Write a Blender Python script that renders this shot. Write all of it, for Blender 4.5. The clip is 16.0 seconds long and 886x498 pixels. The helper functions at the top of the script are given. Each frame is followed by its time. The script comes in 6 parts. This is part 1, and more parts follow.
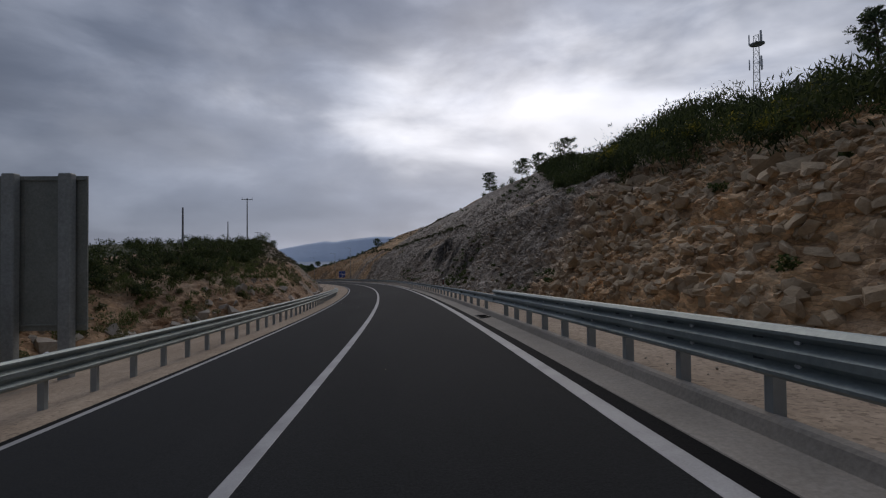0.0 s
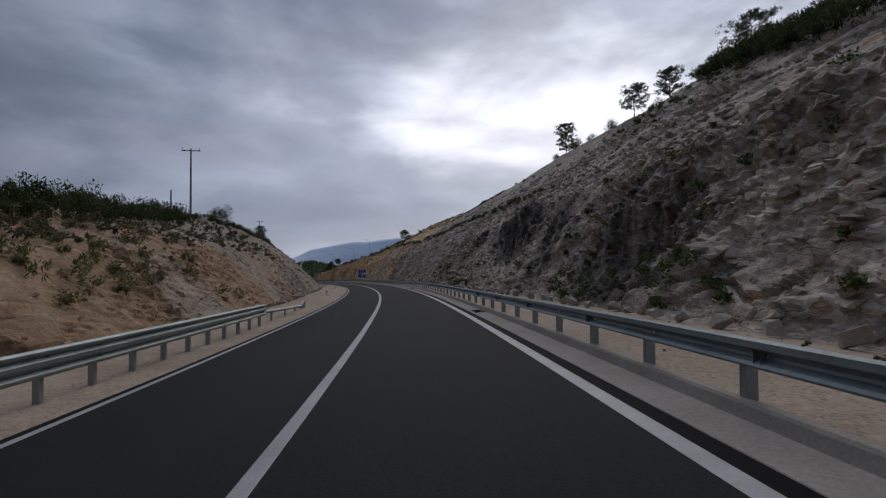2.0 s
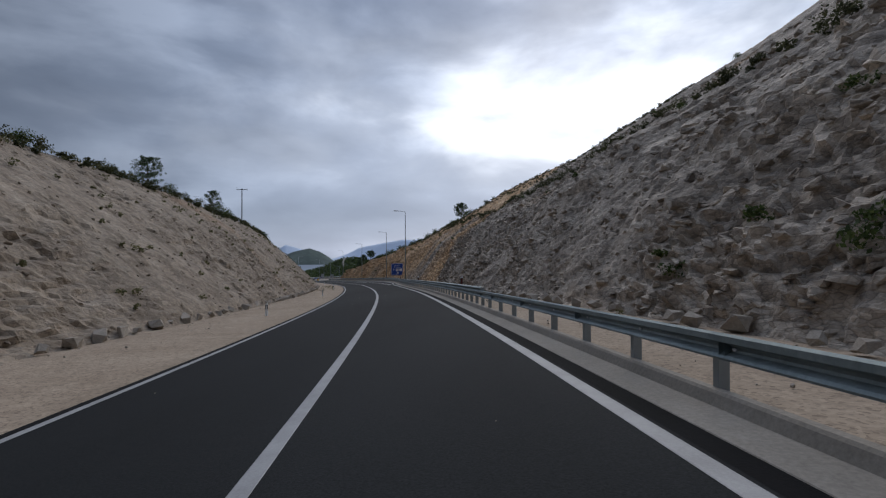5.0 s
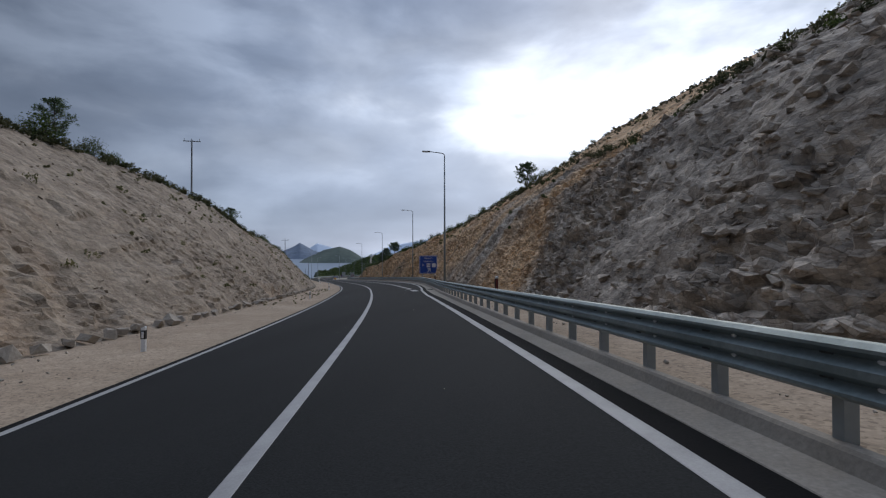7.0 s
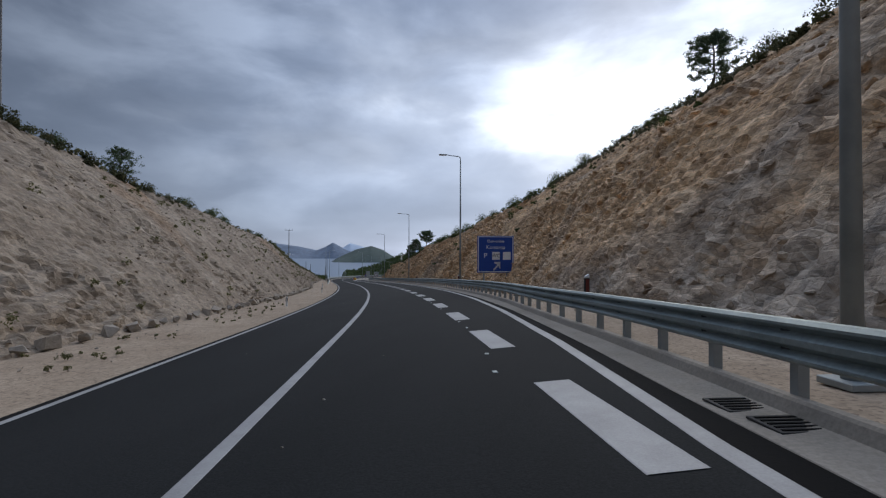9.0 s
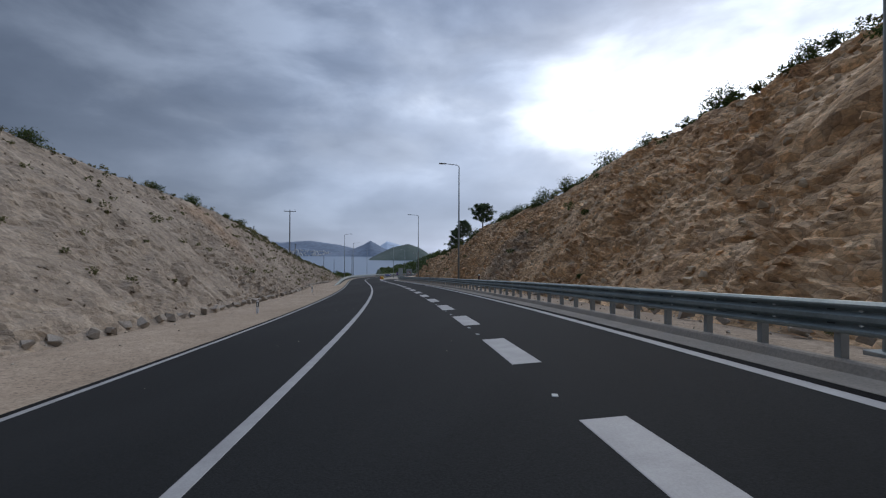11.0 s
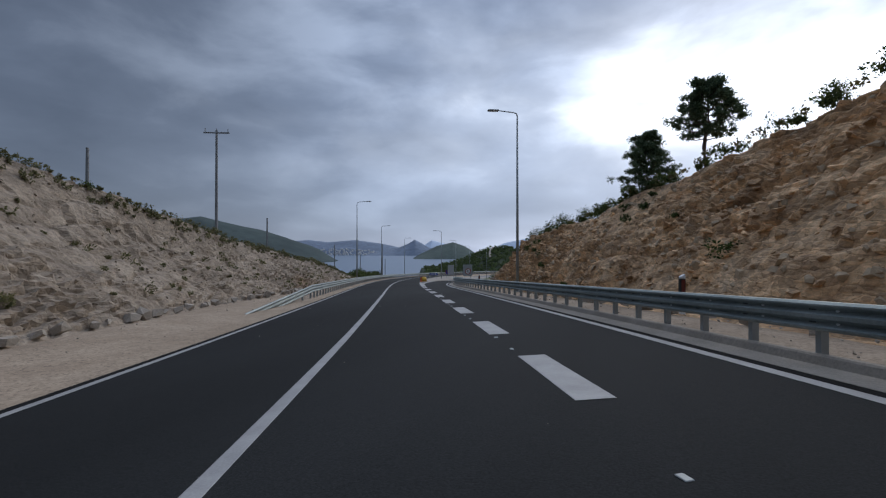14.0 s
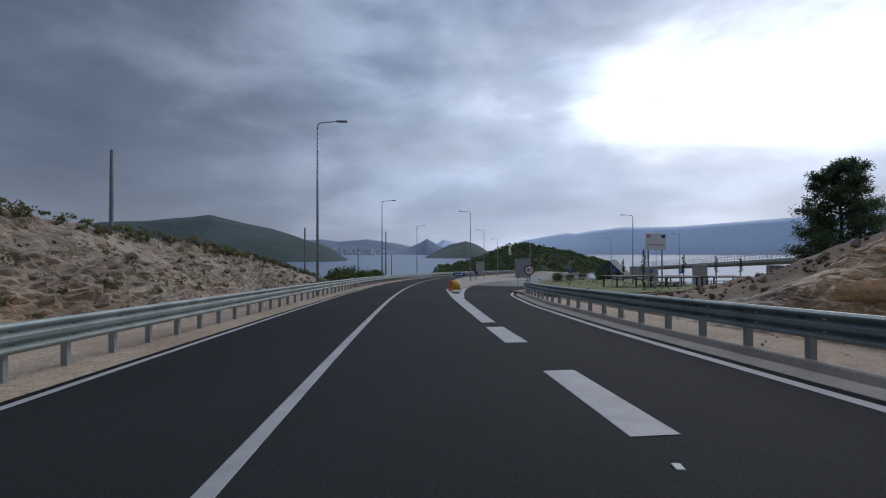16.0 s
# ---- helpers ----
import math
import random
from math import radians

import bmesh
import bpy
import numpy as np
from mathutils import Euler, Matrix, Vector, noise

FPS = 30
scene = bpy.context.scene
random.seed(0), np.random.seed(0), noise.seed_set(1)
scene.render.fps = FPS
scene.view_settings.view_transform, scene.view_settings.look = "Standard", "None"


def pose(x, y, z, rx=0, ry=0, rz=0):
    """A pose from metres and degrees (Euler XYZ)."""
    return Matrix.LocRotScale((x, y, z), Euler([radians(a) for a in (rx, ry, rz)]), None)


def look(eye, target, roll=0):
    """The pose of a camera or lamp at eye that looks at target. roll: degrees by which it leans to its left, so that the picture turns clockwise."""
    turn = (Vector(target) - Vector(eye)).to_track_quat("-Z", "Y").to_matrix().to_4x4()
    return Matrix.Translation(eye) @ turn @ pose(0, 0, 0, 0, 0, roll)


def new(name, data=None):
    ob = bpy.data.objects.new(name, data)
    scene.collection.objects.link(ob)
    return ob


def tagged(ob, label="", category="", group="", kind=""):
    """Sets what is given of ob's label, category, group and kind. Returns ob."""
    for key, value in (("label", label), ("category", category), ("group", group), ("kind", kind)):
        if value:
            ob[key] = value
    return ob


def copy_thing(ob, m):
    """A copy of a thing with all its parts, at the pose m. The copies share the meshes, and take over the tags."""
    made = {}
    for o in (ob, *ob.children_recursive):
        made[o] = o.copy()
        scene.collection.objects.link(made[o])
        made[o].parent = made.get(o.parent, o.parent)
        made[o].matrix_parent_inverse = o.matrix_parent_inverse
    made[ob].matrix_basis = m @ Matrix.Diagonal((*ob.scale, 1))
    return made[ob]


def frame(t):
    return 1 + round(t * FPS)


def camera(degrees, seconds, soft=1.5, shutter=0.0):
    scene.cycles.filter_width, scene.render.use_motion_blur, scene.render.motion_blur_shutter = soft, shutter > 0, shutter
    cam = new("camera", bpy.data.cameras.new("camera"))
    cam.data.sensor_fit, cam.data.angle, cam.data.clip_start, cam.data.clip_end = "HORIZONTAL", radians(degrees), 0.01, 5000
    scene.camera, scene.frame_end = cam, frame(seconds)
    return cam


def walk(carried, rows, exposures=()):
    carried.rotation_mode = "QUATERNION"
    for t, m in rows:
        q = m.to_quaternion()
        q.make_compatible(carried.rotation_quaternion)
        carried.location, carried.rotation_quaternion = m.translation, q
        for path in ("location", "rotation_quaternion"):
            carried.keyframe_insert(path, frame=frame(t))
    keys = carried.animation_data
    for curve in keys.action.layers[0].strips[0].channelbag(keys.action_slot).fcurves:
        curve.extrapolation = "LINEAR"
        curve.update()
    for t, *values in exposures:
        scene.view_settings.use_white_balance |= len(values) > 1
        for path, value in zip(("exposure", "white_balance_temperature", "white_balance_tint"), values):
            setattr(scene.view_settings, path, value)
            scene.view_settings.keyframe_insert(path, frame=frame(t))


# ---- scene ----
cam = camera(86.0, 16.0, soft=1.2)
PATH = [
    (0.0, pose(0.00, 0.00, 1.60, 90.89, 0.50, -6.60)),
    (0.5, pose(0.38, 9.92, 1.13, 90.88, 0.48, -5.67)),
    (1.0, pose(0.60, 19.86, 0.68, 90.91, 0.41, -4.71)),
    (1.5, pose(0.65, 29.81, 0.23, 90.93, 0.32, -3.73)),
    (2.0, pose(0.54, 39.78, -0.21, 91.02, 0.24, -2.85)),
    (2.5, pose(0.28, 49.76, -0.63, 90.90, 0.10, -2.02)),
    (3.0, pose(-0.13, 59.74, -1.02, 90.98, 0.10, -1.14)),
    (3.5, pose(-0.70, 69.69, -1.43, 90.81, 0.19, -0.17)),
    (4.0, pose(-1.44, 79.58, -1.83, 90.91, 0.26, 0.87)),
    (4.5, pose(-2.36, 89.39, -2.25, 90.86, 0.23, 1.89)),
    (5.0, pose(-3.43, 99.13, -2.66, 90.81, 0.20, 2.88)),
    (5.5, pose(-4.67, 108.81, -3.07, 90.76, 0.18, 3.81)),
    (6.0, pose(-6.06, 118.43, -3.48, 90.71, 0.15, 4.70)),
    (6.5, pose(-7.58, 127.99, -3.90, 90.66, 0.13, 5.58)),
    (7.0, pose(-9.25, 137.49, -4.30, 90.68, 0.09, 6.51)),
    (7.5, pose(-11.08, 146.93, -4.71, 90.69, 0.03, 7.47)),
    (8.0, pose(-13.04, 156.29, -5.11, 90.69, 0.00, 8.41)),
    (8.5, pose(-15.15, 165.56, -5.50, 90.67, -0.04, 9.37)),
    (9.0, pose(-17.41, 174.76, -5.90, 90.70, -0.09, 10.34)),
    (9.5, pose(-19.82, 183.88, -6.30, 90.74, -0.16, 11.38)),
    (10.0, pose(-22.40, 192.94, -6.71, 90.66, -0.19, 12.51)),
    (10.5, pose(-25.14, 201.92, -7.13, 90.59, -0.22, 13.65)),
    (11.0, pose(-28.07, 210.85, -7.56, 90.51, -0.25, 14.76)),
    (11.5, pose(-31.16, 219.70, -7.99, 90.44, -0.29, 15.82)),
    (12.0, pose(-34.40, 228.51, -8.42, 90.37, -0.33, 16.80)),
    (12.5, pose(-37.80, 237.26, -8.85, 90.42, -0.30, 17.71)),
    (13.0, pose(-41.33, 245.96, -9.27, 90.31, -0.19, 18.61)),
    (13.5, pose(-44.99, 254.60, -9.68, 90.36, -0.06, 19.40)),
    (14.0, pose(-48.75, 263.18, -10.09, 90.39, 0.00, 20.10)),
    (14.5, pose(-52.59, 271.69, -10.49, 90.33, -0.01, 20.68)),
    (15.0, pose(-56.49, 280.12, -10.88, 90.31, -0.00, 21.08)),
    (15.5, pose(-60.42, 288.49, -11.28, 90.30, 0.01, 21.34)),
    (16.0, pose(-64.37, 296.83, -11.66, 90.32, 0.02, 21.52)),
]
EXPOSURES = [(0.0, -0.53, 6750, 14), (1.5, -0.40, 6650, 14), (3.5, -0.12, 6500, 12), (7.0, 0.1, 6350, 10), (9.0, 0.18, 6300, 10), (16.0, 0.18, 6250, 10)]
walk(cam, PATH, EXPOSURES)

# ---- light: an overcast evening sky with a bright gap in the clouds ----
SUN_AZ, SUN_EL = 13.0, 24.0          # degrees right of +y, and above the horizon
GAP_AZ, GAP_EL = 16.0, 16.5


def make_world():
    w = bpy.data.worlds.new("overcast_sky")
    scene.world = w
    w.use_nodes = True
    nt = w.node_tree
    n, l = nt.nodes, nt.links
    n.clear()
    out, bg = n.new("ShaderNodeOutputWorld"), n.new("ShaderNodeBackground")
    tc = n.new("ShaderNodeTexCoord")
    sky = n.new("ShaderNodeTexSky")
    sky.sky_type, sky.sun_disc = "NISHITA", False
    sky.sun_elevation, sky.sun_rotation = radians(SUN_EL), radians(SUN_AZ)

    def math_node(op, a=None, b=None, clamp=False):
        m = n.new("ShaderNodeMath")
        m.operation, m.use_clamp = op, clamp
        for i, v in enumerate((a, b)):
            if v is None:
                continue
            if isinstance(v, (int, float)):
                m.inputs[i].default_value = v
            else:
                l.new(v, m.inputs[i])
        return m.outputs[0]

    sep = n.new("ShaderNodeSeparateXYZ")
    l.new(tc.outputs["Generated"], sep.inputs[0])
    up = math_node("ADD", math_node("MAXIMUM", sep.outputs[2], 0.0), 0.22)
    cx, cy = math_node("DIVIDE", sep.outputs[0], up), math_node("DIVIDE", sep.outputs[1], up)
    com = n.new("ShaderNodeCombineXYZ")
    l.new(cx, com.inputs[0]), l.new(cy, com.inputs[1])

    flat_x = math_node("ARCTAN2", sep.outputs[0], sep.outputs[1])
    flat_y = math_node("MULTIPLY", math_node("ARCSINE", sep.outputs[2]), 2.3)
    level = n.new("ShaderNodeCombineXYZ")
    l.new(flat_x, level.inputs[0]), l.new(flat_y, level.inputs[1])

    def cloud(scale, detail, rough, off, dist, src=None):
        mp = n.new("ShaderNodeMapping")
        mp.inputs["Location"].default_value = off
        l.new((src or com).outputs[0], mp.inputs[0])
        t = n.new("ShaderNodeTexNoise")
        t.inputs["Scale"].default_value, t.inputs["Detail"].default_value = scale, detail
        t.inputs["Roughness"].default_value, t.inputs["Distortion"].default_value = rough, dist
        l.new(mp.outputs[0], t.inputs["Vector"])
        return t.outputs["Fac"]

    big, mid = cloud(1.0, 2, 0.45, (3.1, 0.4, 0), 0.2), cloud(4.6, 6, 0.52, (0.3, 1.7, 0), 0.25, level)
    mix = math_node("ADD", math_node("MULTIPLY", big, 0.55), math_node("MULTIPLY", mid, 0.45))
    ramp = n.new("ShaderNodeValToRGB")
    ramp.color_ramp.elements[0].position, ramp.color_ramp.elements[0].color = 0.34, (0.130, 0.166, 0.242, 1)
    ramp.color_ramp.elements[1].position, ramp.color_ramp.elements[1].color = 0.64, (0.415, 0.49, 0.635, 1)
    e = ramp.color_ramp.elements.new(0.5)
    e.color = (0.224, 0.275, 0.380, 1)
    l.new(mix, ramp.inputs[0])
    # paler towards the horizon
    low = n.new("ShaderNodeMapRange")
    low.inputs["From Min"].default_value, low.inputs["From Max"].default_value = 0.30, 0.02
    l.new(sep.outputs[2], low.inputs["Value"])
    pale = n.new("ShaderNodeMix")
    pale.data_type = "RGBA"
    l.new(math_node("MULTIPLY", low.outputs[0], 0.55), pale.inputs[0])
    l.new(ramp.outputs[0], pale.inputs[6])
    pale.inputs[7].default_value = (0.345, 0.405, 0.535, 1)
    # the bright gap in the clouds, in front of the sun
    bear = math_node("ARCTAN2", sep.outputs[0], sep.outputs[1])
    rise = math_node("ARCSINE", sep.outputs[2])
    off_axis = math_node("SUBTRACT", bear, radians(GAP_AZ))
    da = math_node("MINIMUM", math_node("DIVIDE", off_axis, radians(22)), math_node("DIVIDE", off_axis, radians(36)))
    de = math_node("SUBTRACT", math_node("SUBTRACT", rise, radians(GAP_EL)), math_node("MULTIPLY", da, radians(1.5)))
    de = math_node("DIVIDE", de, radians(6.8))
    ring = math_node("SQRT", math_node("ADD", math_node("MULTIPLY", da, da), math_node("MULTIPLY", de, de)))
    wisp = cloud(3.6, 5, 0.5, (1.3, 0.2, 0), 0.25, level)
    ring = math_node("ADD", ring, math_node("MULTIPLY", math_node("SUBTRACT", 0.5, wisp), 2.8))
    near = n.new("ShaderNodeMapRange")
    near.interpolation_type = "SMOOTHSTEP"
    near.inputs["From Min"].default_value, near.inputs["From Max"].default_value = 1.45, -0.1
    l.new(ring, near.inputs["Value"])
    wide = n.new("ShaderNodeMapRange")
    wide.interpolation_type = "SMOOTHSTEP"
    wide.inputs["From Min"].default_value, wide.inputs["From Max"].default_value = 2.8, 0.4
    l.new(ring, wide.inputs["Value"])
    gap = math_node("ADD", math_node("MULTIPLY", near.outputs[0], 0.78), math_node("MULTIPLY", wide.outputs[0], 0.26))
    floor_cut = n.new("ShaderNodeMapRange")
    floor_cut.interpolation_type = "SMOOTHSTEP"
    floor_cut.inputs["From Min"].default_value, floor_cut.inputs["From Max"].default_value = math.sin(radians(5.0)), math.sin(radians(12.5))
    floor_cut.inputs["To Min"].default_value = 0.2
    l.new(sep.outputs[2], floor_cut.inputs["Value"])
    gap = math_node("MULTIPLY", gap, floor_cut.outputs[0])
    glow = n.new("ShaderNodeMix")
    glow.data_type, glow.blend_type = "RGBA", "ADD"
    glow.clamp_result = False
    glow.inputs["Factor"].default_value = 1.0
    # clouds darken away from the sun's side
    side = n.new("ShaderNodeMapRange")
    side.interpolation_type = "SMOOTHSTEP"
    side.inputs["From Min"].default_value, side.inputs["From Max"].default_value = radians(72), radians(22)
    side.inputs["To Min"].default_value, side.inputs["To Max"].default_value = 0.46, 1.22
    l.new(math_node("ABSOLUTE", math_node("SUBTRACT", bear, radians(GAP_AZ))), side.inputs["Value"])
    dim = n.new("ShaderNodeMix")
    dim.data_type, dim.blend_type = "RGBA", "MULTIPLY"
    dim.inputs["Factor"].default_value = 1.0
    l.new(pale.outputs[2], dim.inputs[6]), l.new(side.outputs[0], dim.inputs[7])
    zen = n.new("ShaderNodeMapRange")
    zen.interpolation_type = "SMOOTHSTEP"
    zen.inputs["From Min"].default_value, zen.inputs["From Max"].default_value = math.sin(radians(33)), math.sin(radians(70))
    zen.inputs["To Min"].default_value, zen.inputs["To Max"].default_value = 1.0, 3.0
    l.new(sep.outputs[2], zen.inputs["Value"])
    high = n.new("ShaderNodeMix")
    high.data_type, high.blend_type = "RGBA", "MULTIPLY"
    high.clamp_result = False
    high.inputs["Factor"].default_value = 1.0
    l.new(dim.outputs[2], high.inputs[6]), l.new(zen.outputs[0], high.inputs[7])
    l.new(high.outputs[2], glow.inputs[6])
    tint = n.new("ShaderNodeMix")
    tint.data_type, tint.blend_type = "RGBA", "MULTIPLY"
    tint.inputs["Factor"].default_value = 1.0
    tint.inputs[6].default_value = (0.97, 0.99, 1.0, 1)
    l.new(gap, tint.inputs[7])
    l.new(tint.outputs[2], glow.inputs[7])
    # a thin share of clear sky
    both = n.new("ShaderNodeMix")
    both.data_type, both.blend_type = "RGBA", "ADD"
    both.inputs["Factor"].default_value = 0.006
    l.new(glow.outputs[2], both.inputs[6]), l.new(sky.outputs[0], both.inputs[7])
    l.new(both.outputs[2], bg.inputs[0])
    bg.inputs[1].default_value = 1.0
    l.new(bg.outputs[0], out.inputs[0])


make_world()
sun = new("sun", bpy.data.lights.new("sun", "SUN"))
sun.data.energy, sun.data.angle, sun.data.color = 0.85, radians(40), (1.0, 0.90, 0.77)
sun.matrix_world = look((0, 0, 200), (-200 * math.sin(radians(SUN_AZ)), -200 * math.cos(radians(SUN_AZ)),
                                      200 - 200 * math.tan(radians(40))))


# ---- materials ----
def material(name, rough=0.8, metal=0.0):
    m = bpy.data.materials.new(name)
    m.use_nodes = True
    b = m.node_tree.nodes["Principled BSDF"]
    b.inputs["Roughness"].default_value, b.inputs["Metallic"].default_value = rough, metal
    return m, m.node_tree, b


def ramp_node(nt, fac, stops):
    r = nt.nodes.new("ShaderNodeValToRGB")
    el = r.color_ramp.elements
    while len(el) < len(stops):
        el.new(0.5)
    for e, (p, c) in zip(el, stops):
        e.position, e.color = p, (*c, 1) if len(c) == 3 else c
    nt.links.new(fac, r.inputs[0])
    return r.outputs[0]


def noise_node(nt, scale, detail=4, rough=0.55, dist=0.0, kind="noise", stretch=None, coord="Object"):
    tc = nt.nodes.new("ShaderNodeTexCoord")
    vec = tc.outputs[coord]
    if stretch:
        mp = nt.nodes.new("ShaderNodeMapping")
        mp.inputs["Scale"].default_value = stretch
        nt.links.new(vec, mp.inputs[0])
        vec = mp.outputs[0]
    if kind == "noise":
        t = nt.nodes.new("ShaderNodeTexNoise")
        t.inputs["Detail"].default_value, t.inputs["Roughness"].default_value = detail, rough
        t.inputs["Distortion"].default_value = dist
        o = t.outputs["Fac"]
    else:
        t = nt.nodes.new("ShaderNodeTexVoronoi")
        t.feature = kind
        o = t.outputs["Distance"]
    t.inputs["Scale"].default_value = scale
    nt.links.new(vec, t.inputs["Vector"])
    return o


def mix_rgb(nt, fac, a, b, mode="MIX"):
    m = nt.nodes.new("ShaderNodeMix")
    m.data_type, m.blend_type = "RGBA", mode
    for sock, v in ((m.inputs[0], fac), (m.inputs[6], a), (m.inputs[7], b)):
        if isinstance(v, (int, float)):
            sock.default_value = v
        elif isinstance(v, tuple):
            sock.default_value = (*v, 1)
        else:
            nt.links.new(v, sock)
    return m.outputs[2]


def bump(nt, b, height, strength, distance, prev=None):
    k = nt.nodes.new("ShaderNodeBump")
    k.inputs["Strength"].default_value, k.inputs["Distance"].default_value = strength, distance
    nt.links.new(height, k.inputs["Height"])
    if prev:
        nt.links.new(prev, k.inputs["Normal"])
    nt.links.new(k.outputs[0], b.inputs["Normal"])
    return k.outputs[0]


def two_scale(name, dark, light, coarse, fine, rough=0.85, metal=0.0, bumps=0.3, bump_size=0.01, stretch=None, fine_amount=0.5):
    """A surface of two colours, with stains at one scale and grain at another."""
    m, nt, b = material(name, rough, metal)
    a = noise_node(nt, coarse, 5, 0.6, 0.3, stretch=stretch)
    f = noise_node(nt, fine, 4, 0.65)
    base = ramp_node(nt, a, [(0.3, dark), (0.7, light)])
    grain = ramp_node(nt, f, [(0.3, (0.55, 0.55, 0.55)), (0.7, (1.25, 1.25, 1.25))])
    nt.links.new(mix_rgb(nt, fine_amount, base, mix_rgb(nt, 1.0, base, grain, "MULTIPLY")), b.inputs["Base Color"])
    if bumps:
        bump(nt, b, f, bumps, bump_size)
    return m


def rock_material(name, greys, browns, brown_from, stain=True, beds=None, broken=1.0):
    m, nt, b = material(name, 0.9)
    big = noise_node(nt, 0.055, 4, 0.55, 0.6)
    mid = noise_node(nt, 0.55, 6, 0.65, 0.4)
    fine = noise_node(nt, 6.0, 6, 0.7)
    def blocks(scale, dip, longer, warp, wave):
        """Broken blocks along dipping beds, on bent coordinates: each block's tone, and the joints between them."""
        tc = nt.nodes.new("ShaderNodeTexCoord")
        mp = nt.nodes.new("ShaderNodeMapping")
        mp.vector_type = "TEXTURE"
        mp.inputs["Scale"].default_value, mp.inputs["Rotation"].default_value = (1, longer, 0.62), (radians(dip), 0.1, 0.05)
        nt.links.new(tc.outputs["Object"], mp.inputs[0])
        wn = nt.nodes.new("ShaderNodeTexNoise")
        wn.inputs["Scale"].default_value, wn.inputs["Detail"].default_value = wave, 4
        nt.links.new(tc.outputs["Object"], wn.inputs["Vector"])
        add = nt.nodes.new("ShaderNodeVectorMath")
        add.operation = "MULTIPLY_ADD"
        nt.links.new(wn.outputs["Color"], add.inputs[0])
        add.inputs[1].default_value = (warp, warp, warp)
        nt.links.new(mp.outputs[0], add.inputs[2])
        outs = []
        for feature in ("F1", "DISTANCE_TO_EDGE"):
            vo = nt.nodes.new("ShaderNodeTexVoronoi")
            vo.feature = feature
            vo.inputs["Scale"].default_value = scale
            nt.links.new(add.outputs[0], vo.inputs["Vector"])
            outs.append(vo)
        sp = nt.nodes.new("ShaderNodeSeparateColor")
        nt.links.new(outs[0].outputs["Color"], sp.inputs[0])
        return sp.outputs[0], outs[1].outputs["Distance"]

    (crack, joint), (grit, seam), (chip, split) = blocks(1.1, -9, 1.5, 0.22, 2.4), blocks(2.9, -12, 1.5, 0.08, 5.0), blocks(7.0, -6, 1.6, 0.03, 9.0)
    grey = ramp_node(nt, mid, [(0.28, greys[0]), (0.5, greys[1]), (0.72, greys[2])])
    brown = ramp_node(nt, mid, [(0.28, browns[0]), (0.5, browns[1]), (0.75, browns[2])])
    if beds:                                   # rusty beds crop out over stretches of the cutting
        tc = nt.nodes.new("ShaderNodeTexCoord")
        sp = nt.nodes.new("ShaderNodeSeparateXYZ")
        nt.links.new(tc.outputs["Object"], sp.inputs[0])
        far = nt.nodes.new("ShaderNodeMapRange")
        far.inputs["From Min"].default_value, far.inputs["From Max"].default_value = -50, 350
        nt.links.new(sp.outputs[1], far.inputs["Value"])
        lift = ramp_node(nt, far.outputs[0], [((y + 50) / 400, (v, v, v)) for y, v in beds])
        big = mix_rgb(nt, 1.0, big, lift, "ADD")
    where = ramp_node(nt, big, [(brown_from, (0, 0, 0)), (brown_from + 0.14, (1, 1, 1))])
    col = mix_rgb(nt, where, grey, brown)
    col = mix_rgb(nt, 0.55, col, ramp_node(nt, fine, [(0.3, (0.45, 0.45, 0.46)), (0.68, (1.25, 1.22, 1.18))]), "MULTIPLY")
    if stain:                                  # black seepage below the overhang and further dark stretches, drawn down the face
        st = noise_node(nt, 0.55, 5, 0.62, 0.5, stretch=(1.3, 1.3, 0.2))
        streak = ramp_node(nt, st, [(0.30, (0.1, 0.1, 0.1)), (0.50, (1, 1, 1))])
        for centre, half_y, half_z, tint in DARK_ZONES:
            tc2 = nt.nodes.new("ShaderNodeTexCoord")
            mp2 = nt.nodes.new("ShaderNodeMapping")
            mp2.inputs["Scale"].default_value = (0.05, 1 / half_y, 1 / half_z)
            nt.links.new(tc2.outputs["Object"], mp2.inputs[0])
            dist = nt.nodes.new("ShaderNodeVectorMath")
            dist.operation = "DISTANCE"
            nt.links.new(mp2.outputs[0], dist.inputs[0])
            dist.inputs[1].default_value = (centre[0] * 0.05, centre[1] / half_y, centre[2] / half_z)
            edge = nt.nodes.new("ShaderNodeMath")
            edge.operation = "MULTIPLY_ADD"
            nt.links.new(mid, edge.inputs[0])
            edge.inputs[1].default_value = 0.9
            nt.links.new(dist.outputs["Value"], edge.inputs[2])
            k1 = nt.nodes.new("ShaderNodeMapRange")
            k1.inputs["From Min"].default_value, k1.inputs["From Max"].default_value = 1.62, 1.15
            nt.links.new(edge.outputs[0], k1.inputs["Value"])
            both = nt.nodes.new("ShaderNodeMath")
            both.operation = "MULTIPLY"
            nt.links.new(streak, both.inputs[0])
            nt.links.new(k1.outputs[0], both.inputs[1])
            col = mix_rgb(nt, both.outputs[0], col, tint)
    col = mix_rgb(nt, 0.75 * broken, col, ramp_node(nt, crack, [(0.0, (0.74, 0.73, 0.72)), (1.0, (1.24, 1.23, 1.21))]), "MULTIPLY")
    col = mix_rgb(nt, 0.8 * broken, col, ramp_node(nt, grit, [(0.0, (0.66, 0.65, 0.64)), (0.3, (0.95, 0.95, 0.95)), (1.0, (1.24, 1.24, 1.23))]), "MULTIPLY")
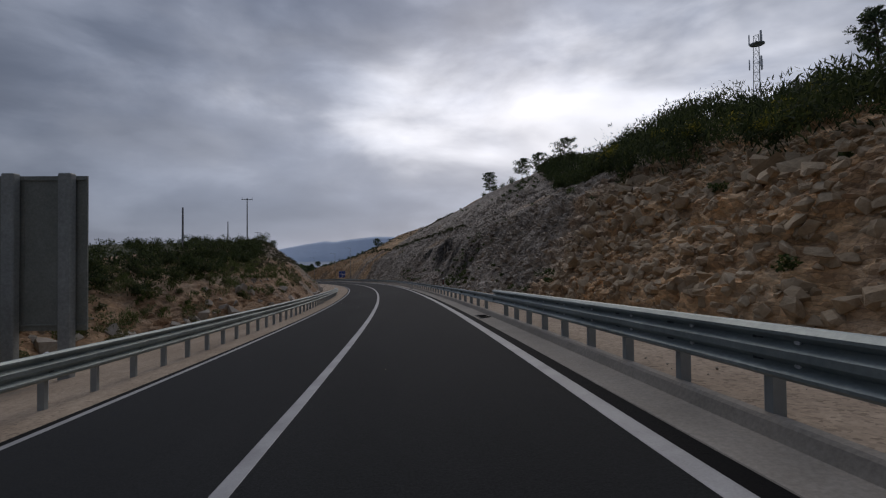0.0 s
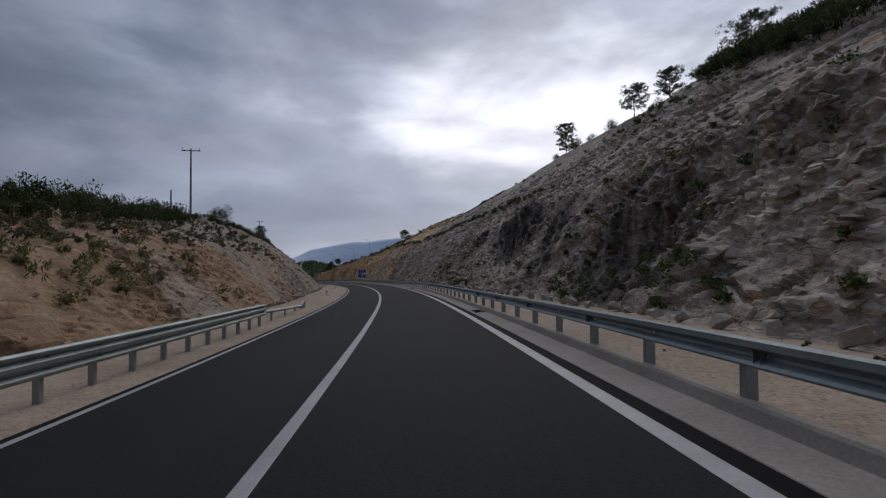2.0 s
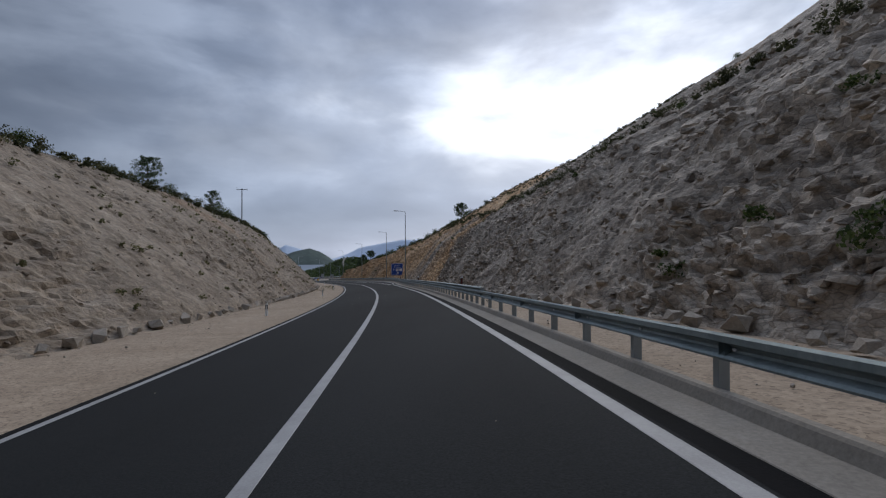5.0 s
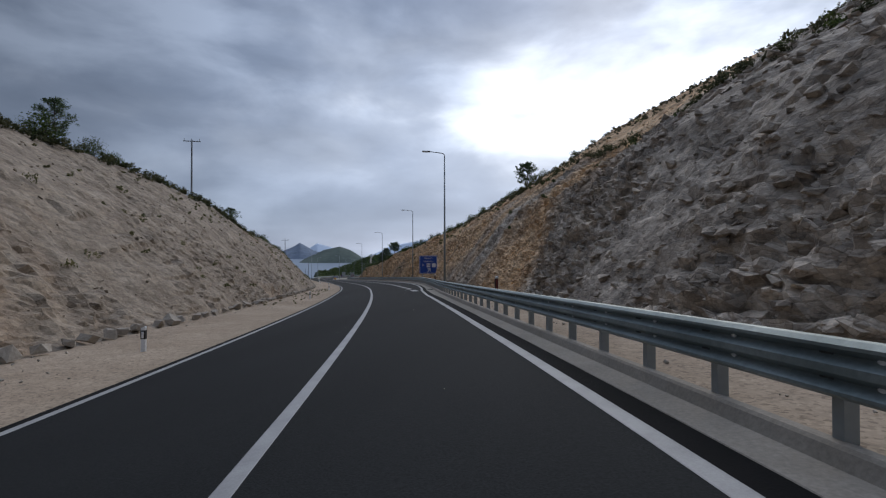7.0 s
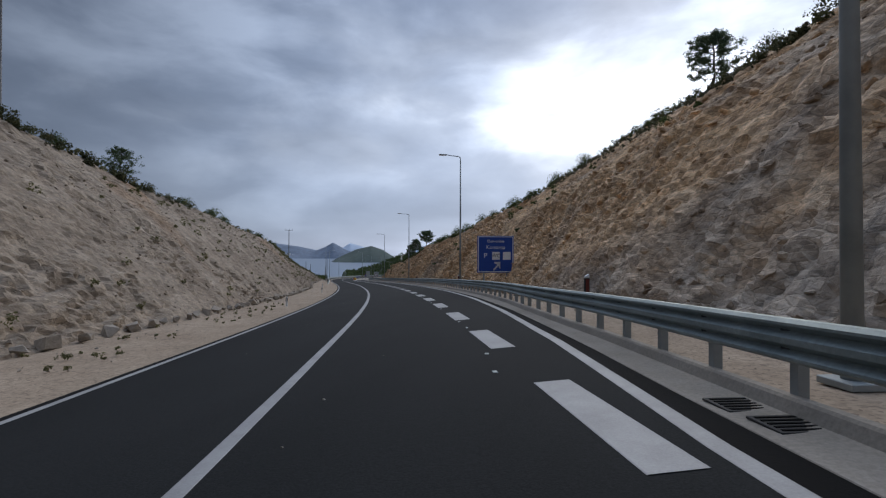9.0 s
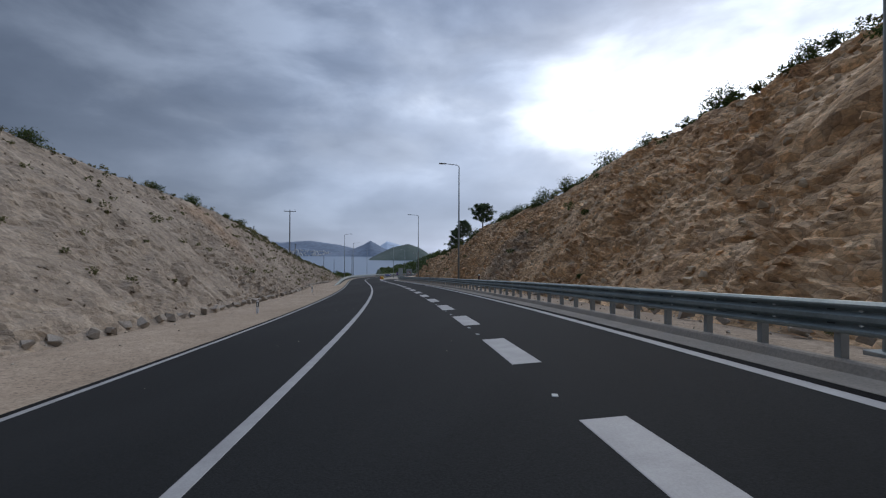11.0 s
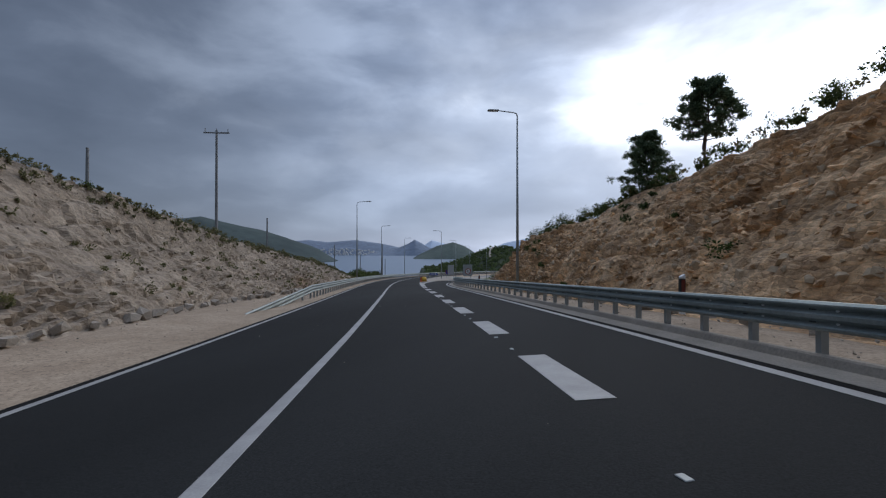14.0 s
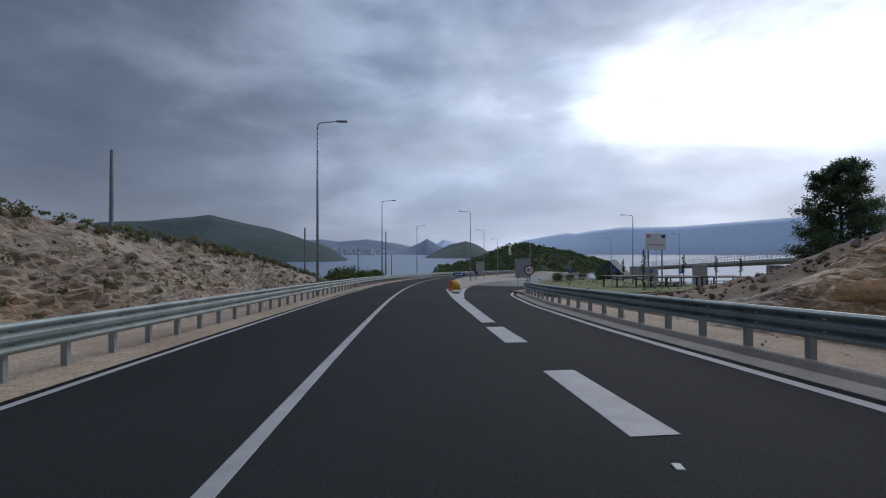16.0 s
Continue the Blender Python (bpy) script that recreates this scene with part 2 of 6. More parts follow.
    col = mix_rgb(nt, 0.8 * broken, col, ramp_node(nt, chip, [(0.0, (0.60, 0.59, 0.58)), (0.3, (0.95, 0.95, 0.95)), (1.0, (1.22, 1.22, 1.21))]), "MULTIPLY")
    patch = ramp_node(nt, noise_node(nt, 0.3, 4, 0.6, 0.5), [(0.36, (0.25, 0.25, 0.25)), (0.62, (1, 1, 1))])
    for edge, wide, dark in ((joint, 0.02, 0.85), (seam, 0.05, 0.75), (split, 0.10, 0.68)):
        line = ramp_node(nt, edge, [(0.0, (dark, dark, dark)), (wide * 0.4, (0.5 + dark / 2, 0.5 + dark / 2, 0.5 + dark / 2)), (wide, (1, 1, 1))])
        col = mix_rgb(nt, mix_rgb(nt, 1.0, patch, (broken, broken, broken), "MULTIPLY"), col, mix_rgb(nt, 1.0, col, line, "MULTIPLY"))
    tone = nt.nodes.new("ShaderNodeNewGeometry")
    col = mix_rgb(nt, 1.0, col, ramp_node(nt, tone.outputs["Random Per Island"], [(0.0, (0.78, 0.77, 0.75)), (0.5, (1.0, 0.99, 0.98)), (1.0, (1.22, 1.20, 1.17))]), "MULTIPLY")
    nt.links.new(col, b.inputs["Base Color"])
    p = bump(nt, b, crack, 0.6 * broken, 0.26)
    p = bump(nt, b, grit, 0.9 * broken, 0.15, p)
    p = bump(nt, b, ramp_node(nt, seam, [(0.0, (0, 0, 0)), (0.10, (1, 1, 1))]), 0.4 * broken, 0.04, p)
    p = bump(nt, b, chip, 0.8 * broken, 0.05, p)
    p = bump(nt, b, mid, 0.4, 0.2, p)
    bump(nt, b, fine, 0.7, 0.06, p)
    return m


ASPHALT = two_scale("asphalt", (0.0118, 0.0128, 0.0131), (0.0250, 0.0264, 0.0268), 0.16, 42, 0.88, bumps=0.6, bump_size=0.007, stretch=(1, 0.22, 1), fine_amount=0.95)
ASPHALT.node_tree.nodes["Principled BSDF"].inputs["Specular IOR Level"].default_value = 0.13
ASPHALT_EDGE = two_scale("asphalt_edge", (0.006, 0.006, 0.006), (0.010, 0.010, 0.011), 0.5, 40, 0.85, bumps=0.6, bump_size=0.01)
ASPHALT_EDGE.node_tree.nodes["Principled BSDF"].inputs["Specular IOR Level"].default_value = 0.08
PAINT = two_scale("road_paint", (0.265, 0.26, 0.255), (0.375, 0.37, 0.36), 1.6, 45, 0.6, bumps=0.3, bump_size=0.004, fine_amount=0.3)
CONCRETE = two_scale("kerb_concrete", (0.25, 0.22, 0.18), (0.34, 0.30, 0.25), 0.8, 22, 0.9, bumps=0.35, bump_size=0.008)
def gravel_material():
    m, nt, b = material("limestone_gravel", 0.95)
    wide, mid = noise_node(nt, 0.3, 5, 0.6, 0.4), noise_node(nt, 3.0, 5, 0.7)
    peb = nt.nodes.new("ShaderNodeTexVoronoi")
    tc = nt.nodes.new("ShaderNodeTexCoord")
    peb.inputs["Scale"].default_value = 22
    nt.links.new(tc.outputs["Object"], peb.inputs["Vector"])
    sp = nt.nodes.new("ShaderNodeSeparateColor")
    nt.links.new(peb.outputs["Color"], sp.inputs[0])
    col = ramp_node(nt, wide, [(0.3, (0.285, 0.215, 0.15)), (0.7, (0.40, 0.315, 0.23))])
    col = mix_rgb(nt, 0.7, col, ramp_node(nt, mid, [(0.3, (0.72, 0.70, 0.68)), (0.7, (1.18, 1.17, 1.15))]), "MULTIPLY")
    col = mix_rgb(nt, 0.7, col, ramp_node(nt, sp.outputs[0], [(0.0, (0.45, 0.43, 0.41)), (0.25, (0.95, 0.95, 0.95)), (1.0, (1.3, 1.3, 1.3))]), "MULTIPLY")
    nt.links.new(col, b.inputs["Base Color"])
    p = bump(nt, b, mid, 0.2, 0.05)
    bump(nt, b, sp.outputs[0], 0.8, 0.03, p)
    return m


GRAVEL = gravel_material()
STEEL = two_scale("galvanised_steel", (0.20, 0.238, 0.234), (0.325, 0.365, 0.355), 1.2, 18, 0.52, 0.6, bumps=0.12, bump_size=0.004, fine_amount=0.35)
# dark tone that paints the shade of the beam's bolt slots
SLOT_SHADE = two_scale("painted_slot_shade", (0.05, 0.06, 0.06), (0.09, 0.10, 0.10), 3.0, 20, 0.6, 0.3, bumps=0)
ZINC_POST = two_scale("weathered_zinc", (0.26, 0.285, 0.285), (0.39, 0.415, 0.41), 1.0, 8, 0.6, 0.4, bumps=0, fine_amount=0.1)
# dark stretches of the right cutting, the first two wet: middle, half length, half height, colour
DARK_ZONES = [((10.2, 84.5, 2.0), 8.0, 2.9, (0.045, 0.040, 0.035)), ((9.8, 60.5, 0.3), 5.0, 3.8, (0.075, 0.063, 0.05)), ((12, 98.5, 2.2), 2.6, 1.3, (0.06, 0.055, 0.045)), ((9.6, 72.5, 0.6), 2.6, 3.2, (0.06, 0.05, 0.04))]
ROCK = rock_material("limestone_cut", [(0.24, 0.203, 0.165), (0.41, 0.352, 0.29), (0.56, 0.49, 0.41)],
                     [(0.39, 0.235, 0.125), (0.63, 0.415, 0.23), (0.74, 0.55, 0.36)], 0.62,
                     beds=[(18, 0.32), (27, 0.24), (34, 0.02), (150, 0.0), (168, 0.12), (184, 0.27), (205, 0.33), (222, 0.33), (240, 0.34), (304, 0.33), (314, 0.10), (340, 0.10)])
ROCK_L = rock_material("limestone_cut_pale", [(0.195, 0.153, 0.114), (0.30, 0.245, 0.186), (0.395, 0.332, 0.262)],
                       [(0.21, 0.125, 0.068), (0.325, 0.205, 0.115), (0.40, 0.285, 0.18)], 0.60, False,
                       beds=[(20, 0.30), (60, 0.25), (85, 0.15), (100, 0.02), (300, 0.0)], broken=0.62)
SCRUB = two_scale("scrub_soil", (0.035, 0.045, 0.02), (0.10, 0.095, 0.05), 0.4, 3.0, 0.95, bumps=0.8, bump_size=0.2)
WOOD_POLE = two_scale("weathered_pole_wood", (0.20, 0.20, 0.20), (0.31, 0.31, 0.31), 1.0, 12, 0.85, bumps=0.3, bump_size=0.01, stretch=(6, 6, 0.4))
BLUE = two_scale("sign_blue", (0.008, 0.055, 0.30), (0.012, 0.07, 0.36), 1.5, 20, 0.45, bumps=0)
WHITE = two_scale("sign_white", (0.74, 0.75, 0.76), (0.82, 0.82, 0.82), 2, 20, 0.5, bumps=0)
ALU = two_scale("sign_back_aluminium", (0.33, 0.335, 0.335), (0.42, 0.425, 0.42), 0.8, 15, 0.55, 0.1, bumps=0)


# ---- the road's line: distance, x, y, height ----
LINE = [
        (-80, -8.47, -79.49, 3.76), (-60, -5.39, -59.73, 2.82), (-40, -2.94, -39.88, 1.88), (-20, -1.15, -19.97, 0.94), (0, 0.00, 0.00, 0.00),
        (20, 0.60, 19.99, -0.93), (40, 0.53, 39.99, -1.82), (60, -0.15, 59.98, -2.65), (80, -1.47, 79.93, -3.46), (100, -3.52, 99.83, -4.29),
        (120, -6.24, 119.64, -5.14), (140, -9.60, 139.35, -5.98), (160, -13.63, 158.94, -6.82), (180, -18.35, 178.38, -7.66),
        (200, -23.80, 197.62, -8.53), (220, -30.06, 216.61, -9.44)]
LINE += [
        (240, -37.04, 235.35, -10.35), (260, -44.66, 253.85, -11.24), (280, -52.79, 272.12, -12.11), (300, -61.25, 290.24, -12.96),
        (320, -69.79, 308.33, -13.80), (340, -78.00, 326.56, -14.64), (360, -85.60, 345.06, -15.48), (380, -92.54, 363.82, -16.31),
        (400, -98.79, 382.82, -17.12), (420, -104.34, 402.03, -17.89), (460, -113.26, 441.01, -19.34), (500, -119.23, 480.55, -20.73),
        (560, -123.09, 540.41, -22.74), (620, -121.58, 600.37, -24.68), (700, -112.83, 679.87, -27.16)]
_ls, _lx, _ly, _lz0 = (np.array(c, float) for c in zip(*LINE))
_ss = np.arange(-80, 700.5, 0.5)


def glide(ys):
    """A smooth curve through the line's rows, at every half metre."""
    m = np.gradient(ys, _ls)
    k = np.clip(np.searchsorted(_ls, _ss, side="right") - 1, 0, len(_ls) - 2)
    h = _ls[k + 1] - _ls[k]
    u = (_ss - _ls[k]) / h
    return (2 * u**3 - 3 * u * u + 1) * ys[k] + (u**3 - 2 * u * u + u) * h * m[k] + (3 * u * u - 2 * u**3) * ys[k + 1] + (u**3 - u * u) * h * m[k + 1]


_xx, _yy, _zz = glide(_lx), glide(_ly), glide(_lz0)
_hd = np.arctan2(-np.gradient(_xx, _ss), np.gradient(_yy, _ss))
# centre line's offset, crossfall and the widening for the turning lane
OFF = ([-80, 4, 34, 73, 86, 142, 178, 188, 205, 246, 283, 305, 315, 700], [-1.5, -1.54, -1.38, -1.27, -1.27, -1.45, -1.81, -1.88, -1.83, -1.80, -1.57, -1.51, -1.50, -1.47])
FALL = ([-80, 0, 73, 183, 235, 262, 280, 314, 367, 700], [0.095, 0.095, 0.080, 0.072, 0.064, 0.053, 0.042, 0.018, -0.02, -0.03])
WIDE = ([152, 161, 172, 180, 186, 194, 203, 215, 230, 320, 329, 339, 346, 352], [0, 0.08, 0.28, 0.76, 1.40, 2.02, 2.5, 2.85, 3.0, 3.0, 3.3, 4.2, 5.6, 7.6])
KERB = ([152, 161, 172, 180, 186, 190, 194, 197, 203, 215, 230, 320, 329, 339, 346, 352], [0, 0.10, 0.42, 0.98, 1.45, 1.66, 1.92, 2.2, 2.52, 2.85, 3.0, 3.0, 3.3, 4.2, 5.6, 7.6])


def at(s, table):
    return float(np.interp(s, *table))


def heading(s):
    return float(np.interp(s, _ss, _hd))


def place(s, d, h=0.0):
    """World place: s along the road, d to the right of the driven line, h above the line's height."""
    a = heading(s)
    return Vector((np.interp(s, _ss, _xx) + math.cos(a) * d, np.interp(s, _ss, _yy) + math.sin(a) * d, np.interp(s, _ss, _zz) + h))


def road(s, u, h=0.0):
    """World place: u to the right of the centre line, h above the tilted road."""
    d = at(s, OFF) + u
    return place(s, d, at(s, FALL) * d + h)


def stand(p, s, turn=0.0):
    """A pose at p, facing along the road."""
    return Matrix.Translation(p) @ pose(0, 0, 0, 0, 0, math.degrees(heading(s)) + turn)


# ---- mesh helpers ----
def mesh_object(name, verts, faces, mat, parent=None, smooth=False, label=""):
    me = bpy.data.meshes.new(name)
    me.from_pydata([tuple(v) for v in verts], [], faces)
    me.materials.append(mat)
    if smooth:
        me.polygons.foreach_set("use_smooth", [True] * len(me.polygons))
    me.update()
    ob = new(name, me)
    if parent:
        ob.parent = parent
    if label:
        tagged(ob, label)
    return ob


def part(name, bm, mat, parent=None, label="", smooth=False):
    me = bpy.data.meshes.new(name)
    bm.to_mesh(me)
    bm.free()
    me.materials.append(mat)
    if smooth:
        me.polygons.foreach_set("use_smooth", [True] * len(me.polygons))
    ob = new(name, me)
    if parent:
        ob.parent = parent
    if label:
        tagged(ob, label)
    return ob


def empty(name, m, label, category, group="", kind=""):
    ob = new(name)
    ob.matrix_basis = m
    return tagged(ob, label, category, group, kind)


def box(bm, x0, y0, z0, x1, y1, z1, bev=0.0, m=None):
    r = bmesh.ops.create_cube(bm, size=1.0)
    t = Matrix.Translation(((x0 + x1) / 2, (y0 + y1) / 2, (z0 + z1) / 2)) @ Matrix.Diagonal((abs(x1 - x0), abs(y1 - y0), abs(z1 - z0), 1))
    bmesh.ops.transform(bm, matrix=(m @ t) if m else t, verts=r["verts"])
    if bev:
        es = list({e for v in r["verts"] for e in v.link_edges})
        bmesh.ops.bevel(bm, geom=es, offset=bev, segments=1, affect="EDGES")
    return bm


def tube(bm, a, b, r0, r1, seg=10):
    a, b = Vector(a), Vector(b)
    r = bmesh.ops.create_cone(bm, cap_ends=True, segments=seg, radius1=r0, radius2=r1, depth=(b - a).length)
    q = (b - a).to_track_quat("Z", "Y").to_matrix().to_4x4()
    bmesh.ops.transform(bm, matrix=Matrix.Translation((a + b) / 2) @ q, verts=r["verts"])
    return bm


def sweep(bm, pts, radii, seg=8):
    """A round tube along pts."""
    rings = []
    for i, (p, r) in enumerate(zip(pts, radii)):
        d = (Vector(pts[min(i + 1, len(pts) - 1)]) - Vector(pts[max(i - 1, 0)])).normalized()
        q = d.to_track_quat("Z", "Y")
        rings.append([bm.verts.new(Vector(p) + q @ Vector((r * math.cos(k * math.tau / seg), r * math.sin(k * math.tau / seg), 0))) for k in range(seg)])
    for a, b in zip(rings, rings[1:]):
        for k in range(seg):
            bm.faces.new((a[k], a[(k + 1) % seg], b[(k + 1) % seg], b[k]))
    bm.faces.new(rings[0][::-1]), bm.faces.new(rings[-1])
    return bm


def loft(name, rows, mat, parent=None, smooth=False, close=False):
    """A sheet through rows of points."""
    k = len(rows[0])
    v = [p for r in rows for p in r]
    f = [(i * k + j, i * k + (j + 1) % k, (i + 1) * k + (j + 1) % k, (i + 1) * k + j)
         for i in range(len(rows) - 1) for j in range(k if close else k - 1)]
    if close:
        f += [tuple(range(k))[::-1], tuple((len(rows) - 1) * k + j for j in range(k))]
    return mesh_object(name, v, f, mat, parent, smooth)


def steps(a, b, ds):
    n = max(1, int(round((b - a) / ds)))
    return [a + (b - a) * i / n for i in range(n + 1)]


# ---- carriageway ----
END = 640.0


def edge_right(s):
    return at(s, ([60, 84, 112, 145], [3.62, 3.55, 3.55, 3.62])) + at(s, WIDE)


def edge_left(s):
    return -3.62


def asphalt_rows():
    right = ([-80, 164, 172, 180, 186, 194, 203, 215, 230, 328, 342, 700], [4.15, 4.2, 4.4, 4.92, 5.5, 6.06, 6.5, 6.82, 6.96, 6.96, 4.1, 4.1])
    return [[road(s, u) for u in (-3.86, -3.4, -1.8, 0, 1.8, 3.4, at(s, right))] for s in steps(-80, END, 4)]


road_ob = tagged(loft("road", asphalt_rows(), ASPHALT, smooth=True), "dark new asphalt carriageway with white markings", "road", kind="structure")


def stripe(name, s0, s1, mid, width, parent=None, ds=3.0):
    rows = []
    for s in steps(s0, s1, ds):
        u = mid(s)
        rows.append([road(s, u - width / 2, 0.004), road(s, u - width / 2 + 0.01, 0.008), road(s, u + width / 2 - 0.01, 0.008), road(s, u + width / 2, 0.004)])
    return loft(name, rows, PAINT, parent)


tagged(stripe("centre_line", -80, END, lambda s: 0.0, 0.185), "solid white painted centre line", "road marking", kind="structure")
tagged(stripe("edge_line_left", -80, END, edge_left, 0.15), "solid white painted edge line", "road marking", kind="structure")
tagged(stripe("edge_line_right", -80, 352, edge_right, 0.20, ds=2), "solid white painted edge line bending off to the exit", "road marking", kind="structure")
DASH0 = 179.64
dashes = tagged(new("exit_lane_line"), "broad broken white line of the exit lane", "road marking", kind="structure")
k = 0
while DASH0 + 6.0 * k < 319:
    s0 = DASH0 + 6.0 * k
    stripe("dash", s0, s0 + 3.0, lambda s: 3.82, 0.5, dashes, 1.5)
    k += 1
# ---- ground: verges, cuttings, slopes down to the sea ----
CREST_R = ([-80, 0, 17, 22, 34, 53, 58, 67, 79, 86, 105, 120, 136, 160, 168, 176, 189, 199, 207, 216, 226, 243, 258, 271, 279, 294, 306, 314, 318, 322, 700],
           [7.0, 7.0, 8.3, 9.8, 13.0, 14.6, 15.8, 18.6, 21.3, 22.0, 23.1, 23.2, 22.2, 21.3, 20.2, 19.5, 18.3, 16.2, 14.6, 13.6, 12.3, 10.5, 9.1, 8.1, 7.4, 5.9, 5.0, 4.3, 2.4, 0.5, 0.0])
DIST_R = ([-80, 0, 27, 49, 71, 94, 164, 207, 242, 279, 300, 315, 322, 700], [18, 18, 20, 25, 30, 33, 32, 21.8, 17.5, 13.4, 12.6, 11.7, 11.2, 11.2])
FOOT_R = ([-80, 0, 97, 150, 183, 232, 322, 700], [8.2, 8.2, 8.0, 6.8, 6.9, 8.2, 8.9, 9.2])
CREST_L = ([-80, 0, 33, 60, 77, 100, 120, 169, 181, 200, 213, 233, 266, 281, 298, 316, 328, 345, 358, 380, 700],
           [1.5, 1.8, 2.8, 5.2, 6.6, 9.1, 9.5, 10.6, 11.0, 10.9, 9.8, 8.9, 8.1, 7.4, 5.7, 4.0, 3.4, 2.4, 0.6, -0.8, -1.5])
DIST_L = ([-80, 0, 30, 58, 91, 111, 177, 222, 290, 320, 365, 700], [18, 18, 19, 21, 23.5, 21.5, 23.2, 21.2, 16.5, 13, 10, 9])
FOOT_L = ([-80, 22, 45, 58, 81, 107, 155, 193, 270, 300, 323, 365, 700], [12.6, 12.6, 9.2, 9.3, 9.8, 10.6, 10.3, 10.6, 10.4, 11.3, 9.0, 8.0, 7.5])


def verge_r(s):
    return at(s, FALL) * (at(s, OFF) + 4.6 + at(s, KERB)) + 0.14


def verge_l(s):
    return at(s, FALL) * (at(s, OFF) - 4.6)


def face_right(s):
    """Foot, break and crest of the cutting, as (d, h)."""
    hc, dc, df, hf = at(s, CREST_R), at(s, DIST_R), at(s, FOOT_R), verge_r(s)
    hb = hf + 0.5 * max(min(hc - hf, 14.0), 0.0)
    db = df + (hb - hf) * 0.60
    return (df, hf), (min(db, dc - 0.3), hb), (dc, max(hc, hf))


def face_left(s):
    hc, dc, df, hf = at(s, CREST_L), at(s, DIST_L), at(s, FOOT_L), verge_l(s) - at(s, ([-80, 20, 45, 700], [0.9, 0.9, 0.0, 0.0]))
    hb = hf + 0.6 * max(hc - hf, 0.0)
    db = df + max(hb - hf, 0) * 0.95
    return (-df, hf), (-min(db, dc - 0.3), hb), (-dc, hc if s > 335 else max(hc, hf))


def ground_row(s):
    (lf, lb, lc), (rf, rb, rc) = face_left(s), face_right(s)
    e = min(max((s - 320) / 60.0, 0), 1)
    g = min(max((s - 346) / 6.0, 0), 1)
    up_l, up_r = min(max((lc[1] - lf[1]) / 4, 0), 1), min(max((rc[1] - rf[1]) / 4, 0), 1)
    left = [(-420, -70 + 12), (-260, -44), (-130, lc[1] - 12 - 14 * e), (-70, lc[1] - 1 - 13 * e), (lc[0] - 9, lc[1] - 0.1 - 2.2 * e), (lc[0] - 1.5, lc[1] - 0.4), (lb[0] - 1.8 * up_l, lb[1] - 1.6 * up_l), (lf[0] - 1.2 * up_l, lf[1] - 0.25), (lf[0] + 1.5, lf[1] - 0.02)]
    off = at(s, OFF)
    mid = [(off - 4.6, verge_l(s) - 0.03), (off - 3.8, at(s, FALL) * (off - 3.8) - 0.03 - 0.1 * g), (off + 3.4 + at(s, WIDE), at(s, FALL) * (off + 3.4 + at(s, WIDE)) - 0.09 - 0.2 * g), (off + 4.5 + at(s, KERB), at(s, FALL) * (off + 4.5 + at(s, KERB)) - 0.09 - 0.2 * g),
           (off + 4.58 + at(s, KERB), verge_r(s) - 0.03 - 0.4 * g)]
    f = min(max((s - 338) / 30.0, 0), 1)
    flat = max(rc[0] + 26, at(s, ([350, 370, 385], [36, 42, 52])))
    right = [(rf[0] - 1.5, rf[1] - 0.03 - 0.4 * g), (rf[0] + 1.4 * up_r, rf[1] - 0.25 - 0.3 * g), (rb[0] + 2.4 * up_r, rb[1] - 1.6 * up_r - 0.5 * g), (rc[0] + 1.5, rc[1] - 0.6), (rc[0] + 10, rc[1] + 0.2 - 0.5 * e - 0.35 * min(max((s - 334) / 8, 0), 1)), (flat, rc[1] + 0.3 - 1.2 * e), (flat + 26, rc[1] + 1.0 - 9 * f),
             (130, min(rc[1], 4) - 26 * f), (230, -18 - 22 * f), (420, -58)]
    return [place(s, d, h) for d, h in left + mid + right]


g_rows = [ground_row(s) for s in steps(-80, 700, 6)]
n_across = len(g_rows[0])
ground = loft("ground", g_rows, GRAVEL)
ground.data.materials.append(SCRUB)
ground.data.materials.append(two_scale("rest_area_paving", (0.15, 0.147, 0.14), (0.215, 0.208, 0.196), 0.3, 9, 0.9, bumps=0.2, bump_size=0.01))
for poly in ground.data.polygons:
    j = poly.index % (n_across - 1)
    s = -80 + 6 * (poly.index // (n_across - 1))
    if j < 5 or j > 16 and s < 318 or j > 18:
        poly.material_index = 1
    elif s > 350 and 11 < j < 19:
        poly.material_index = 2
tagged(ground, "pale limestone gravel verges and scrubby slopes", "ground", kind="structure")


# ---- rock faces ----
def smooth_noise(px, py, size, seed):
    gx, gy = np.floor(px / size), np.floor(py / size)
    fx, fy = px / size - gx, py / size - gy
    fx, fy = fx * fx * (3 - 2 * fx), fy * fy * (3 - 2 * fy)

    def rnd(ix, iy):
        a = np.sin(ix * 12.9898 + iy * 78.233 + seed * 37.7) * 43758.5453
        return a - np.floor(a) - 0.5

    return (rnd(gx, gy) * (1 - fx) + rnd(gx + 1, gy) * fx) * (1 - fy) + (rnd(gx, gy + 1) * (1 - fx) + rnd(gx + 1, gy + 1) * fx) * fy


def chance(ix, iy, k):
    a = np.sin(ix * 127.1 + iy * 311.7 + k * 74.7) * 43758.5453
    return a - np.floor(a)


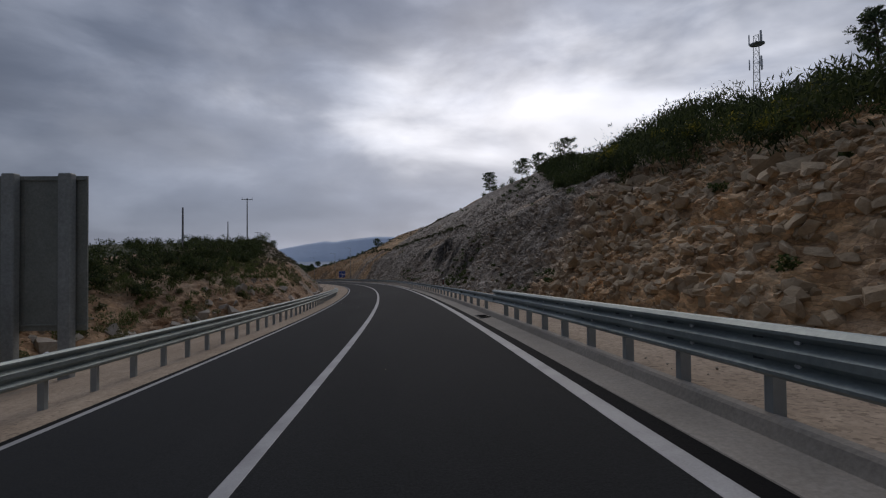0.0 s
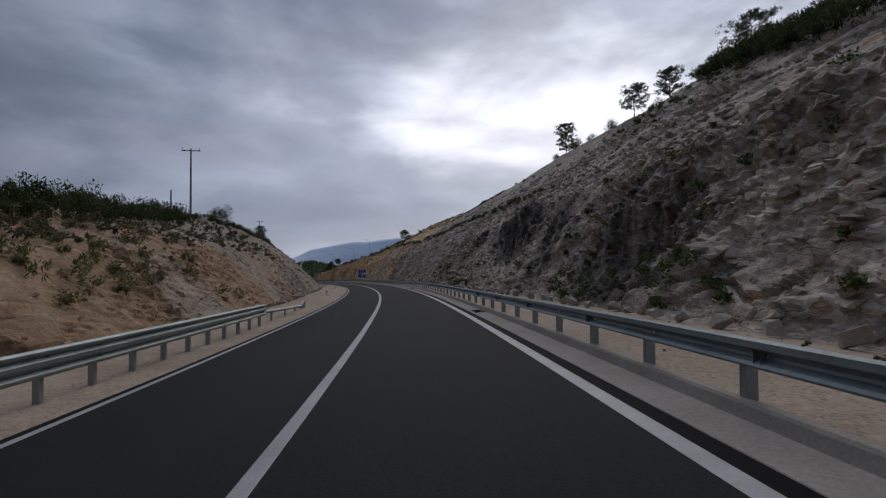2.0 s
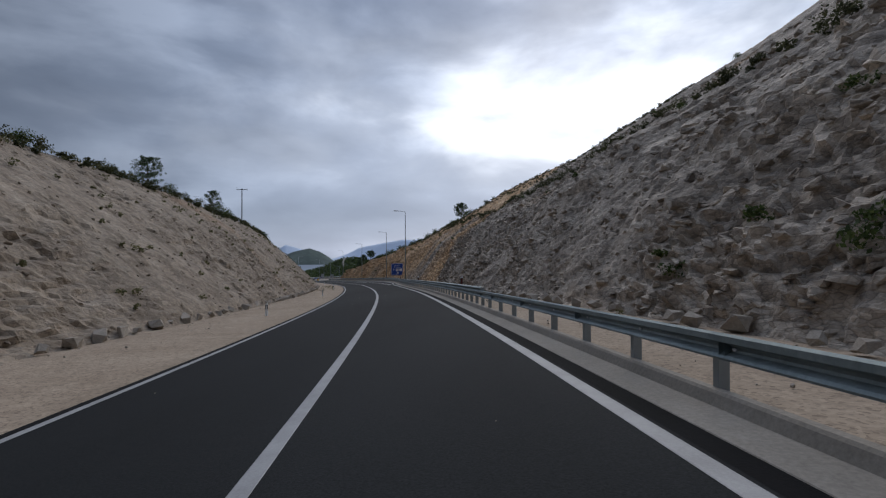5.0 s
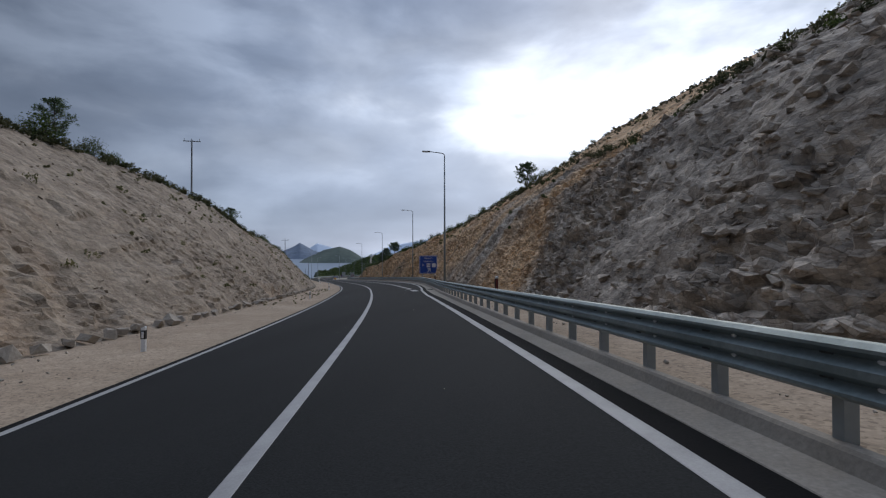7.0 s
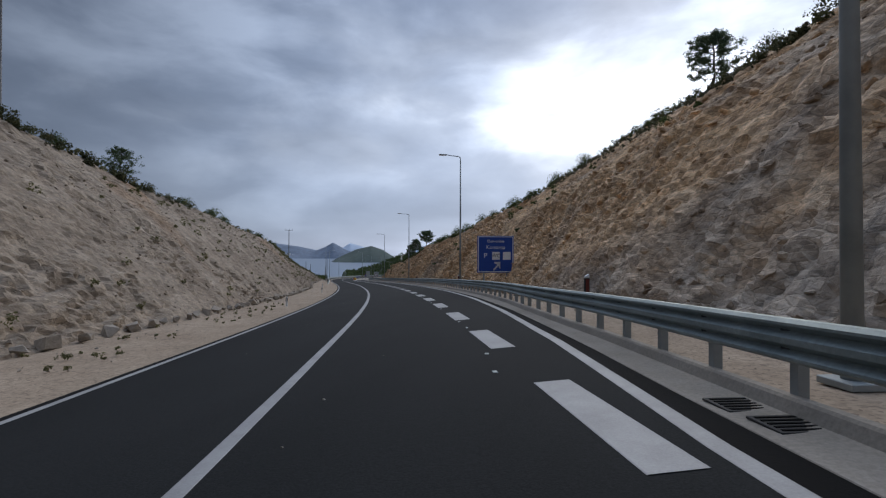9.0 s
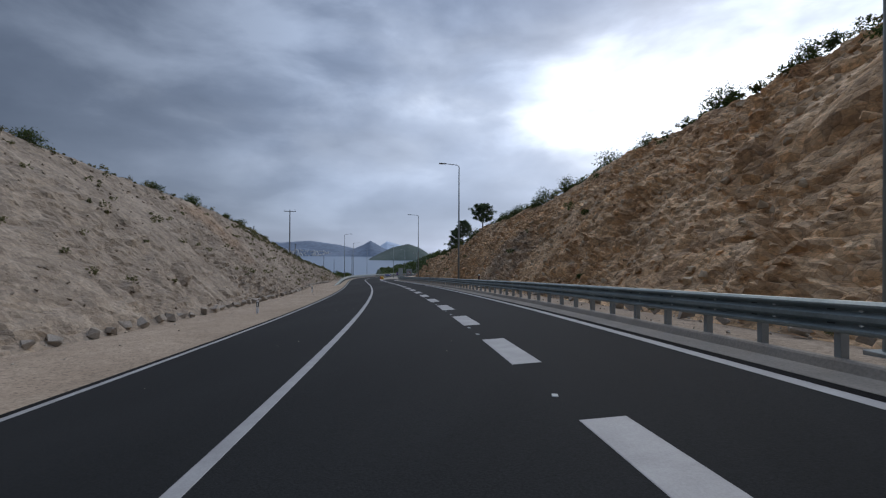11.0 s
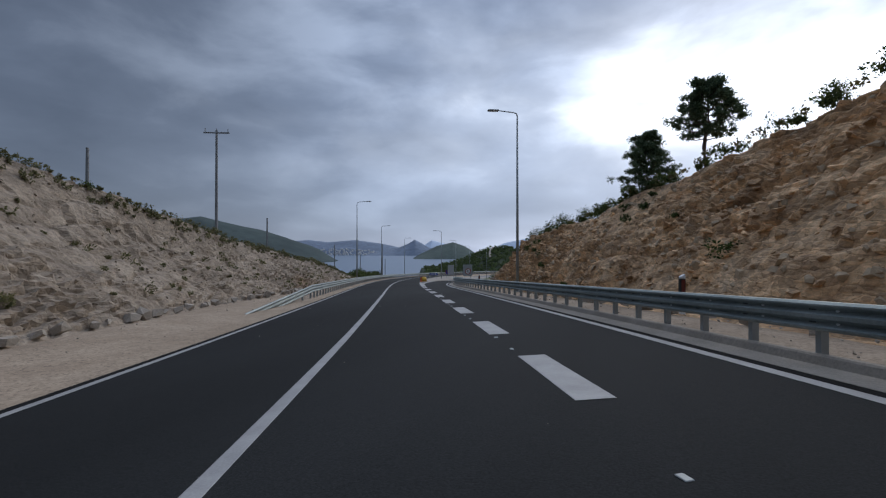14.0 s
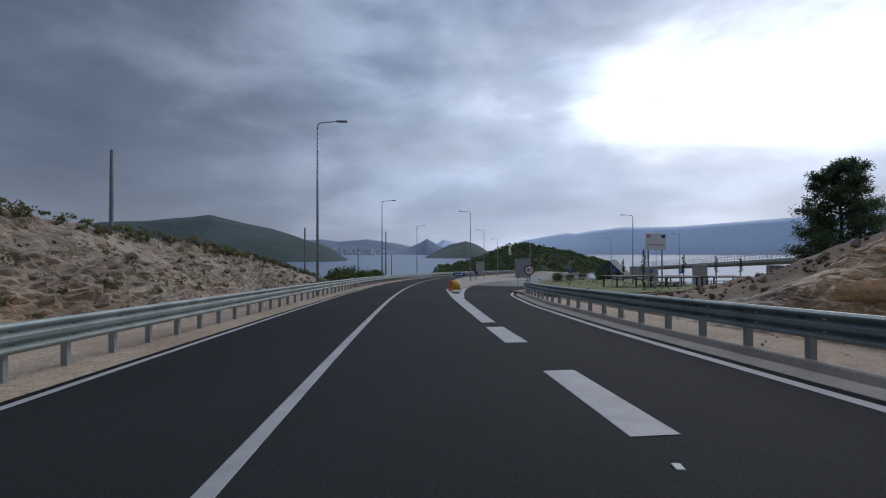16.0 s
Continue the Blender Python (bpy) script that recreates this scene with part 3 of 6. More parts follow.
def courses(px, py, bed, length, seed):
    """Broken beds: courses of uneven blocks, each at its own depth and tilt, with open joints between them."""
    wx = px + 0.7 * length * smooth_noise(px, py, 1.9 * length, seed + 1) + 0.3 * length * smooth_noise(px, py, 0.6 * length, seed + 2)
    wy = py + 1.3 * bed * smooth_noise(px, py, 2.6 * length, seed + 3) + 0.5 * bed * smooth_noise(px, py, 0.7 * length, seed + 4)
    i = np.floor(wy / bed)
    fa = wy / bed - i
    run = length * (0.6 + 0.9 * chance(i, 0, seed))
    jx = wx / run + 7.3 * chance(i, 1, seed) + 0.28 * (fa - 0.5) * (chance(i, 2, seed) - 0.2)
    j = np.floor(jx)
    fx = jx - j
    h = chance(i, j, seed + 5) - 0.5 + (fa - 0.5) * (chance(i, j, seed + 6) - 0.35) * 1.2 + (fx - 0.5) * (chance(i, j, seed + 7) - 0.5) * 1.0
    edge = np.minimum(np.minimum(fa, 1 - fa) * bed, np.minimum(fx, 1 - fx) * run)
    joint = np.clip(edge / (0.16 * bed + 0.03), 0, 1)
    return h * (0.35 + 0.65 * joint) - 0.55 * (1 - joint) * chance(i, j, seed + 8)


RELIEF = {}                                     # side: places along the road, distance up the face, depth of relief


def rock_face(name, side, s0, s1, mat, step, rows_up):
    sv = np.array(steps(s0, 0, 1.0)[:-1] + steps(0, s1, step))
    vv = np.linspace(0, 1, rows_up + 1) ** 1.22
    grid = np.zeros((len(sv), rows_up + 1, 2))
    for i, s in enumerate(sv):
        f, b, c = (face_right if side > 0 else face_left)(s)
        poly = np.array([(f[0] - side * 0.4, f[1] - 0.25), f, b, c, (c[0] + side * 3.0, c[1] + 0.1)])
        a = np.concatenate([[0], np.cumsum(np.hypot(*np.diff(poly, axis=0).T))])
        t = vv * a[-1]
        grid[i, :, 0], grid[i, :, 1] = np.interp(t, a, poly[:, 0]), np.interp(t, a, poly[:, 1])
    S = np.repeat(sv[:, None], rows_up + 1, 1)
    D, H = grid[..., 0], grid[..., 1]
    A = np.hypot(D - D[:, :1], H - H[:, :1])            # distance up the face
    dip = 0.16 if side > 0 else -0.2
    bed = A + dip * S
    loose = np.clip(0.6 + 1.7 * smooth_noise(S, A, 7.0, 12 + side) + 0.8 * smooth_noise(S, A, 2.5, 14 + side), 0.1, 1.3)   # some stretches are more broken than others
    slab = np.clip(0.5 + 1.9 * smooth_noise(S + 0.7 * A, A, 6.0, 15 + side), 0.15, 1.2)
    if side > 0:
        steep = np.clip((S - 168) / 12, 0, 1) * np.clip((230 - S) / 14, 0, 1)         # sheer bare slabs here
        loose = loose * (1 - 0.6 * steep)
        tall = courses(A * 0.9 - 0.2 * S, S + 0.45 * A, 1.0, 2.6, 31)
        disp = (0.8 * smooth_noise(S, A, 13.0, 2) + 0.55 * smooth_noise(S + 0.5 * A, A, 5.0, 3) + 0.30 * smooth_noise(S, A, 2.2, 4)
                + (0.62 - 0.3 * steep) * slab * courses(S, bed, 1.5, 3.2, 21) + 0.28 * steep * tall
                + loose * (0.42 * courses(S, bed + 0.06 * S, 0.62, 1.25, 22) + 0.30 * courses(S + 0.3 * A, bed, 0.33, 0.66, 23)))
        # a wet overhang and a hollow at the foot are cut out of the face
        disp = disp - 1.3 * np.exp(-((S - 84) / 6.5) ** 2 - ((A - 5.2) / 2.4) ** 2) + 0.8 * np.exp(-((S - 84) / 7) ** 2 - ((A - 9.2) / 1.6) ** 2)
        disp = disp - 0.8 * np.exp(-((S - 60.5) / 3.5) ** 2 - ((A - 3.0) / 2.2) ** 2)
        # steep open cracks slant across the grey stretch
        slant = (S + 2.0 * A) / 5.2 + 1.3 * smooth_noise(S, A, 4.5, 41) + 0.4 * smooth_noise(S, A, 1.3, 42)
        crack = np.clip(1 - np.abs(slant - np.floor(slant) - 0.5) / 0.055, 0, 1) * np.clip(0.25 + 2.0 * smooth_noise(S, A, 6.0, 43), 0, 1)
        disp = disp - 0.65 * crack * np.clip((S - 28) / 10, 0, 1) * np.clip((176 - S) / 12, 0, 1)
        soft = np.clip((A - 15.5 - 2.5 * smooth_noise(S, A, 9.0, 6)) / 2.5, 0, 1) * np.clip((S - 84) / 20, 0, 1)        # rounded weathered top above the cut
        disp = disp * (1 - 0.72 * soft)
    else:
        disp = (0.55 * smooth_noise(S, A, 13.0, 0) + 0.40 * smooth_noise(S + 0.5 * A, A, 5.0, 1) + 0.2 * smooth_noise(S, A, 2.0, 5)
                + 0.26 * slab * courses(S, bed, 1.1, 2.4, 24) + loose * (0.24 * courses(S, bed, 0.5, 1.0, 25) + 0.16 * courses(S + 0.3 * A, bed, 0.3, 0.55, 26)))
        disp = disp * np.clip(1.25 - A / 20, 0.55, 1.2)
    disp = disp + 0.10 * smooth_noise(S, A, 0.45, 8)
    top = np.clip((1 - vv)[None, :] * 9, 0, 1)
    foot = np.clip(A / 0.9, 0.05, 1)
    low = np.clip((H[:, -1:] - H[:, :1]) / 4.0, 0.1, 1)
    disp = disp * top * foot * low
    RELIEF[side] = (sv, A, disp)
    # push outwards: towards the road and up
    D2, H2 = D - side * disp * 0.75, H + disp * 0.6
    a = np.interp(sv, _ss, _hd)[:, None]
    X = np.interp(sv, _ss, _xx)[:, None] + np.cos(a) * D2
    Y = np.interp(sv, _ss, _yy)[:, None] + np.sin(a) * D2
    Z = np.interp(sv, _ss, _zz)[:, None] + H2
    n, m = X.shape
    v = np.stack([X, Y, Z], -1).reshape(-1, 3)
    idx = np.arange(n * m).reshape(n, m)
    q = np.stack([idx[:-1, :-1], idx[1:, :-1], idx[1:, 1:], idx[:-1, 1:]], -1).reshape(-1, 4)
    return new(name, quads_mesh(name, v, q if side > 0 else q[:, ::-1], mat))


def quads_mesh(name, v, q, mat):
    me = bpy.data.meshes.new(name)
    me.vertices.add(len(v))
    me.vertices.foreach_set("co", np.ascontiguousarray(v, dtype=np.float32).ravel())
    me.loops.add(q.size)
    me.loops.foreach_set("vertex_index", np.ascontiguousarray(q, dtype=np.int32).ravel())
    me.polygons.add(len(q))
    me.polygons.foreach_set("loop_start", np.arange(0, q.size, 4, dtype=np.int32))
    me.polygons.foreach_set("use_smooth", np.zeros(len(q), dtype=bool))
    me.materials.append(mat)
    me.update(calc_edges=True)
    me.validate()
    return me


cut_right = tagged(rock_face("rock_cutting_right", 1, -40, 323, ROCK, 0.19, 150), "rough blasted limestone cutting, grey and rust brown", "rock face", kind="structure")
cut_left = tagged(rock_face("rock_cutting_left", -1, -40, 360, ROCK_L, 0.24, 88), "pale crumbling limestone cutting", "rock face", kind="structure")

# ---- gutter and kerb along the right side ----
TAR = ([-80, 90, 140, 166, 186, 204, 700], [3.93, 3.93, 4.02, 4.10, 4.0, 3.92, 3.92])      # where the tarred edge meets the gutter
gut = [[road(s, at(s, TAR) + at(s, WIDE), 0.0), road(s, at(s, TAR) + 0.01 + at(s, WIDE), 0.012), road(s, 4.47 + at(s, KERB), 0.004)] for s in steps(-80, 350, 3)]
tagged(loft("gutter", gut, CONCRETE), "pale concrete gutter strip beside the asphalt", "gutter", kind="structure")
kr = [[road(s, 4.44 + at(s, KERB), 0.0), road(s, 4.50 + at(s, KERB), 0.115), road(s, 4.53 + at(s, KERB), 0.14), road(s, 4.62 + at(s, KERB), 0.14), road(s, 4.64 + at(s, KERB), 0.0)]
      for s in steps(-80, 350, 2)]
tagged(loft("kerb", kr, CONCRETE), "low concrete kerb along the gutter", "kerb", kind="structure")
dark = [[road(s, 3.70 + at(s, WIDE), 0.003), road(s, at(s, TAR) + 0.005 + at(s, WIDE), 0.003)] for s in steps(-80, 350, 3)]
tagged(loft("asphalt_edge_right", dark, ASPHALT_EDGE), "black tarred asphalt edge", "road edge", kind="structure")
dark = [[road(s, -3.88, 0.003), road(s, -3.70, 0.003)] for s in steps(-80, END, 3)]
tagged(loft("asphalt_edge_left", dark, ASPHALT_EDGE), "black tarred asphalt edge", "road edge", kind="structure")

# ---- guardrails ----


WAVE_3 = [(0.0, 0.50), (0.04, 0.495), (0.082, 0.455), (0.082, 0.425), (0.02, 0.375), (0.0, 0.355), (0.02, 0.335), (0.082, 0.285), (0.082, 0.215),
          (0.02, 0.165), (0.0, 0.145), (0.02, 0.125), (0.082, 0.075), (0.082, 0.045), (0.04, 0.005), (0.0, 0.0)]
WAVE_A = [(0.045, 0.306), (0.06, 0.31), (0.083, 0.285), (0.088, 0.215), (0.01, 0.165), (0.0, 0.13), (0.01, 0.10), (0.07, 0.06), (0.088, 0.03), (0.085, 0.005), (0.06, -0.002), (0.0, 0.0)]


def guardrail(name, s0, s1, u, side, posts, base, label, top=0.84, wave=WAVE_3, deep=0.5, bolts=(), slots=()):
    """Lapped four metre beams on posts; posts gives their places along the road."""
    k = deep / max(z for _, z in wave)
    wave = [(o, z * k) for o, z in wave]
    posts = [s for s in posts if s0 < s < s1]
    rail = empty(name, Matrix.Translation((0, 0, 0)), label, "guardrail")
    for a in np.arange(s0, s1 - 0.5, 4.0):
        b = min(a + 4.0, s1)
        rows = []
        for s in steps(a - 0.03, b + 0.06, 2.0):
            lap = 0.004 if s > b - 0.2 else 0.0
            rows.append([road(s, u(s) - side * (0.08 + o + lap), base(s) + top - deep + z) for o, z in wave]
                        + [road(s, u(s) - side * (0.08 + o - 0.006), base(s) + top - deep + z) for o, z in wave[::-1]])
        loft("beam", rows, STEEL, rail, close=True)
    bm = bmesh.new()
    box(bm, -0.06, -0.05, -0.3, 0.06, -0.042, top - 0.06)
    box(bm, -0.06, -0.042, -0.3, -0.052, 0.05, top - 0.06)
    box(bm, -0.052, 0.042, -0.3, 0.06, 0.05, top - 0.06)
    proto = None
    for s in posts:
        m = stand(road(s, u(s) + side * 0.06, base(s)), s, 0 if side > 0 else 180)
        if proto is None:
            proto = part("post", bm, ZINC_POST, rail)
            proto.matrix_basis = m
        else:
            o = new("post", proto.data)
            o.parent, o.matrix_basis = rail, m
    stud_me = slot_me = None
    for s in posts:
        for k in bolts:
            o, z = wave[k]
            if stud_me is None:
                bm = bmesh.new()
                bmesh.ops.create_cone(bm, cap_ends=True, segments=10, radius1=0.017, radius2=0.013, depth=0.02, matrix=Matrix.Rotation(radians(90), 4, "Y"))
                for v in bm.verts:
                    v.co.y *= 1.9
                q = part("bolt", bm, WHITE, rail)
                stud_me = q.data
            else:
                q = new("bolt", stud_me)
                q.parent = rail
            q.matrix_basis = stand(road(s - 0.42, u(s) - side * (0.09 + o), base(s) + top - deep + z), s)
        # dark plates added in the grooves imitate shaded bolt recesses
        for k in slots:
            o, z = wave[k]
            if slot_me is None:
                bm = bmesh.new()
                box(bm, -0.006, -0.06, -0.028, 0.006, 0.06, 0.028, 0.004)
                q = part("slot_shade_plate", bm, SLOT_SHADE, rail)
                slot_me = q.data
            else:
                q = new("slot_shade_plate", slot_me)
                q.parent = rail
            q.matrix_basis = stand(road(s, u(s) - side * (0.086 + o), base(s) + top - deep + z), s)
    return rail


def rail_u(s):
    return 4.60 + at(s, KERB)


def post_places(marks, gap, s0, s1):
    """Places of posts through known ones, (count, place), carried on at a steady gap."""
    ks, ps = zip(*marks)
    out = list(np.arange(ps[0], s0, -gap)[1:]) + list(np.interp(np.arange(ks[0], ks[-1] + 1), ks, ps)) + list(np.arange(ps[-1], s1, gap)[1:])
    return sorted(out)


DOUBLE = "galvanised steel guardrail with double wave beam above the kerb"
guardrail("guardrail", -80.2, 15.8, rail_u, 1, post_places([(0, 3.85), (4, 9.28)], 1.36, -80, 15.8), lambda s: 0.13, DOUBLE, top=0.79, deep=0.43, bolts=(5, 10), slots=(5, 10))
guardrail("guardrail", 15.8, 118, rail_u, 1, post_places([(0, 44.21), (10, 63.34), (21, 83.68)], 1.86, 16.5, 118), lambda s: 0.10, "galvanised steel guardrail on widely spaced posts above the kerb", wave=WAVE_A, top=0.665, deep=0.265, bolts=(5,))
guardrail("guardrail", 118, 348, rail_u, 1, post_places([(0, 132.4), (7, 141.39), (21, 160.86), (42, 190.59), (131, 314.24)], 1.38, 118.4, 348), lambda s: 0.13, DOUBLE, top=0.78, deep=0.43, bolts=(5, 10), slots=(5, 10))
guardrail("guardrail", -80, 62, lambda s: -5.0, -1, post_places([(0, 16.5)], 1.46, -80, 62), lambda s: 0.12, "galvanised steel guardrail on short posts in gravel", slots=(5, 10))
guardrail("guardrail", 304, 620, lambda s: -4.90, -1, post_places([(0, 315.24), (6, 323.52)], 1.39, 304, 620), lambda s: 0.08, "galvanised steel guardrail curving along the gravel verge", slots=(5, 10))


# ---- street lamps ----
def street_lamp(s, d, h, m=None):
    lamp = empty("street_lamp", m or stand(place(s, d, h), s), "tall grey galvanised street lamp with a short curved arm", "street lamp", "street lamps")
    bm = bmesh.new()
    tube(bm, (0, 0, 0), (0, 0, 11.8), 0.105, 0.055, 14)
    part("pole", bm, ZINC_POST, lamp, smooth=True)
    bm = bmesh.new()
    box(bm, -0.22, -0.22, -0.05, 0.22, 0.22, 0.03, 0.01)
    part("base_plate", bm, ZINC_POST, lamp)
    bm = bmesh.new()
    sweep(bm, [(0, 0, 11.7), (0, 0, 12.0), (-0.06, 0, 12.15), (-0.25, 0, 12.22), (-1.35, 0, 12.33)], [0.05, 0.048, 0.045, 0.04, 0.035])
    part("arm", bm, ZINC_POST, lamp)
    bm = bmesh.new()
    box(bm, -2.05, -0.16, 12.28, -1.3, 0.16, 12.38, 0.03)
    head = part("lamp_head", bm, ZINC_POST, lamp, "flat grey lamp head")
    bm = bmesh.new()
    box(bm, -1.98, -0.12, 12.265, -1.5, 0.12, 12.285)
    part("lens", bm, WHITE, head)
    return lamp


first = street_lamp(181.0, 4.75, 0.45)
for s, d in ((219.9, 6.62), (261.3, 6.95), (302.1, 7.75)):
    copy_thing(first, stand(place(s, d, verge_r(s)), s))
for s, d in ((340.4, -6.9), (376.8, -7.2), (416, -7.0)):
    copy_thing(first, stand(place(s, d, -0.3), s, 180))
for s, d in ((389.7, 5.9), (428, 8.0), (466, 9.5)):
    copy_thing(first, stand(place(s, d, -0.3), s))


# ---- timber and concrete poles on the left crest ----
def power_pole(s, d, h0, height, arms=True, m=None):
    pl = empty("power_pole", m or stand(place(s, d, h0), s), "weathered power pole with a crossarm and insulators" if arms else "bare weathered power pole", "power pole", "power poles")
    bm = bmesh.new()
    tube(bm, (0, 0, -0.5), (0, 0, height), 0.15, 0.095, 12)
    part("pole", bm, WOOD_POLE, pl)
    if arms:
        bm = bmesh.new()
        box(bm, -1.15, -0.05, height - 0.28, 1.15, 0.05, height - 0.16, 0.01)
        part("crossarm", bm, WOOD_POLE, pl)
        for x in (-1.0, 0.0, 1.0):
            bm = bmesh.new()
            tube(bm, (x, 0, height - 0.16), (x, 0, height + 0.16), 0.03, 0.045, 8)
            part("insulator", bm, ALU, pl)
    return pl


for s, d, top, arms in ((106.4, -25.0, 18.6, True), (212.2, -26.5, 21.3, True), (315.4, -17.0, 14.7, True), (64.0, -25.1, 10.8, False), (337.5, -18.9, 9.2, False), (305.5, -22.0, 10.4, False)):
    base = at(s, CREST_L) - 1.0
    power_pole(s, d, base, top - base, arms)

power_pole(0, 0, 0, 6.2, False, Matrix.Translation((-35.2, 110, 3.5)))

# ---- helpers for scatter: rocks, leaves, text ----
rng = np.random.default_rng(7)


def leaf_material(name, dark, mid, light):
    m, nt, b = material(name, 0.75)
    geo = nt.nodes.new("ShaderNodeNewGeometry")
    a = noise_node(nt, 0.8, 3, 0.6)
    col = ramp_node(nt, geo.outputs["Random Per Island"], [(0.0, dark), (0.55, mid), (1.0, light)])
    col = mix_rgb(nt, 0.6, col, ramp_node(nt, a, [(0.3, (0.6, 0.62, 0.6)), (0.7, (1.25, 1.2, 1.0))]), "MULTIPLY")
    nt.links.new(col, b.inputs["Base Color"])
    b.inputs["Specular IOR Level"].default_value = 0.25
    tr = nt.nodes.new("ShaderNodeBsdfTranslucent")
    nt.links.new(col, tr.inputs["Color"])
    mx = nt.nodes.new("ShaderNodeMixShader")
    mx.inputs[0].default_value = 0.42
    nt.links.new(b.outputs[0], mx.inputs[1]), nt.links.new(tr.outputs[0], mx.inputs[2])
    nt.links.new(mx.outputs[0], nt.nodes["Material Output"].inputs[0])
    return m


LEAF = leaf_material("maquis_leaves", (0.030, 0.050, 0.016), (0.068, 0.098, 0.032), (0.135, 0.16, 0.055))
NEEDLE = leaf_material("pine_needles", (0.045, 0.072, 0.043), (0.09, 0.13, 0.073), (0.15, 0.195, 0.11))
DRY = leaf_material("dry_grass", (0.09, 0.075, 0.035), (0.17, 0.145, 0.07), (0.13, 0.145, 0.05))
BARK = two_scale("pine_bark", (0.05, 0.038, 0.03), (0.12, 0.095, 0.075), 2, 14, 0.95, bumps=0.6, bump_size=0.03)
STONE = two_scale("loose_limestone", (0.27, 0.23, 0.185), (0.46, 0.405, 0.335), 0.6, 9, 0.95, bumps=0.7, bump_size=0.03)
STONE_TAN = two_scale("tan_limestone_boulders", (0.31, 0.22, 0.13), (0.56, 0.44, 0.30), 0.5, 7, 0.95, bumps=0.8, bump_size=0.05)
DARK_RED = two_scale("dull_red_reflector", (0.10, 0.012, 0.008), (0.15, 0.02, 0.012), 3, 20, 0.5, bumps=0)
RED = two_scale("reflector_red", (0.30, 0.02, 0.01), (0.36, 0.03, 0.02), 3, 20, 0.5, bumps=0)
BLACK = two_scale("matt_black", (0.012, 0.012, 0.012), (0.02, 0.02, 0.02), 3, 20, 0.6, bumps=0)
YELLOW = two_scale("yellow_plastic", (0.55, 0.30, 0.015), (0.68, 0.40, 0.03), 3, 20, 0.55, bumps=0.05)
ORANGE = two_scale("orange_plastic", (0.55, 0.11, 0.02), (0.68, 0.16, 0.03), 3, 20, 0.55, bumps=0.05)
TIMBER = two_scale("brown_timber", (0.055, 0.04, 0.03), (0.11, 0.085, 0.065), 1.5, 16, 0.85, bumps=0.3, bump_size=0.01)
GRASS = two_scale("thin_lawn", (0.095, 0.105, 0.028), (0.15, 0.15, 0.05), 0.5, 8, 0.95, bumps=0.8, bump_size=0.05)
EARTH = two_scale("brown_earth", (0.12, 0.082, 0.052), (0.23, 0.165, 0.108), 0.5, 4, 0.95, bumps=0.9, bump_size=0.1)
GLASS_DARK = two_scale("dark_glass", (0.01, 0.012, 0.014), (0.02, 0.022, 0.025), 2, 9, 0.12, bumps=0)


def leaf_cloud(centres, radii, per, size, flat=1.0, hollow=0.35, thin=0.55, up=0.0):
    """Small leaf quads in clumps; returns points and faces."""
    c, r = np.asarray(centres, float), np.asarray(radii, float)
    n = len(c) * per
    d = rng.normal(size=(n, 3))
    d /= np.linalg.norm(d, axis=1, keepdims=True)
    rad = (hollow + (1 - hollow) * rng.random(n)) ** 0.7
    p = np.repeat(c, per, 0) + d * (rad * np.repeat(r, per))[:, None] * np.array([1, 1, flat])
    a = rng.normal(size=(n, 3)) + np.array([0, 0, up])
    a /= np.linalg.norm(a, axis=1, keepdims=True)
    b = np.cross(a, d + 0.3 * rng.normal(size=(n, 3)))
    b /= np.linalg.norm(b, axis=1, keepdims=True) + 1e-9
    s = size * (0.6 + 0.8 * rng.random(n))[:, None]
    q = np.stack([p - a * s, p + b * s * thin, p + a * s, p - b * s * thin], 1).reshape(-1, 3)
    f = np.arange(n * 4).reshape(-1, 4)
    return q, f


def mesh_np(name, v, f, mat):
    me = bpy.data.meshes.new(name)
    me.from_pydata(v.tolist(), [], f.tolist())
    me.materials.append(mat)
    return me


def shrub_points(w, h, clumps=9, per=60, size=0.10, thin=0.55, up=0.0):
    k = clumps
    a, rr = rng.random(k) * math.tau, np.sqrt(rng.random(k)) * w * 0.36
    c = np.stack([rr * np.cos(a), rr * np.sin(a), h * (0.25 + 0.5 * rng.random(k))], 1)
    return leaf_cloud(c, w * (0.16 + 0.16 * rng.random(k)), per, size, 0.85 * h / w + 0.25, thin=thin, up=up)


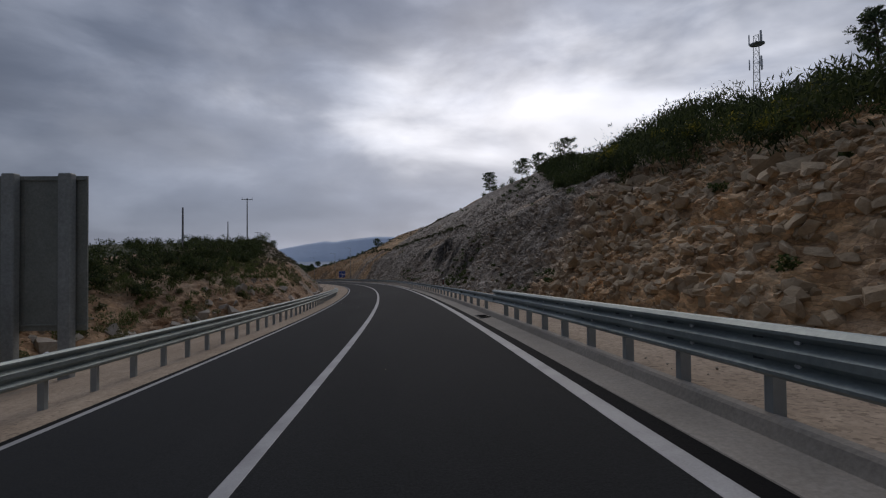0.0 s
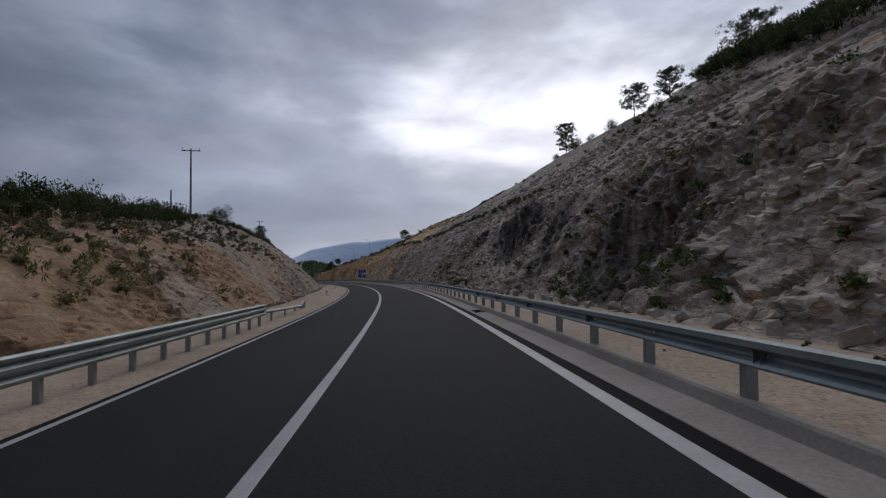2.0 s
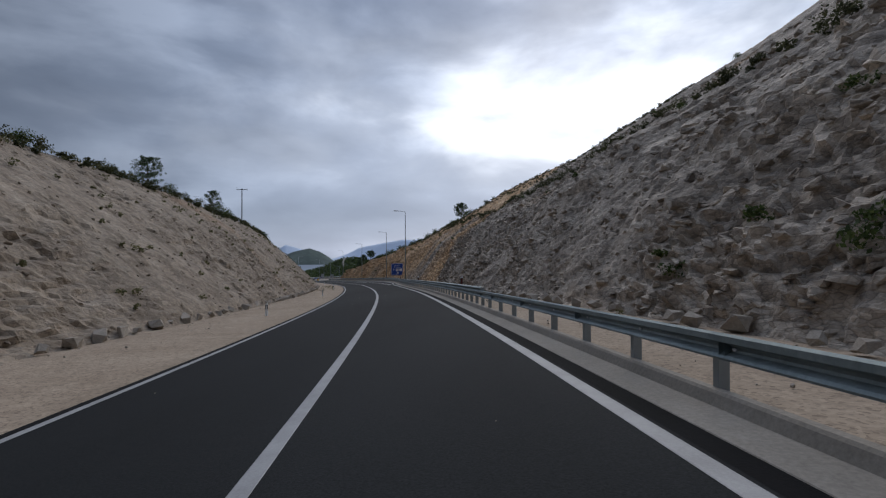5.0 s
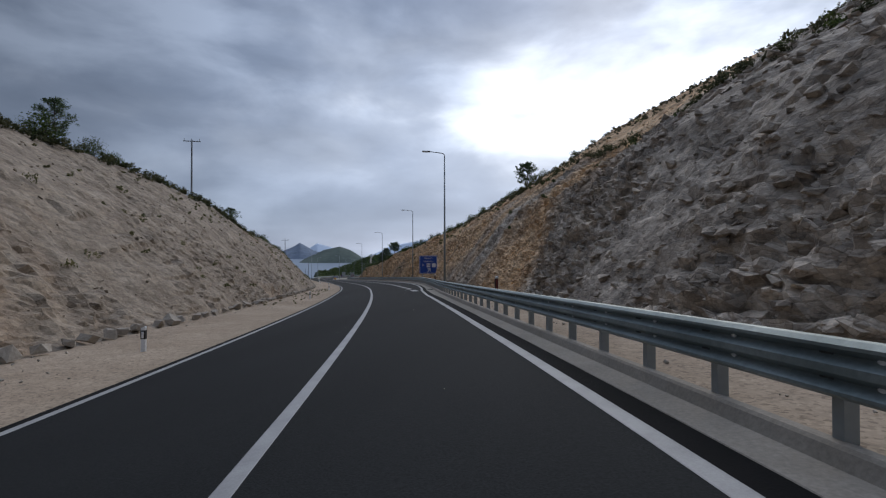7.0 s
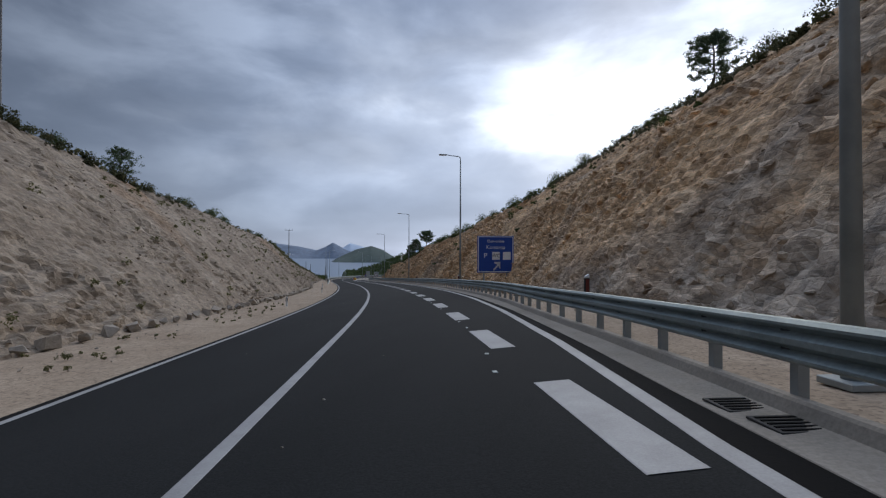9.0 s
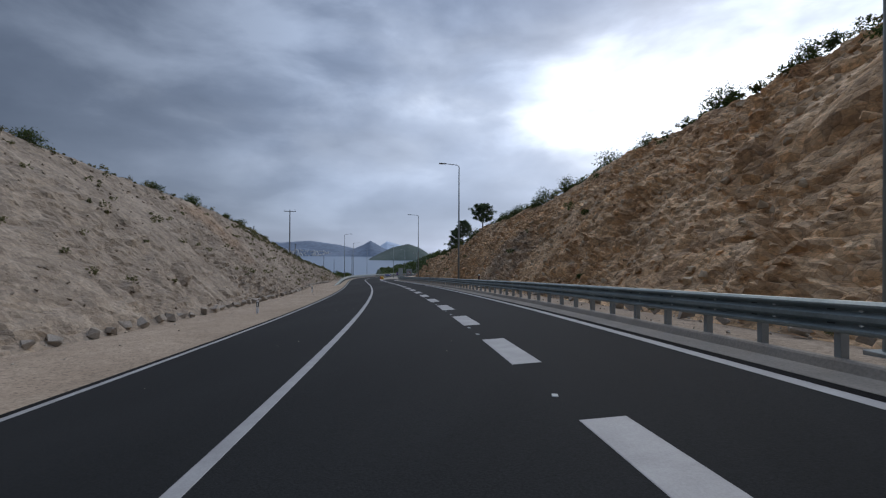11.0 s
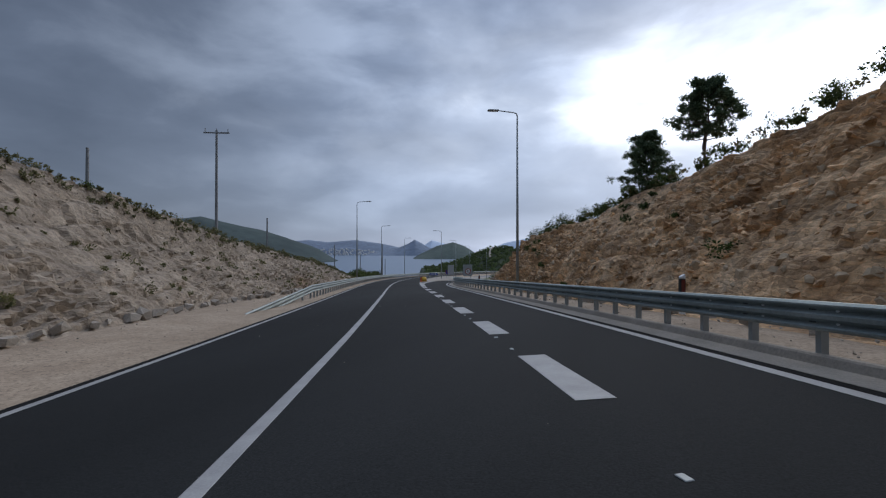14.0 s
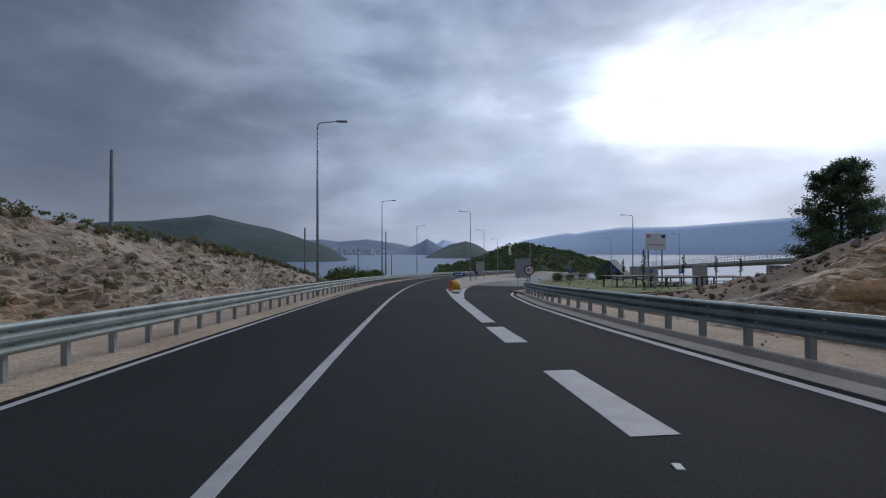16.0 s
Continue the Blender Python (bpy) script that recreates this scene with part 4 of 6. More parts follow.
def pine(name, m, height, crown_w, label, bare=0.3, per=42, lean=0.0, seed=1, cone=False):
    """A pine: bent trunk, limbs, and tufts of needles along them."""
    r = np.random.default_rng(seed)
    tree = empty(name, m, label, "pine tree")
    bm = bmesh.new()
    n = 7
    line = [Vector((lean * height * (i / n) ** 2 + 0.06 * r.normal() * (i > 0), 0.06 * r.normal() * (i > 0), height * 0.93 * i / n - (0.3 if i == 0 else 0))) for i in range(n + 1)]
    sweep(bm, line, [0.022 * height * (1 - 0.82 * i / n) + 0.015 for i in range(n + 1)], 8)
    trunk = part("trunk", bm, BARK, tree)
    bm = bmesh.new()
    cs, rs = [], []
    count = 30
    for i in range(count):
        t = bare + (0.99 - bare) * (i + 0.5) / count
        k = min(int(t * n), n - 1)
        p = line[k].lerp(line[k + 1], t * n - k)
        a = i * 2.4 + r.normal() * 0.4
        share = (t - bare) / (1 - bare)
        shape = math.sin(math.pi * min(max(share, 0.0) * 0.74 + 0.24, 1.0)) ** 0.75
        if cone:
            shape = 0.16 + 0.84 * (1 - share) ** 0.8
        ln = crown_w * 0.5 * shape * (0.72 + 0.42 * r.random())
        e = p + Vector((math.cos(a) * ln, math.sin(a) * ln, ln * (0.15 + 0.30 * r.random() + 0.25 * share)))
        sweep(bm, [p, p.lerp(e, 0.5) + Vector((0, 0, -0.06 * ln)), e], [0.007 * height, 0.0045 * height, 0.0018 * height], 5)
        for u in (0.42, 0.58, 0.74, 0.88, 1.0):
            q = p.lerp(e, u)
            for _ in range(2):
                cs.append((q.x + 0.13 * ln * r.normal(), q.y + 0.13 * ln * r.normal(), q.z + 0.08 * ln * r.normal() + 0.02 * height))
                rs.append((0.055 + 0.06 * r.random()) * crown_w)
    part("branchwork", bm, BARK, tree)
    cs.append((line[-1].x, line[-1].y, height * 0.96)), rs.append(crown_w * 0.08)
    v, f = leaf_cloud(cs, rs, max(2, int(per * 0.62)), 0.003 * height + 0.052, 0.75, 0.0, 0.36)
    o = new("crown", mesh_np("crown", v, f, NEEDLE))
    o.parent = tree
    return tree


def shrub(m, w, h, label="dense dark green maquis shrub", per=66):
    sh = empty("shrub", m, label, "shrub", "shrubs on the slopes")
    for i in range(5):
        a = i * 1.26
        bm = bmesh.new()
        sweep(bm, [(0.02 * math.cos(a), 0.02 * math.sin(a), -0.2), (0.12 * w * math.cos(a), 0.12 * w * math.sin(a), 0.3 * h), (0.3 * w * math.cos(a), 0.3 * w * math.sin(a), 0.62 * h)], [0.03, 0.022, 0.01], 5)
        part("stem", bm, BARK, sh)
    v, f = shrub_points(w, h, 18, int(per * 1.3), 0.062)
    o = new("foliage", mesh_np("foliage", v, f, LEAF))
    o.parent = sh
    return sh


def rock_mesh(name, mat, seed, flat=0.65, square=0.7, corners=15):
    r = np.random.default_rng(seed)
    bm = bmesh.new()
    for _ in range(corners):
        d = r.normal(size=3)
        d /= np.linalg.norm(d)
        d = np.sign(d) * np.abs(d) ** square
        bm.verts.new(Vector(d * np.array([0.5, 0.42, 0.5 * flat]) * (0.85 + 0.3 * r.random())))
    hull = bmesh.ops.convex_hull(bm, input=bm.verts)
    bmesh.ops.delete(bm, geom=[g for g in hull["geom_interior"] if isinstance(g, bmesh.types.BMVert)], context="VERTS")
    me = bpy.data.meshes.new(name)
    bm.to_mesh(me)
    bm.free()
    me.materials.append(mat)
    return me


def text_mesh(name, body, size, mat, parent, x, z, y=-0.012, centre=True):
    cu = bpy.data.curves.new(name, "FONT")
    cu.body, cu.size, cu.extrude = body, size, 0.003
    cu.align_x, cu.align_y = ("CENTER" if centre else "LEFT"), "CENTER"
    tmp = bpy.data.objects.new(name, cu)
    scene.collection.objects.link(tmp)
    bpy.context.view_layer.update()
    me = bpy.data.meshes.new_from_object(tmp.evaluated_get(bpy.context.evaluated_depsgraph_get()))
    bpy.data.objects.remove(tmp)
    me.materials.clear()
    me.materials.append(mat)
    ob = new(name, me)
    ob.parent = parent
    ob.matrix_basis = pose(x, y, z, 90, 0, 0)
    return ob


def crest_r(s, back=0.0):
    return place(s, at(s, DIST_R) + back, at(s, CREST_R) + 0.0)


def crest_l(s, back=0.0):
    return place(s, -at(s, DIST_L) - back, at(s, CREST_L) - 0.1)


# ---- exit ramp and traffic island ----
RAMP_L = ([316, 326, 340, 352, 366, 385, 410, 440], [3.6, 3.75, 4.6, 5.6, 7.6, 11.0, 17.0, 25.0])
RAMP_R = ([316, 326, 338, 346, 352, 366, 385, 410, 440], [6.4, 7.2, 7.8, 9.2, 11.2, 13.2, 17.0, 23.5, 31.0])
rows = [[road(s, at(s, RAMP_L) + (at(s, RAMP_R) + 0.3 - at(s, RAMP_L)) * k / 4, min(0.006, 0.004 * (s - 317))) for k in range(5)] for s in steps(316, 366, 2)]
tagged(loft("exit_ramp", rows, ASPHALT), "dark asphalt exit ramp leaving the road", "road", kind="structure")
rows = [[road(s, at(s, RAMP_L) + (at(s, RAMP_R) + 0.3 + min(5, 0.4 * (s - 364)) - at(s, RAMP_L)) * k / 4, 0.014) for k in range(5)] for s in steps(365.9, 440, 3)]
APRON = two_scale("grey_apron_concrete", (0.11, 0.108, 0.103), (0.165, 0.16, 0.15), 0.5, 14, 0.9, bumps=0.3, bump_size=0.008)
tagged(loft("exit_apron", rows, APRON), "pale concrete apron of the rest area drive", "road", kind="structure")
rows = [[road(s, 3.62 + max(0, (s - 322) * 0.006), 0.012), road(s, 4.05 + max(0, (s - 322) * 0.022), 0.012)] for s in steps(321.8, 352, 2)]
tagged(loft("island_line_left", rows, PAINT), "solid white line round the island nose", "road marking", kind="structure")
rows = [[road(s, at(s, RAMP_L) - 0.22, 0.014), road(s, at(s, RAMP_L) + 0.1, 0.014)] for s in steps(336, 357, 2)]
tagged(loft("island_line_right", rows, PAINT), "solid white line round the island nose", "road marking", kind="structure")
isl = [[road(s, 4.05 + max(0, (s - 341) * 0.004), 0.0), road(s, 4.1 + max(0, (s - 341) * 0.004), 0.12), road(s, max(at(s, RAMP_L) - 0.30, 4.2), 0.12), road(s, max(at(s, RAMP_L) - 0.25, 4.25), 0.0)] for s in steps(342, 440, 3)]
tagged(loft("traffic_island", isl, CONCRETE), "raised pale concrete traffic island between road and exit", "traffic island", kind="structure")


# ---- rail ends on the left ----
def rail_end():
    t = empty("guardrail_terminal", Matrix.Translation((0, 0, 0)), "slim galvanised rail end with a flared fishtail", "guardrail")
    rows = [[road(s, -5.1 - 0.35 * (s - 62) / 12.6, z0 - 0.40 * (s - 62) / 12.6), road(s, -5.0 - 0.35 * (s - 62) / 12.6, z0 + 0.05 - 0.40 * (s - 62) / 12.6),
             road(s, -5.0 - 0.35 * (s - 62) / 12.6, z0 + 0.11 - 0.40 * (s - 62) / 12.6), road(s, -5.1 - 0.35 * (s - 62) / 12.6, z0 + 0.16 - 0.40 * (s - 62) / 12.6)] for s in steps(62, 73.6, 2) for z0 in (0.5,)]
    loft("beam", rows, STEEL, t, close=True)
    bm = bmesh.new()
    vs = [bm.verts.new(v) for v in ((-0.05, 0, 0.0), (0.05, 0, 0.0), (0.05, 0, 0.2), (-0.05, 0, 0.2), (-0.09, 1.3, -0.2), (0.09, 1.3, -0.2), (0.09, 1.3, 0.42), (-0.09, 1.3, 0.42))]
    for f in ((0, 1, 2, 3), (7, 6, 5, 4), (0, 4, 5, 1), (1, 5, 6, 2), (2, 6, 7, 3), (3, 7, 4, 0)):
        bm.faces.new([vs[i] for i in f])
    tail = part("fishtail", bm, STEEL, t)
    tail.matrix_basis = stand(road(73.6, -5.4, 0.1), 73.6)
    for s in (64.5, 68.0, 71.5):
        bm = bmesh.new()
        box(bm, -0.05, -0.04, -0.3, 0.05, 0.04, 0.55 - 0.4 * (s - 62) / 12.6, 0.004)
        p = part("post", bm, ZINC_POST, t)
        p.matrix_basis = stand(road(s, -5.15 - 0.35 * (s - 62) / 12.6), s)


rail_end()
guardrail("guardrail", 292, 304, lambda s: -4.90 - 0.75 * min(1, (304 - s) / 12), -1, np.arange(293, 304, 3.0), lambda s: 0.08 - 0.88 * min(1, max(0, (304 - s) / 12)), "galvanised guardrail ramping down into the gravel")


# ---- delineator posts ----
def delineator(m, red=True, label="white plastic delineator post with a black band and red reflector"):
    d = empty("delineator", m, label, "delineator post", "delineator posts")
    bm = bmesh.new()
    box(bm, -0.06, -0.05, -0.2, 0.06, 0.05, 0.66, 0.012)
    part("post", bm, WHITE, d)
    bm = bmesh.new()
    lo = 0.22 if red else 0.42
    box(bm, -0.063, -0.053, lo, 0.063, 0.053, 0.66, 0.006)
    band = part("band", bm, BLACK, d)
    bm = bmesh.new()
    box(bm, -0.045 if red else -0.03, -0.058, lo + 0.03, 0.045 if red else 0.03, -0.052, 0.63, 0.001)
    part("reflector", bm, DARK_RED if red else WHITE, band)
    bm = bmesh.new()
    box(bm, -0.06, -0.05, 0.66, 0.06, 0.05, 0.77, 0.012)
    for v in bm.verts:
        if v.co.z > 0.72 and v.co.x < 0:
            v.co.z -= 0.05
    part("cap", bm, WHITE, d)
    return d


rail_top = delineator(stand(road(38.0, 5.2, 0.50), 38.0))
for s in (68.0, 98.0, 128.0, 156.4, 188.7, 219.0, 249.5, 281.2, 311.4):
    copy_thing(rail_top, stand(road(s, 5.2 + at(s, KERB), 0.50), s))
low = delineator(stand(place(99.1, -7.3, verge_l(99) - 0.1), 99), False, "white plastic delineator post with a black band standing in gravel")
for s, d in ((126, -7.2), (152, -7.2), (182, -7.3), (210, -7.3), (240, -7.4), (268, -8.2)):
    copy_thing(low, stand(place(s, d, verge_l(s) - 0.1), s))
for s in (10, 39.6, 330, 355):
    copy_thing(low, stand(road(s, -5.6, 0.15), s))


# ---- signs ----
def blue_sign():
    sg = empty("information_sign", stand(place(211.5, 7.75, 0.0), 211.5, 0), "large blue exit sign with white writing on two posts", "road sign")
    bm = bmesh.new()
    box(bm, -1.42, 0, 1.8, 1.42, 0.05, 4.6, 0.02)
    panel = part("panel", bm, BLUE, sg)
    bm = bmesh.new()
    for a in ((-1.37, 1.85, 1.37, 1.90), (-1.37, 4.50, 1.37, 4.55), (-1.37, 1.90, -1.32, 4.50), (1.32, 1.90, 1.37, 4.50)):
        box(bm, a[0], -0.006, a[1], a[2], -0.002, a[3])
    part("border", bm, WHITE, panel)
    text_mesh("writing", "Odmorište", 0.30, WHITE, panel, 0, 4.18)
    text_mesh("writing", "Komarna", 0.40, WHITE, panel, 0, 3.72)
    text_mesh("letter", "P", 0.55, WHITE, panel, -0.80, 3.08)
    for x in (0.02, 0.87):
        bm = bmesh.new()
        box(bm, x - 0.3, -0.006, 2.78, x + 0.3, -0.002, 3.38)
        part("field", bm, WHITE, panel)
    text_mesh("letters", "WC", 0.40, BLACK, panel, 0.02, 3.08)
    bm = bmesh.new()
    arrow = [(-0.22, 2.02), (0.12, 2.40), (-0.10, 2.52), (-0.16, 2.62), (0.36, 2.62), (0.36, 2.10), (0.26, 2.16), (0.22, 2.32), (-0.12, 1.95)]
    vs = [bm.verts.new((x, -0.008, z)) for x, z in arrow]
    f = bm.faces.new(vs)
    bmesh.ops.solidify(bm, geom=[f], thickness=0.004)
    part("arrow", bm, WHITE, panel)
    for x in (-0.9, 0.9):
        bm = bmesh.new()
        tube(bm, (x, 0.11, -0.8), (x, 0.11, 4.5), 0.06, 0.06)
        part("post", bm, ZINC_POST, sg)


blue_sign()


BACK = two_scale("weathered_sign_back", (0.20, 0.21, 0.185), (0.265, 0.275, 0.245), 0.8, 15, 0.7, 0.0, bumps=0)


SIGN_POST = two_scale("sign_post_zinc", (0.27, 0.285, 0.27), (0.36, 0.375, 0.355), 0.8, 10, 0.65, 0.1, bumps=0)


def sign_back():
    sg = empty("sign_back", stand(place(16.4, -12.0, -1.05), 16.4, -4), "large grey sign seen from its bare back on broad posts", "road sign")
    for x0, x1 in ((-2.5, -1.25), (-1.25, -0.08), (-0.08, 1.28), (1.28, 1.9)):
        bm = bmesh.new()
        box(bm, x0 + 0.004, -0.03, 1.15, x1 - 0.004, 0.03, 6.1, 0.008)
        part("panel", bm, BACK, sg)
    for z in (1.3, 5.95):
        bm = bmesh.new()
        box(bm, -2.45, -0.07, z, 1.85, -0.03, z + 0.06, 0.005)
        part("rail", bm, BACK, sg)
    for x in (-2.1, -0.35, 1.40):
        bm = bmesh.new()
        box(bm, x - 0.2, -0.36, -1.7, x + 0.2, -0.09, 6.15, 0.03)
        part("post", bm, SIGN_POST, sg)


sign_back()


# ---- telecom mast on the ridge ----
def mast(base, height):
    t = empty("telecom_mast", Matrix.Translation(base), "grey lattice telecom mast with panel antennas", "mast")
    bm = bmesh.new()
    leg = [(math.cos(a) * 1.0, math.sin(a) * 1.0) for a in (0.3, 2.4, 4.5)]
    bm.free()
    for x, y in leg:
        bm = bmesh.new()
        tube(bm, (x, y, 0), (x * 0.55, y * 0.55, height), 0.09, 0.06, 6)
        part("leg", bm, ZINC_POST, t)
    bm = bmesh.new()
    for i in range(16):
        z0, z1 = height * i / 16, height * (i + 1) / 16
        for k in range(3):
            (x0, y0), (x1, y1) = leg[k], leg[(k + 1) % 3]
            f0, f1 = 1 - 0.45 * z0 / height, 1 - 0.45 * z1 / height
            tube(bm, (x0 * f0, y0 * f0, z0), (x1 * f1, y1 * f1, z1), 0.035, 0.035, 4)
            tube(bm, (x1 * f1, y1 * f1, z1), (x0 * f1, y0 * f1, z1), 0.035, 0.035, 4)
    part("bracing", bm, ZINC_POST, t)
    for z in (height - 5.5, height - 0.6):
        for k in range(3):
            a = 0.3 + k * 2.1
            bm = bmesh.new()
            box(bm, -0.16, -0.1, -1.0, 0.16, 0.1, 1.0, 0.02, pose(math.cos(a) * 1.3, math.sin(a) * 1.3, z, 0, 0, math.degrees(a) + 90))
            part("antenna", bm, WHITE, t)
    bm = bmesh.new()
    tube(bm, (0, 0, height - 1.8), (0, 0, height - 1.6), 1.3, 1.3, 14)
    part("platform", bm, ZINC_POST, t)


mast((71.5, 84.0, 15.5), 28.5)

# ---- trees that stand out on the crests ----
pine("pine_tree", Matrix.Translation(place(119.1, 33.5, 23.4)), 5.6, 4.2, "bushy young pine on the crest of the cutting", 0.10, seed=2, per=110)
pine("pine_tree", Matrix.Translation(place(98.6, 33.2, 22.6)), 4.8, 4.2, "open crowned pine leaning over the cutting", 0.25, lean=0.1, seed=3, per=75)
pine("pine_tree", Matrix.Translation(place(93.5, 34.8, 22.9)), 4.6, 3.4, "slim young pine on the crest of the cutting", 0.2, seed=4, per=75)
pine("pine_tree", Matrix.Translation(place(80, 33.5, 21.9)), 4.4, 4.6, "bushy young pine on the crest of the cutting", 0.1, seed=5, per=75)
pine("pine_tree", Matrix.Translation(place(206.7, 22.2, 14.3)), 4.3, 3.4, "lone rounded pine on the crest of the cutting", 0.22, seed=6, per=90)
pine("pine_tree", Matrix.Translation(place(278.2, 13.7, 6.9)), 4.5, 3.3, "umbrella shaped pine with a bare trunk", 0.42, seed=7, per=120)
pine("pine_tree", Matrix.Translation(place(290.8, 13.8, 6.1)), 4.4, 2.9, "rounded dark pine with a bare trunk above the cutting", 0.36, seed=8, per=110)
pine("pine_tree", Matrix.Translation(place(295.4, 13.4, 5.6)), 3.8, 3.3, "dense cone shaped pine above the rock cutting", 0.05, seed=9, per=140, cone=True)
pine("pine_tree", Matrix.Translation(place(329.4, 20.7, 1.0)), 6.0, 5.2, "broad dark pine on the brown earth bank", 0.04, seed=10, per=200, cone=True)
pine("pine_tree", Matrix.Translation(place(332.0, 24.0, 0.6)), 4.8, 4.6, "broad dark pine on the brown earth bank", 0.06, seed=11, per=60)
pine("pine_tree", Matrix.Translation(place(18.8, 21, 9.0)), 4.4, 2.0, "tall thin crowned tree above the maquis", 0.5, seed=12, per=26)
pine("pine_tree", Matrix.Translation(place(176.7, -25.0, 10.9)), 4.0, 2.6, "small open tree on the crest of the bank", 0.25, seed=13, per=30)
pine("pine_tree", Matrix.Translation(place(221.4, -23.2, 9.3)), 3.6, 2.6, "small open tree on the crest of the bank", 0.25, seed=14, per=34)
pine("pine_tree", Matrix.Translation(place(147, -22.6, 9.9)), 3.0, 2.6, "small young pine on the crest of the bank", 0.15, seed=15, per=34)
base_shrub = shrub(Matrix.Translation(place(110.9, -22.6, 8.9)), 3.6, 3.2, "round dark green bush on the crest of the bank", 160)
low_shrub = shrub(Matrix.Translation(place(178.5, -23.4, 10.6)), 2.4, 2.0)
thin_shrub = shrub(Matrix.Translation(place(231.5, -21.4, 8.8)), 2.0, 1.5, "small grey green shrub on the crest", 50)


def lay_shrubs(spots):
    for i, (p, k, kind) in enumerate(spots):
        copy_thing((base_shrub, low_shrub, thin_shrub)[kind], Matrix.Translation(p) @ pose(0, 0, 0, 0, 0, i * 77) @ Matrix.Scale(k, 4))


spots = []
for s, b, k, kind in ((172, 0, 1.1, 1), (182, 0.4, 0.8, 1), (190, 0, 0.6, 2), (200, 0.3, 0.7, 2), (210, 0.2, 0.8, 2), (238, 0.2, 1.2, 2), (242, 0, 0.9, 2), (255, 0.2, 0.8, 2), (262, 0.4, 1.0, 2),
                      (270, 0, 0.6, 2), (276, 0.2, 0.9, 2), (296, 0.3, 0.5, 2), (152, 0, 0.8, 1), (140, 0.2, 0.7, 2), (130, 0.3, 0.8, 2), (122, 0, 0.6, 2)):
    spots.append((crest_l(s, b) - Vector((0, 0, 0.3 * k)), k, kind))
for s, b, k, kind in ((104, 0.2, 1.0, 1), (110, 0.5, 0.8, 1), (114, 0.2, 1.1, 1), (122, 0.5, 0.8, 1), (140, 0.3, 0.5, 2), (196, 0, 0.8, 2), (203, 0.4, 0.9, 1), (212, 0.4, 0.8, 1),
                      (222, 0.2, 0.9, 1), (228, 0.6, 1.0, 1), (234, 0.2, 0.7, 1), (239, 0.6, 1.1, 1), (245, 0.3, 0.8, 1), (250, 0.8, 1.2, 1), (256, 0.3, 1.0, 1), (262, 0.8, 1.3, 1), (267, 0.4, 0.9, 1), (271, 0.8, 0.6, 0), (273.2, 1.0, 0.6, 0), (276.5, 0.4, 0.6, 1), (281.5, 0.2, 0.8, 1), (284, 0.3, 0.5, 1),
                      (303, 0.6, 0.7, 1), (306, 0.2, 0.8, 1), (309.5, 0.4, 0.85, 1), (312, 0.2, 0.8, 1), (315, 0, 0.6, 2), (317, 0, 0.5, 2)):
    spots.append((crest_r(s, b) - Vector((0, 0, 0.45 * k)), k, kind))
lay_shrubs(spots)


def scrub(name, places, label, mat, sizes, per=34, leaf=0.11, clumps=7, thin=0.55, up=0.0):
    vs, fs, n = [], [], 0
    for p in places:
        w = sizes[0] + (sizes[1] - sizes[0]) * rng.random()
        v, f = shrub_points(w, w * (0.6 + 0.3 * rng.random()), clumps, per, leaf, thin, up)
        vs.append(v + np.array(p))
        fs.append(f + n)
        n += len(v)
    return tagged(new(name, mesh_np(name, np.concatenate(vs), np.concatenate(fs), mat)), label, "scrub", kind="stuff")


def on_face(side, s, t, out=0.0):
    """A place on the broken surface of the cutting at s, share t of the way up."""
    f, b, c = (face_right if side > 0 else face_left)(s)
    pts = np.array([f, b, c])
    a = np.concatenate([[0], np.cumsum(np.hypot(*np.diff(pts, axis=0).T))])
    d, h = np.interp(t * a[-1], a, pts[:, 0]), np.interp(t * a[-1], a, pts[:, 1])
    sv, up, relief = RELIEF[side]
    i = min(int(np.searchsorted(sv, s)), len(sv) - 1)
    k = float(np.interp(math.hypot(d - f[0] + side * 0.4, h - f[1] + 0.25), up[i], relief[i]))
    return place(s, d - side * (out * 0.7 + 0.75 * k), h + out * 0.7 + 0.6 * k)


veg = []
for _ in range(760):
    s = -30 + 112 * rng.random()
    lo = float(np.interp(s, [-40, 10, 22, 40, 60, 80], [0.33, 0.37, 0.48, 0.60, 0.76, 0.92]))
    t = min(lo + (1.04 - lo) * rng.random(), 1)
    veg.append(on_face(1, s, t, 1.2 * (1 - t) + 0.2))
for _ in range(200):
    s = -35 + 115 * rng.random()
    veg.append(place(s, at(s, DIST_R) + 7 * rng.random(), at(s, CREST_R) + 0.1))
MAQUIS = leaf_material("dark_maquis_leaves", (0.020, 0.032, 0.012), (0.046, 0.064, 0.024), (0.095, 0.115, 0.042))
scrub("maquis_right", [v for i, v in enumerate(veg) if v.y < 36], "dense dark green maquis on the upper slope", MAQUIS, (1.4, 2.9), 29, 0.14, 7, 0.21, 1.3)
scrub("maquis_right", [v for i, v in enumerate(veg) if v.y >= 36], "dense dark green maquis on the upper slope", MAQUIS, (1.3, 2.5), 26, 0.15, 7, 0.25, 1.3)
BROOM = leaf_material("flowering_broom", (0.05, 0.07, 0.015), (0.16, 0.17, 0.03), (0.42, 0.36, 0.05))
veg = [on_face(1, s + 1.4 * rng.normal(), t + 0.03 * rng.normal(), 1.3) for s, t in ((14, 0.52), (16, 0.62), (22, 0.62), (28, 0.62), (36, 0.78)) for _ in range(3)]
scrub("broom_right", veg, "yellow flowering broom among the maquis", BROOM, (0.8, 1.5), 24, 0.06)
veg = []
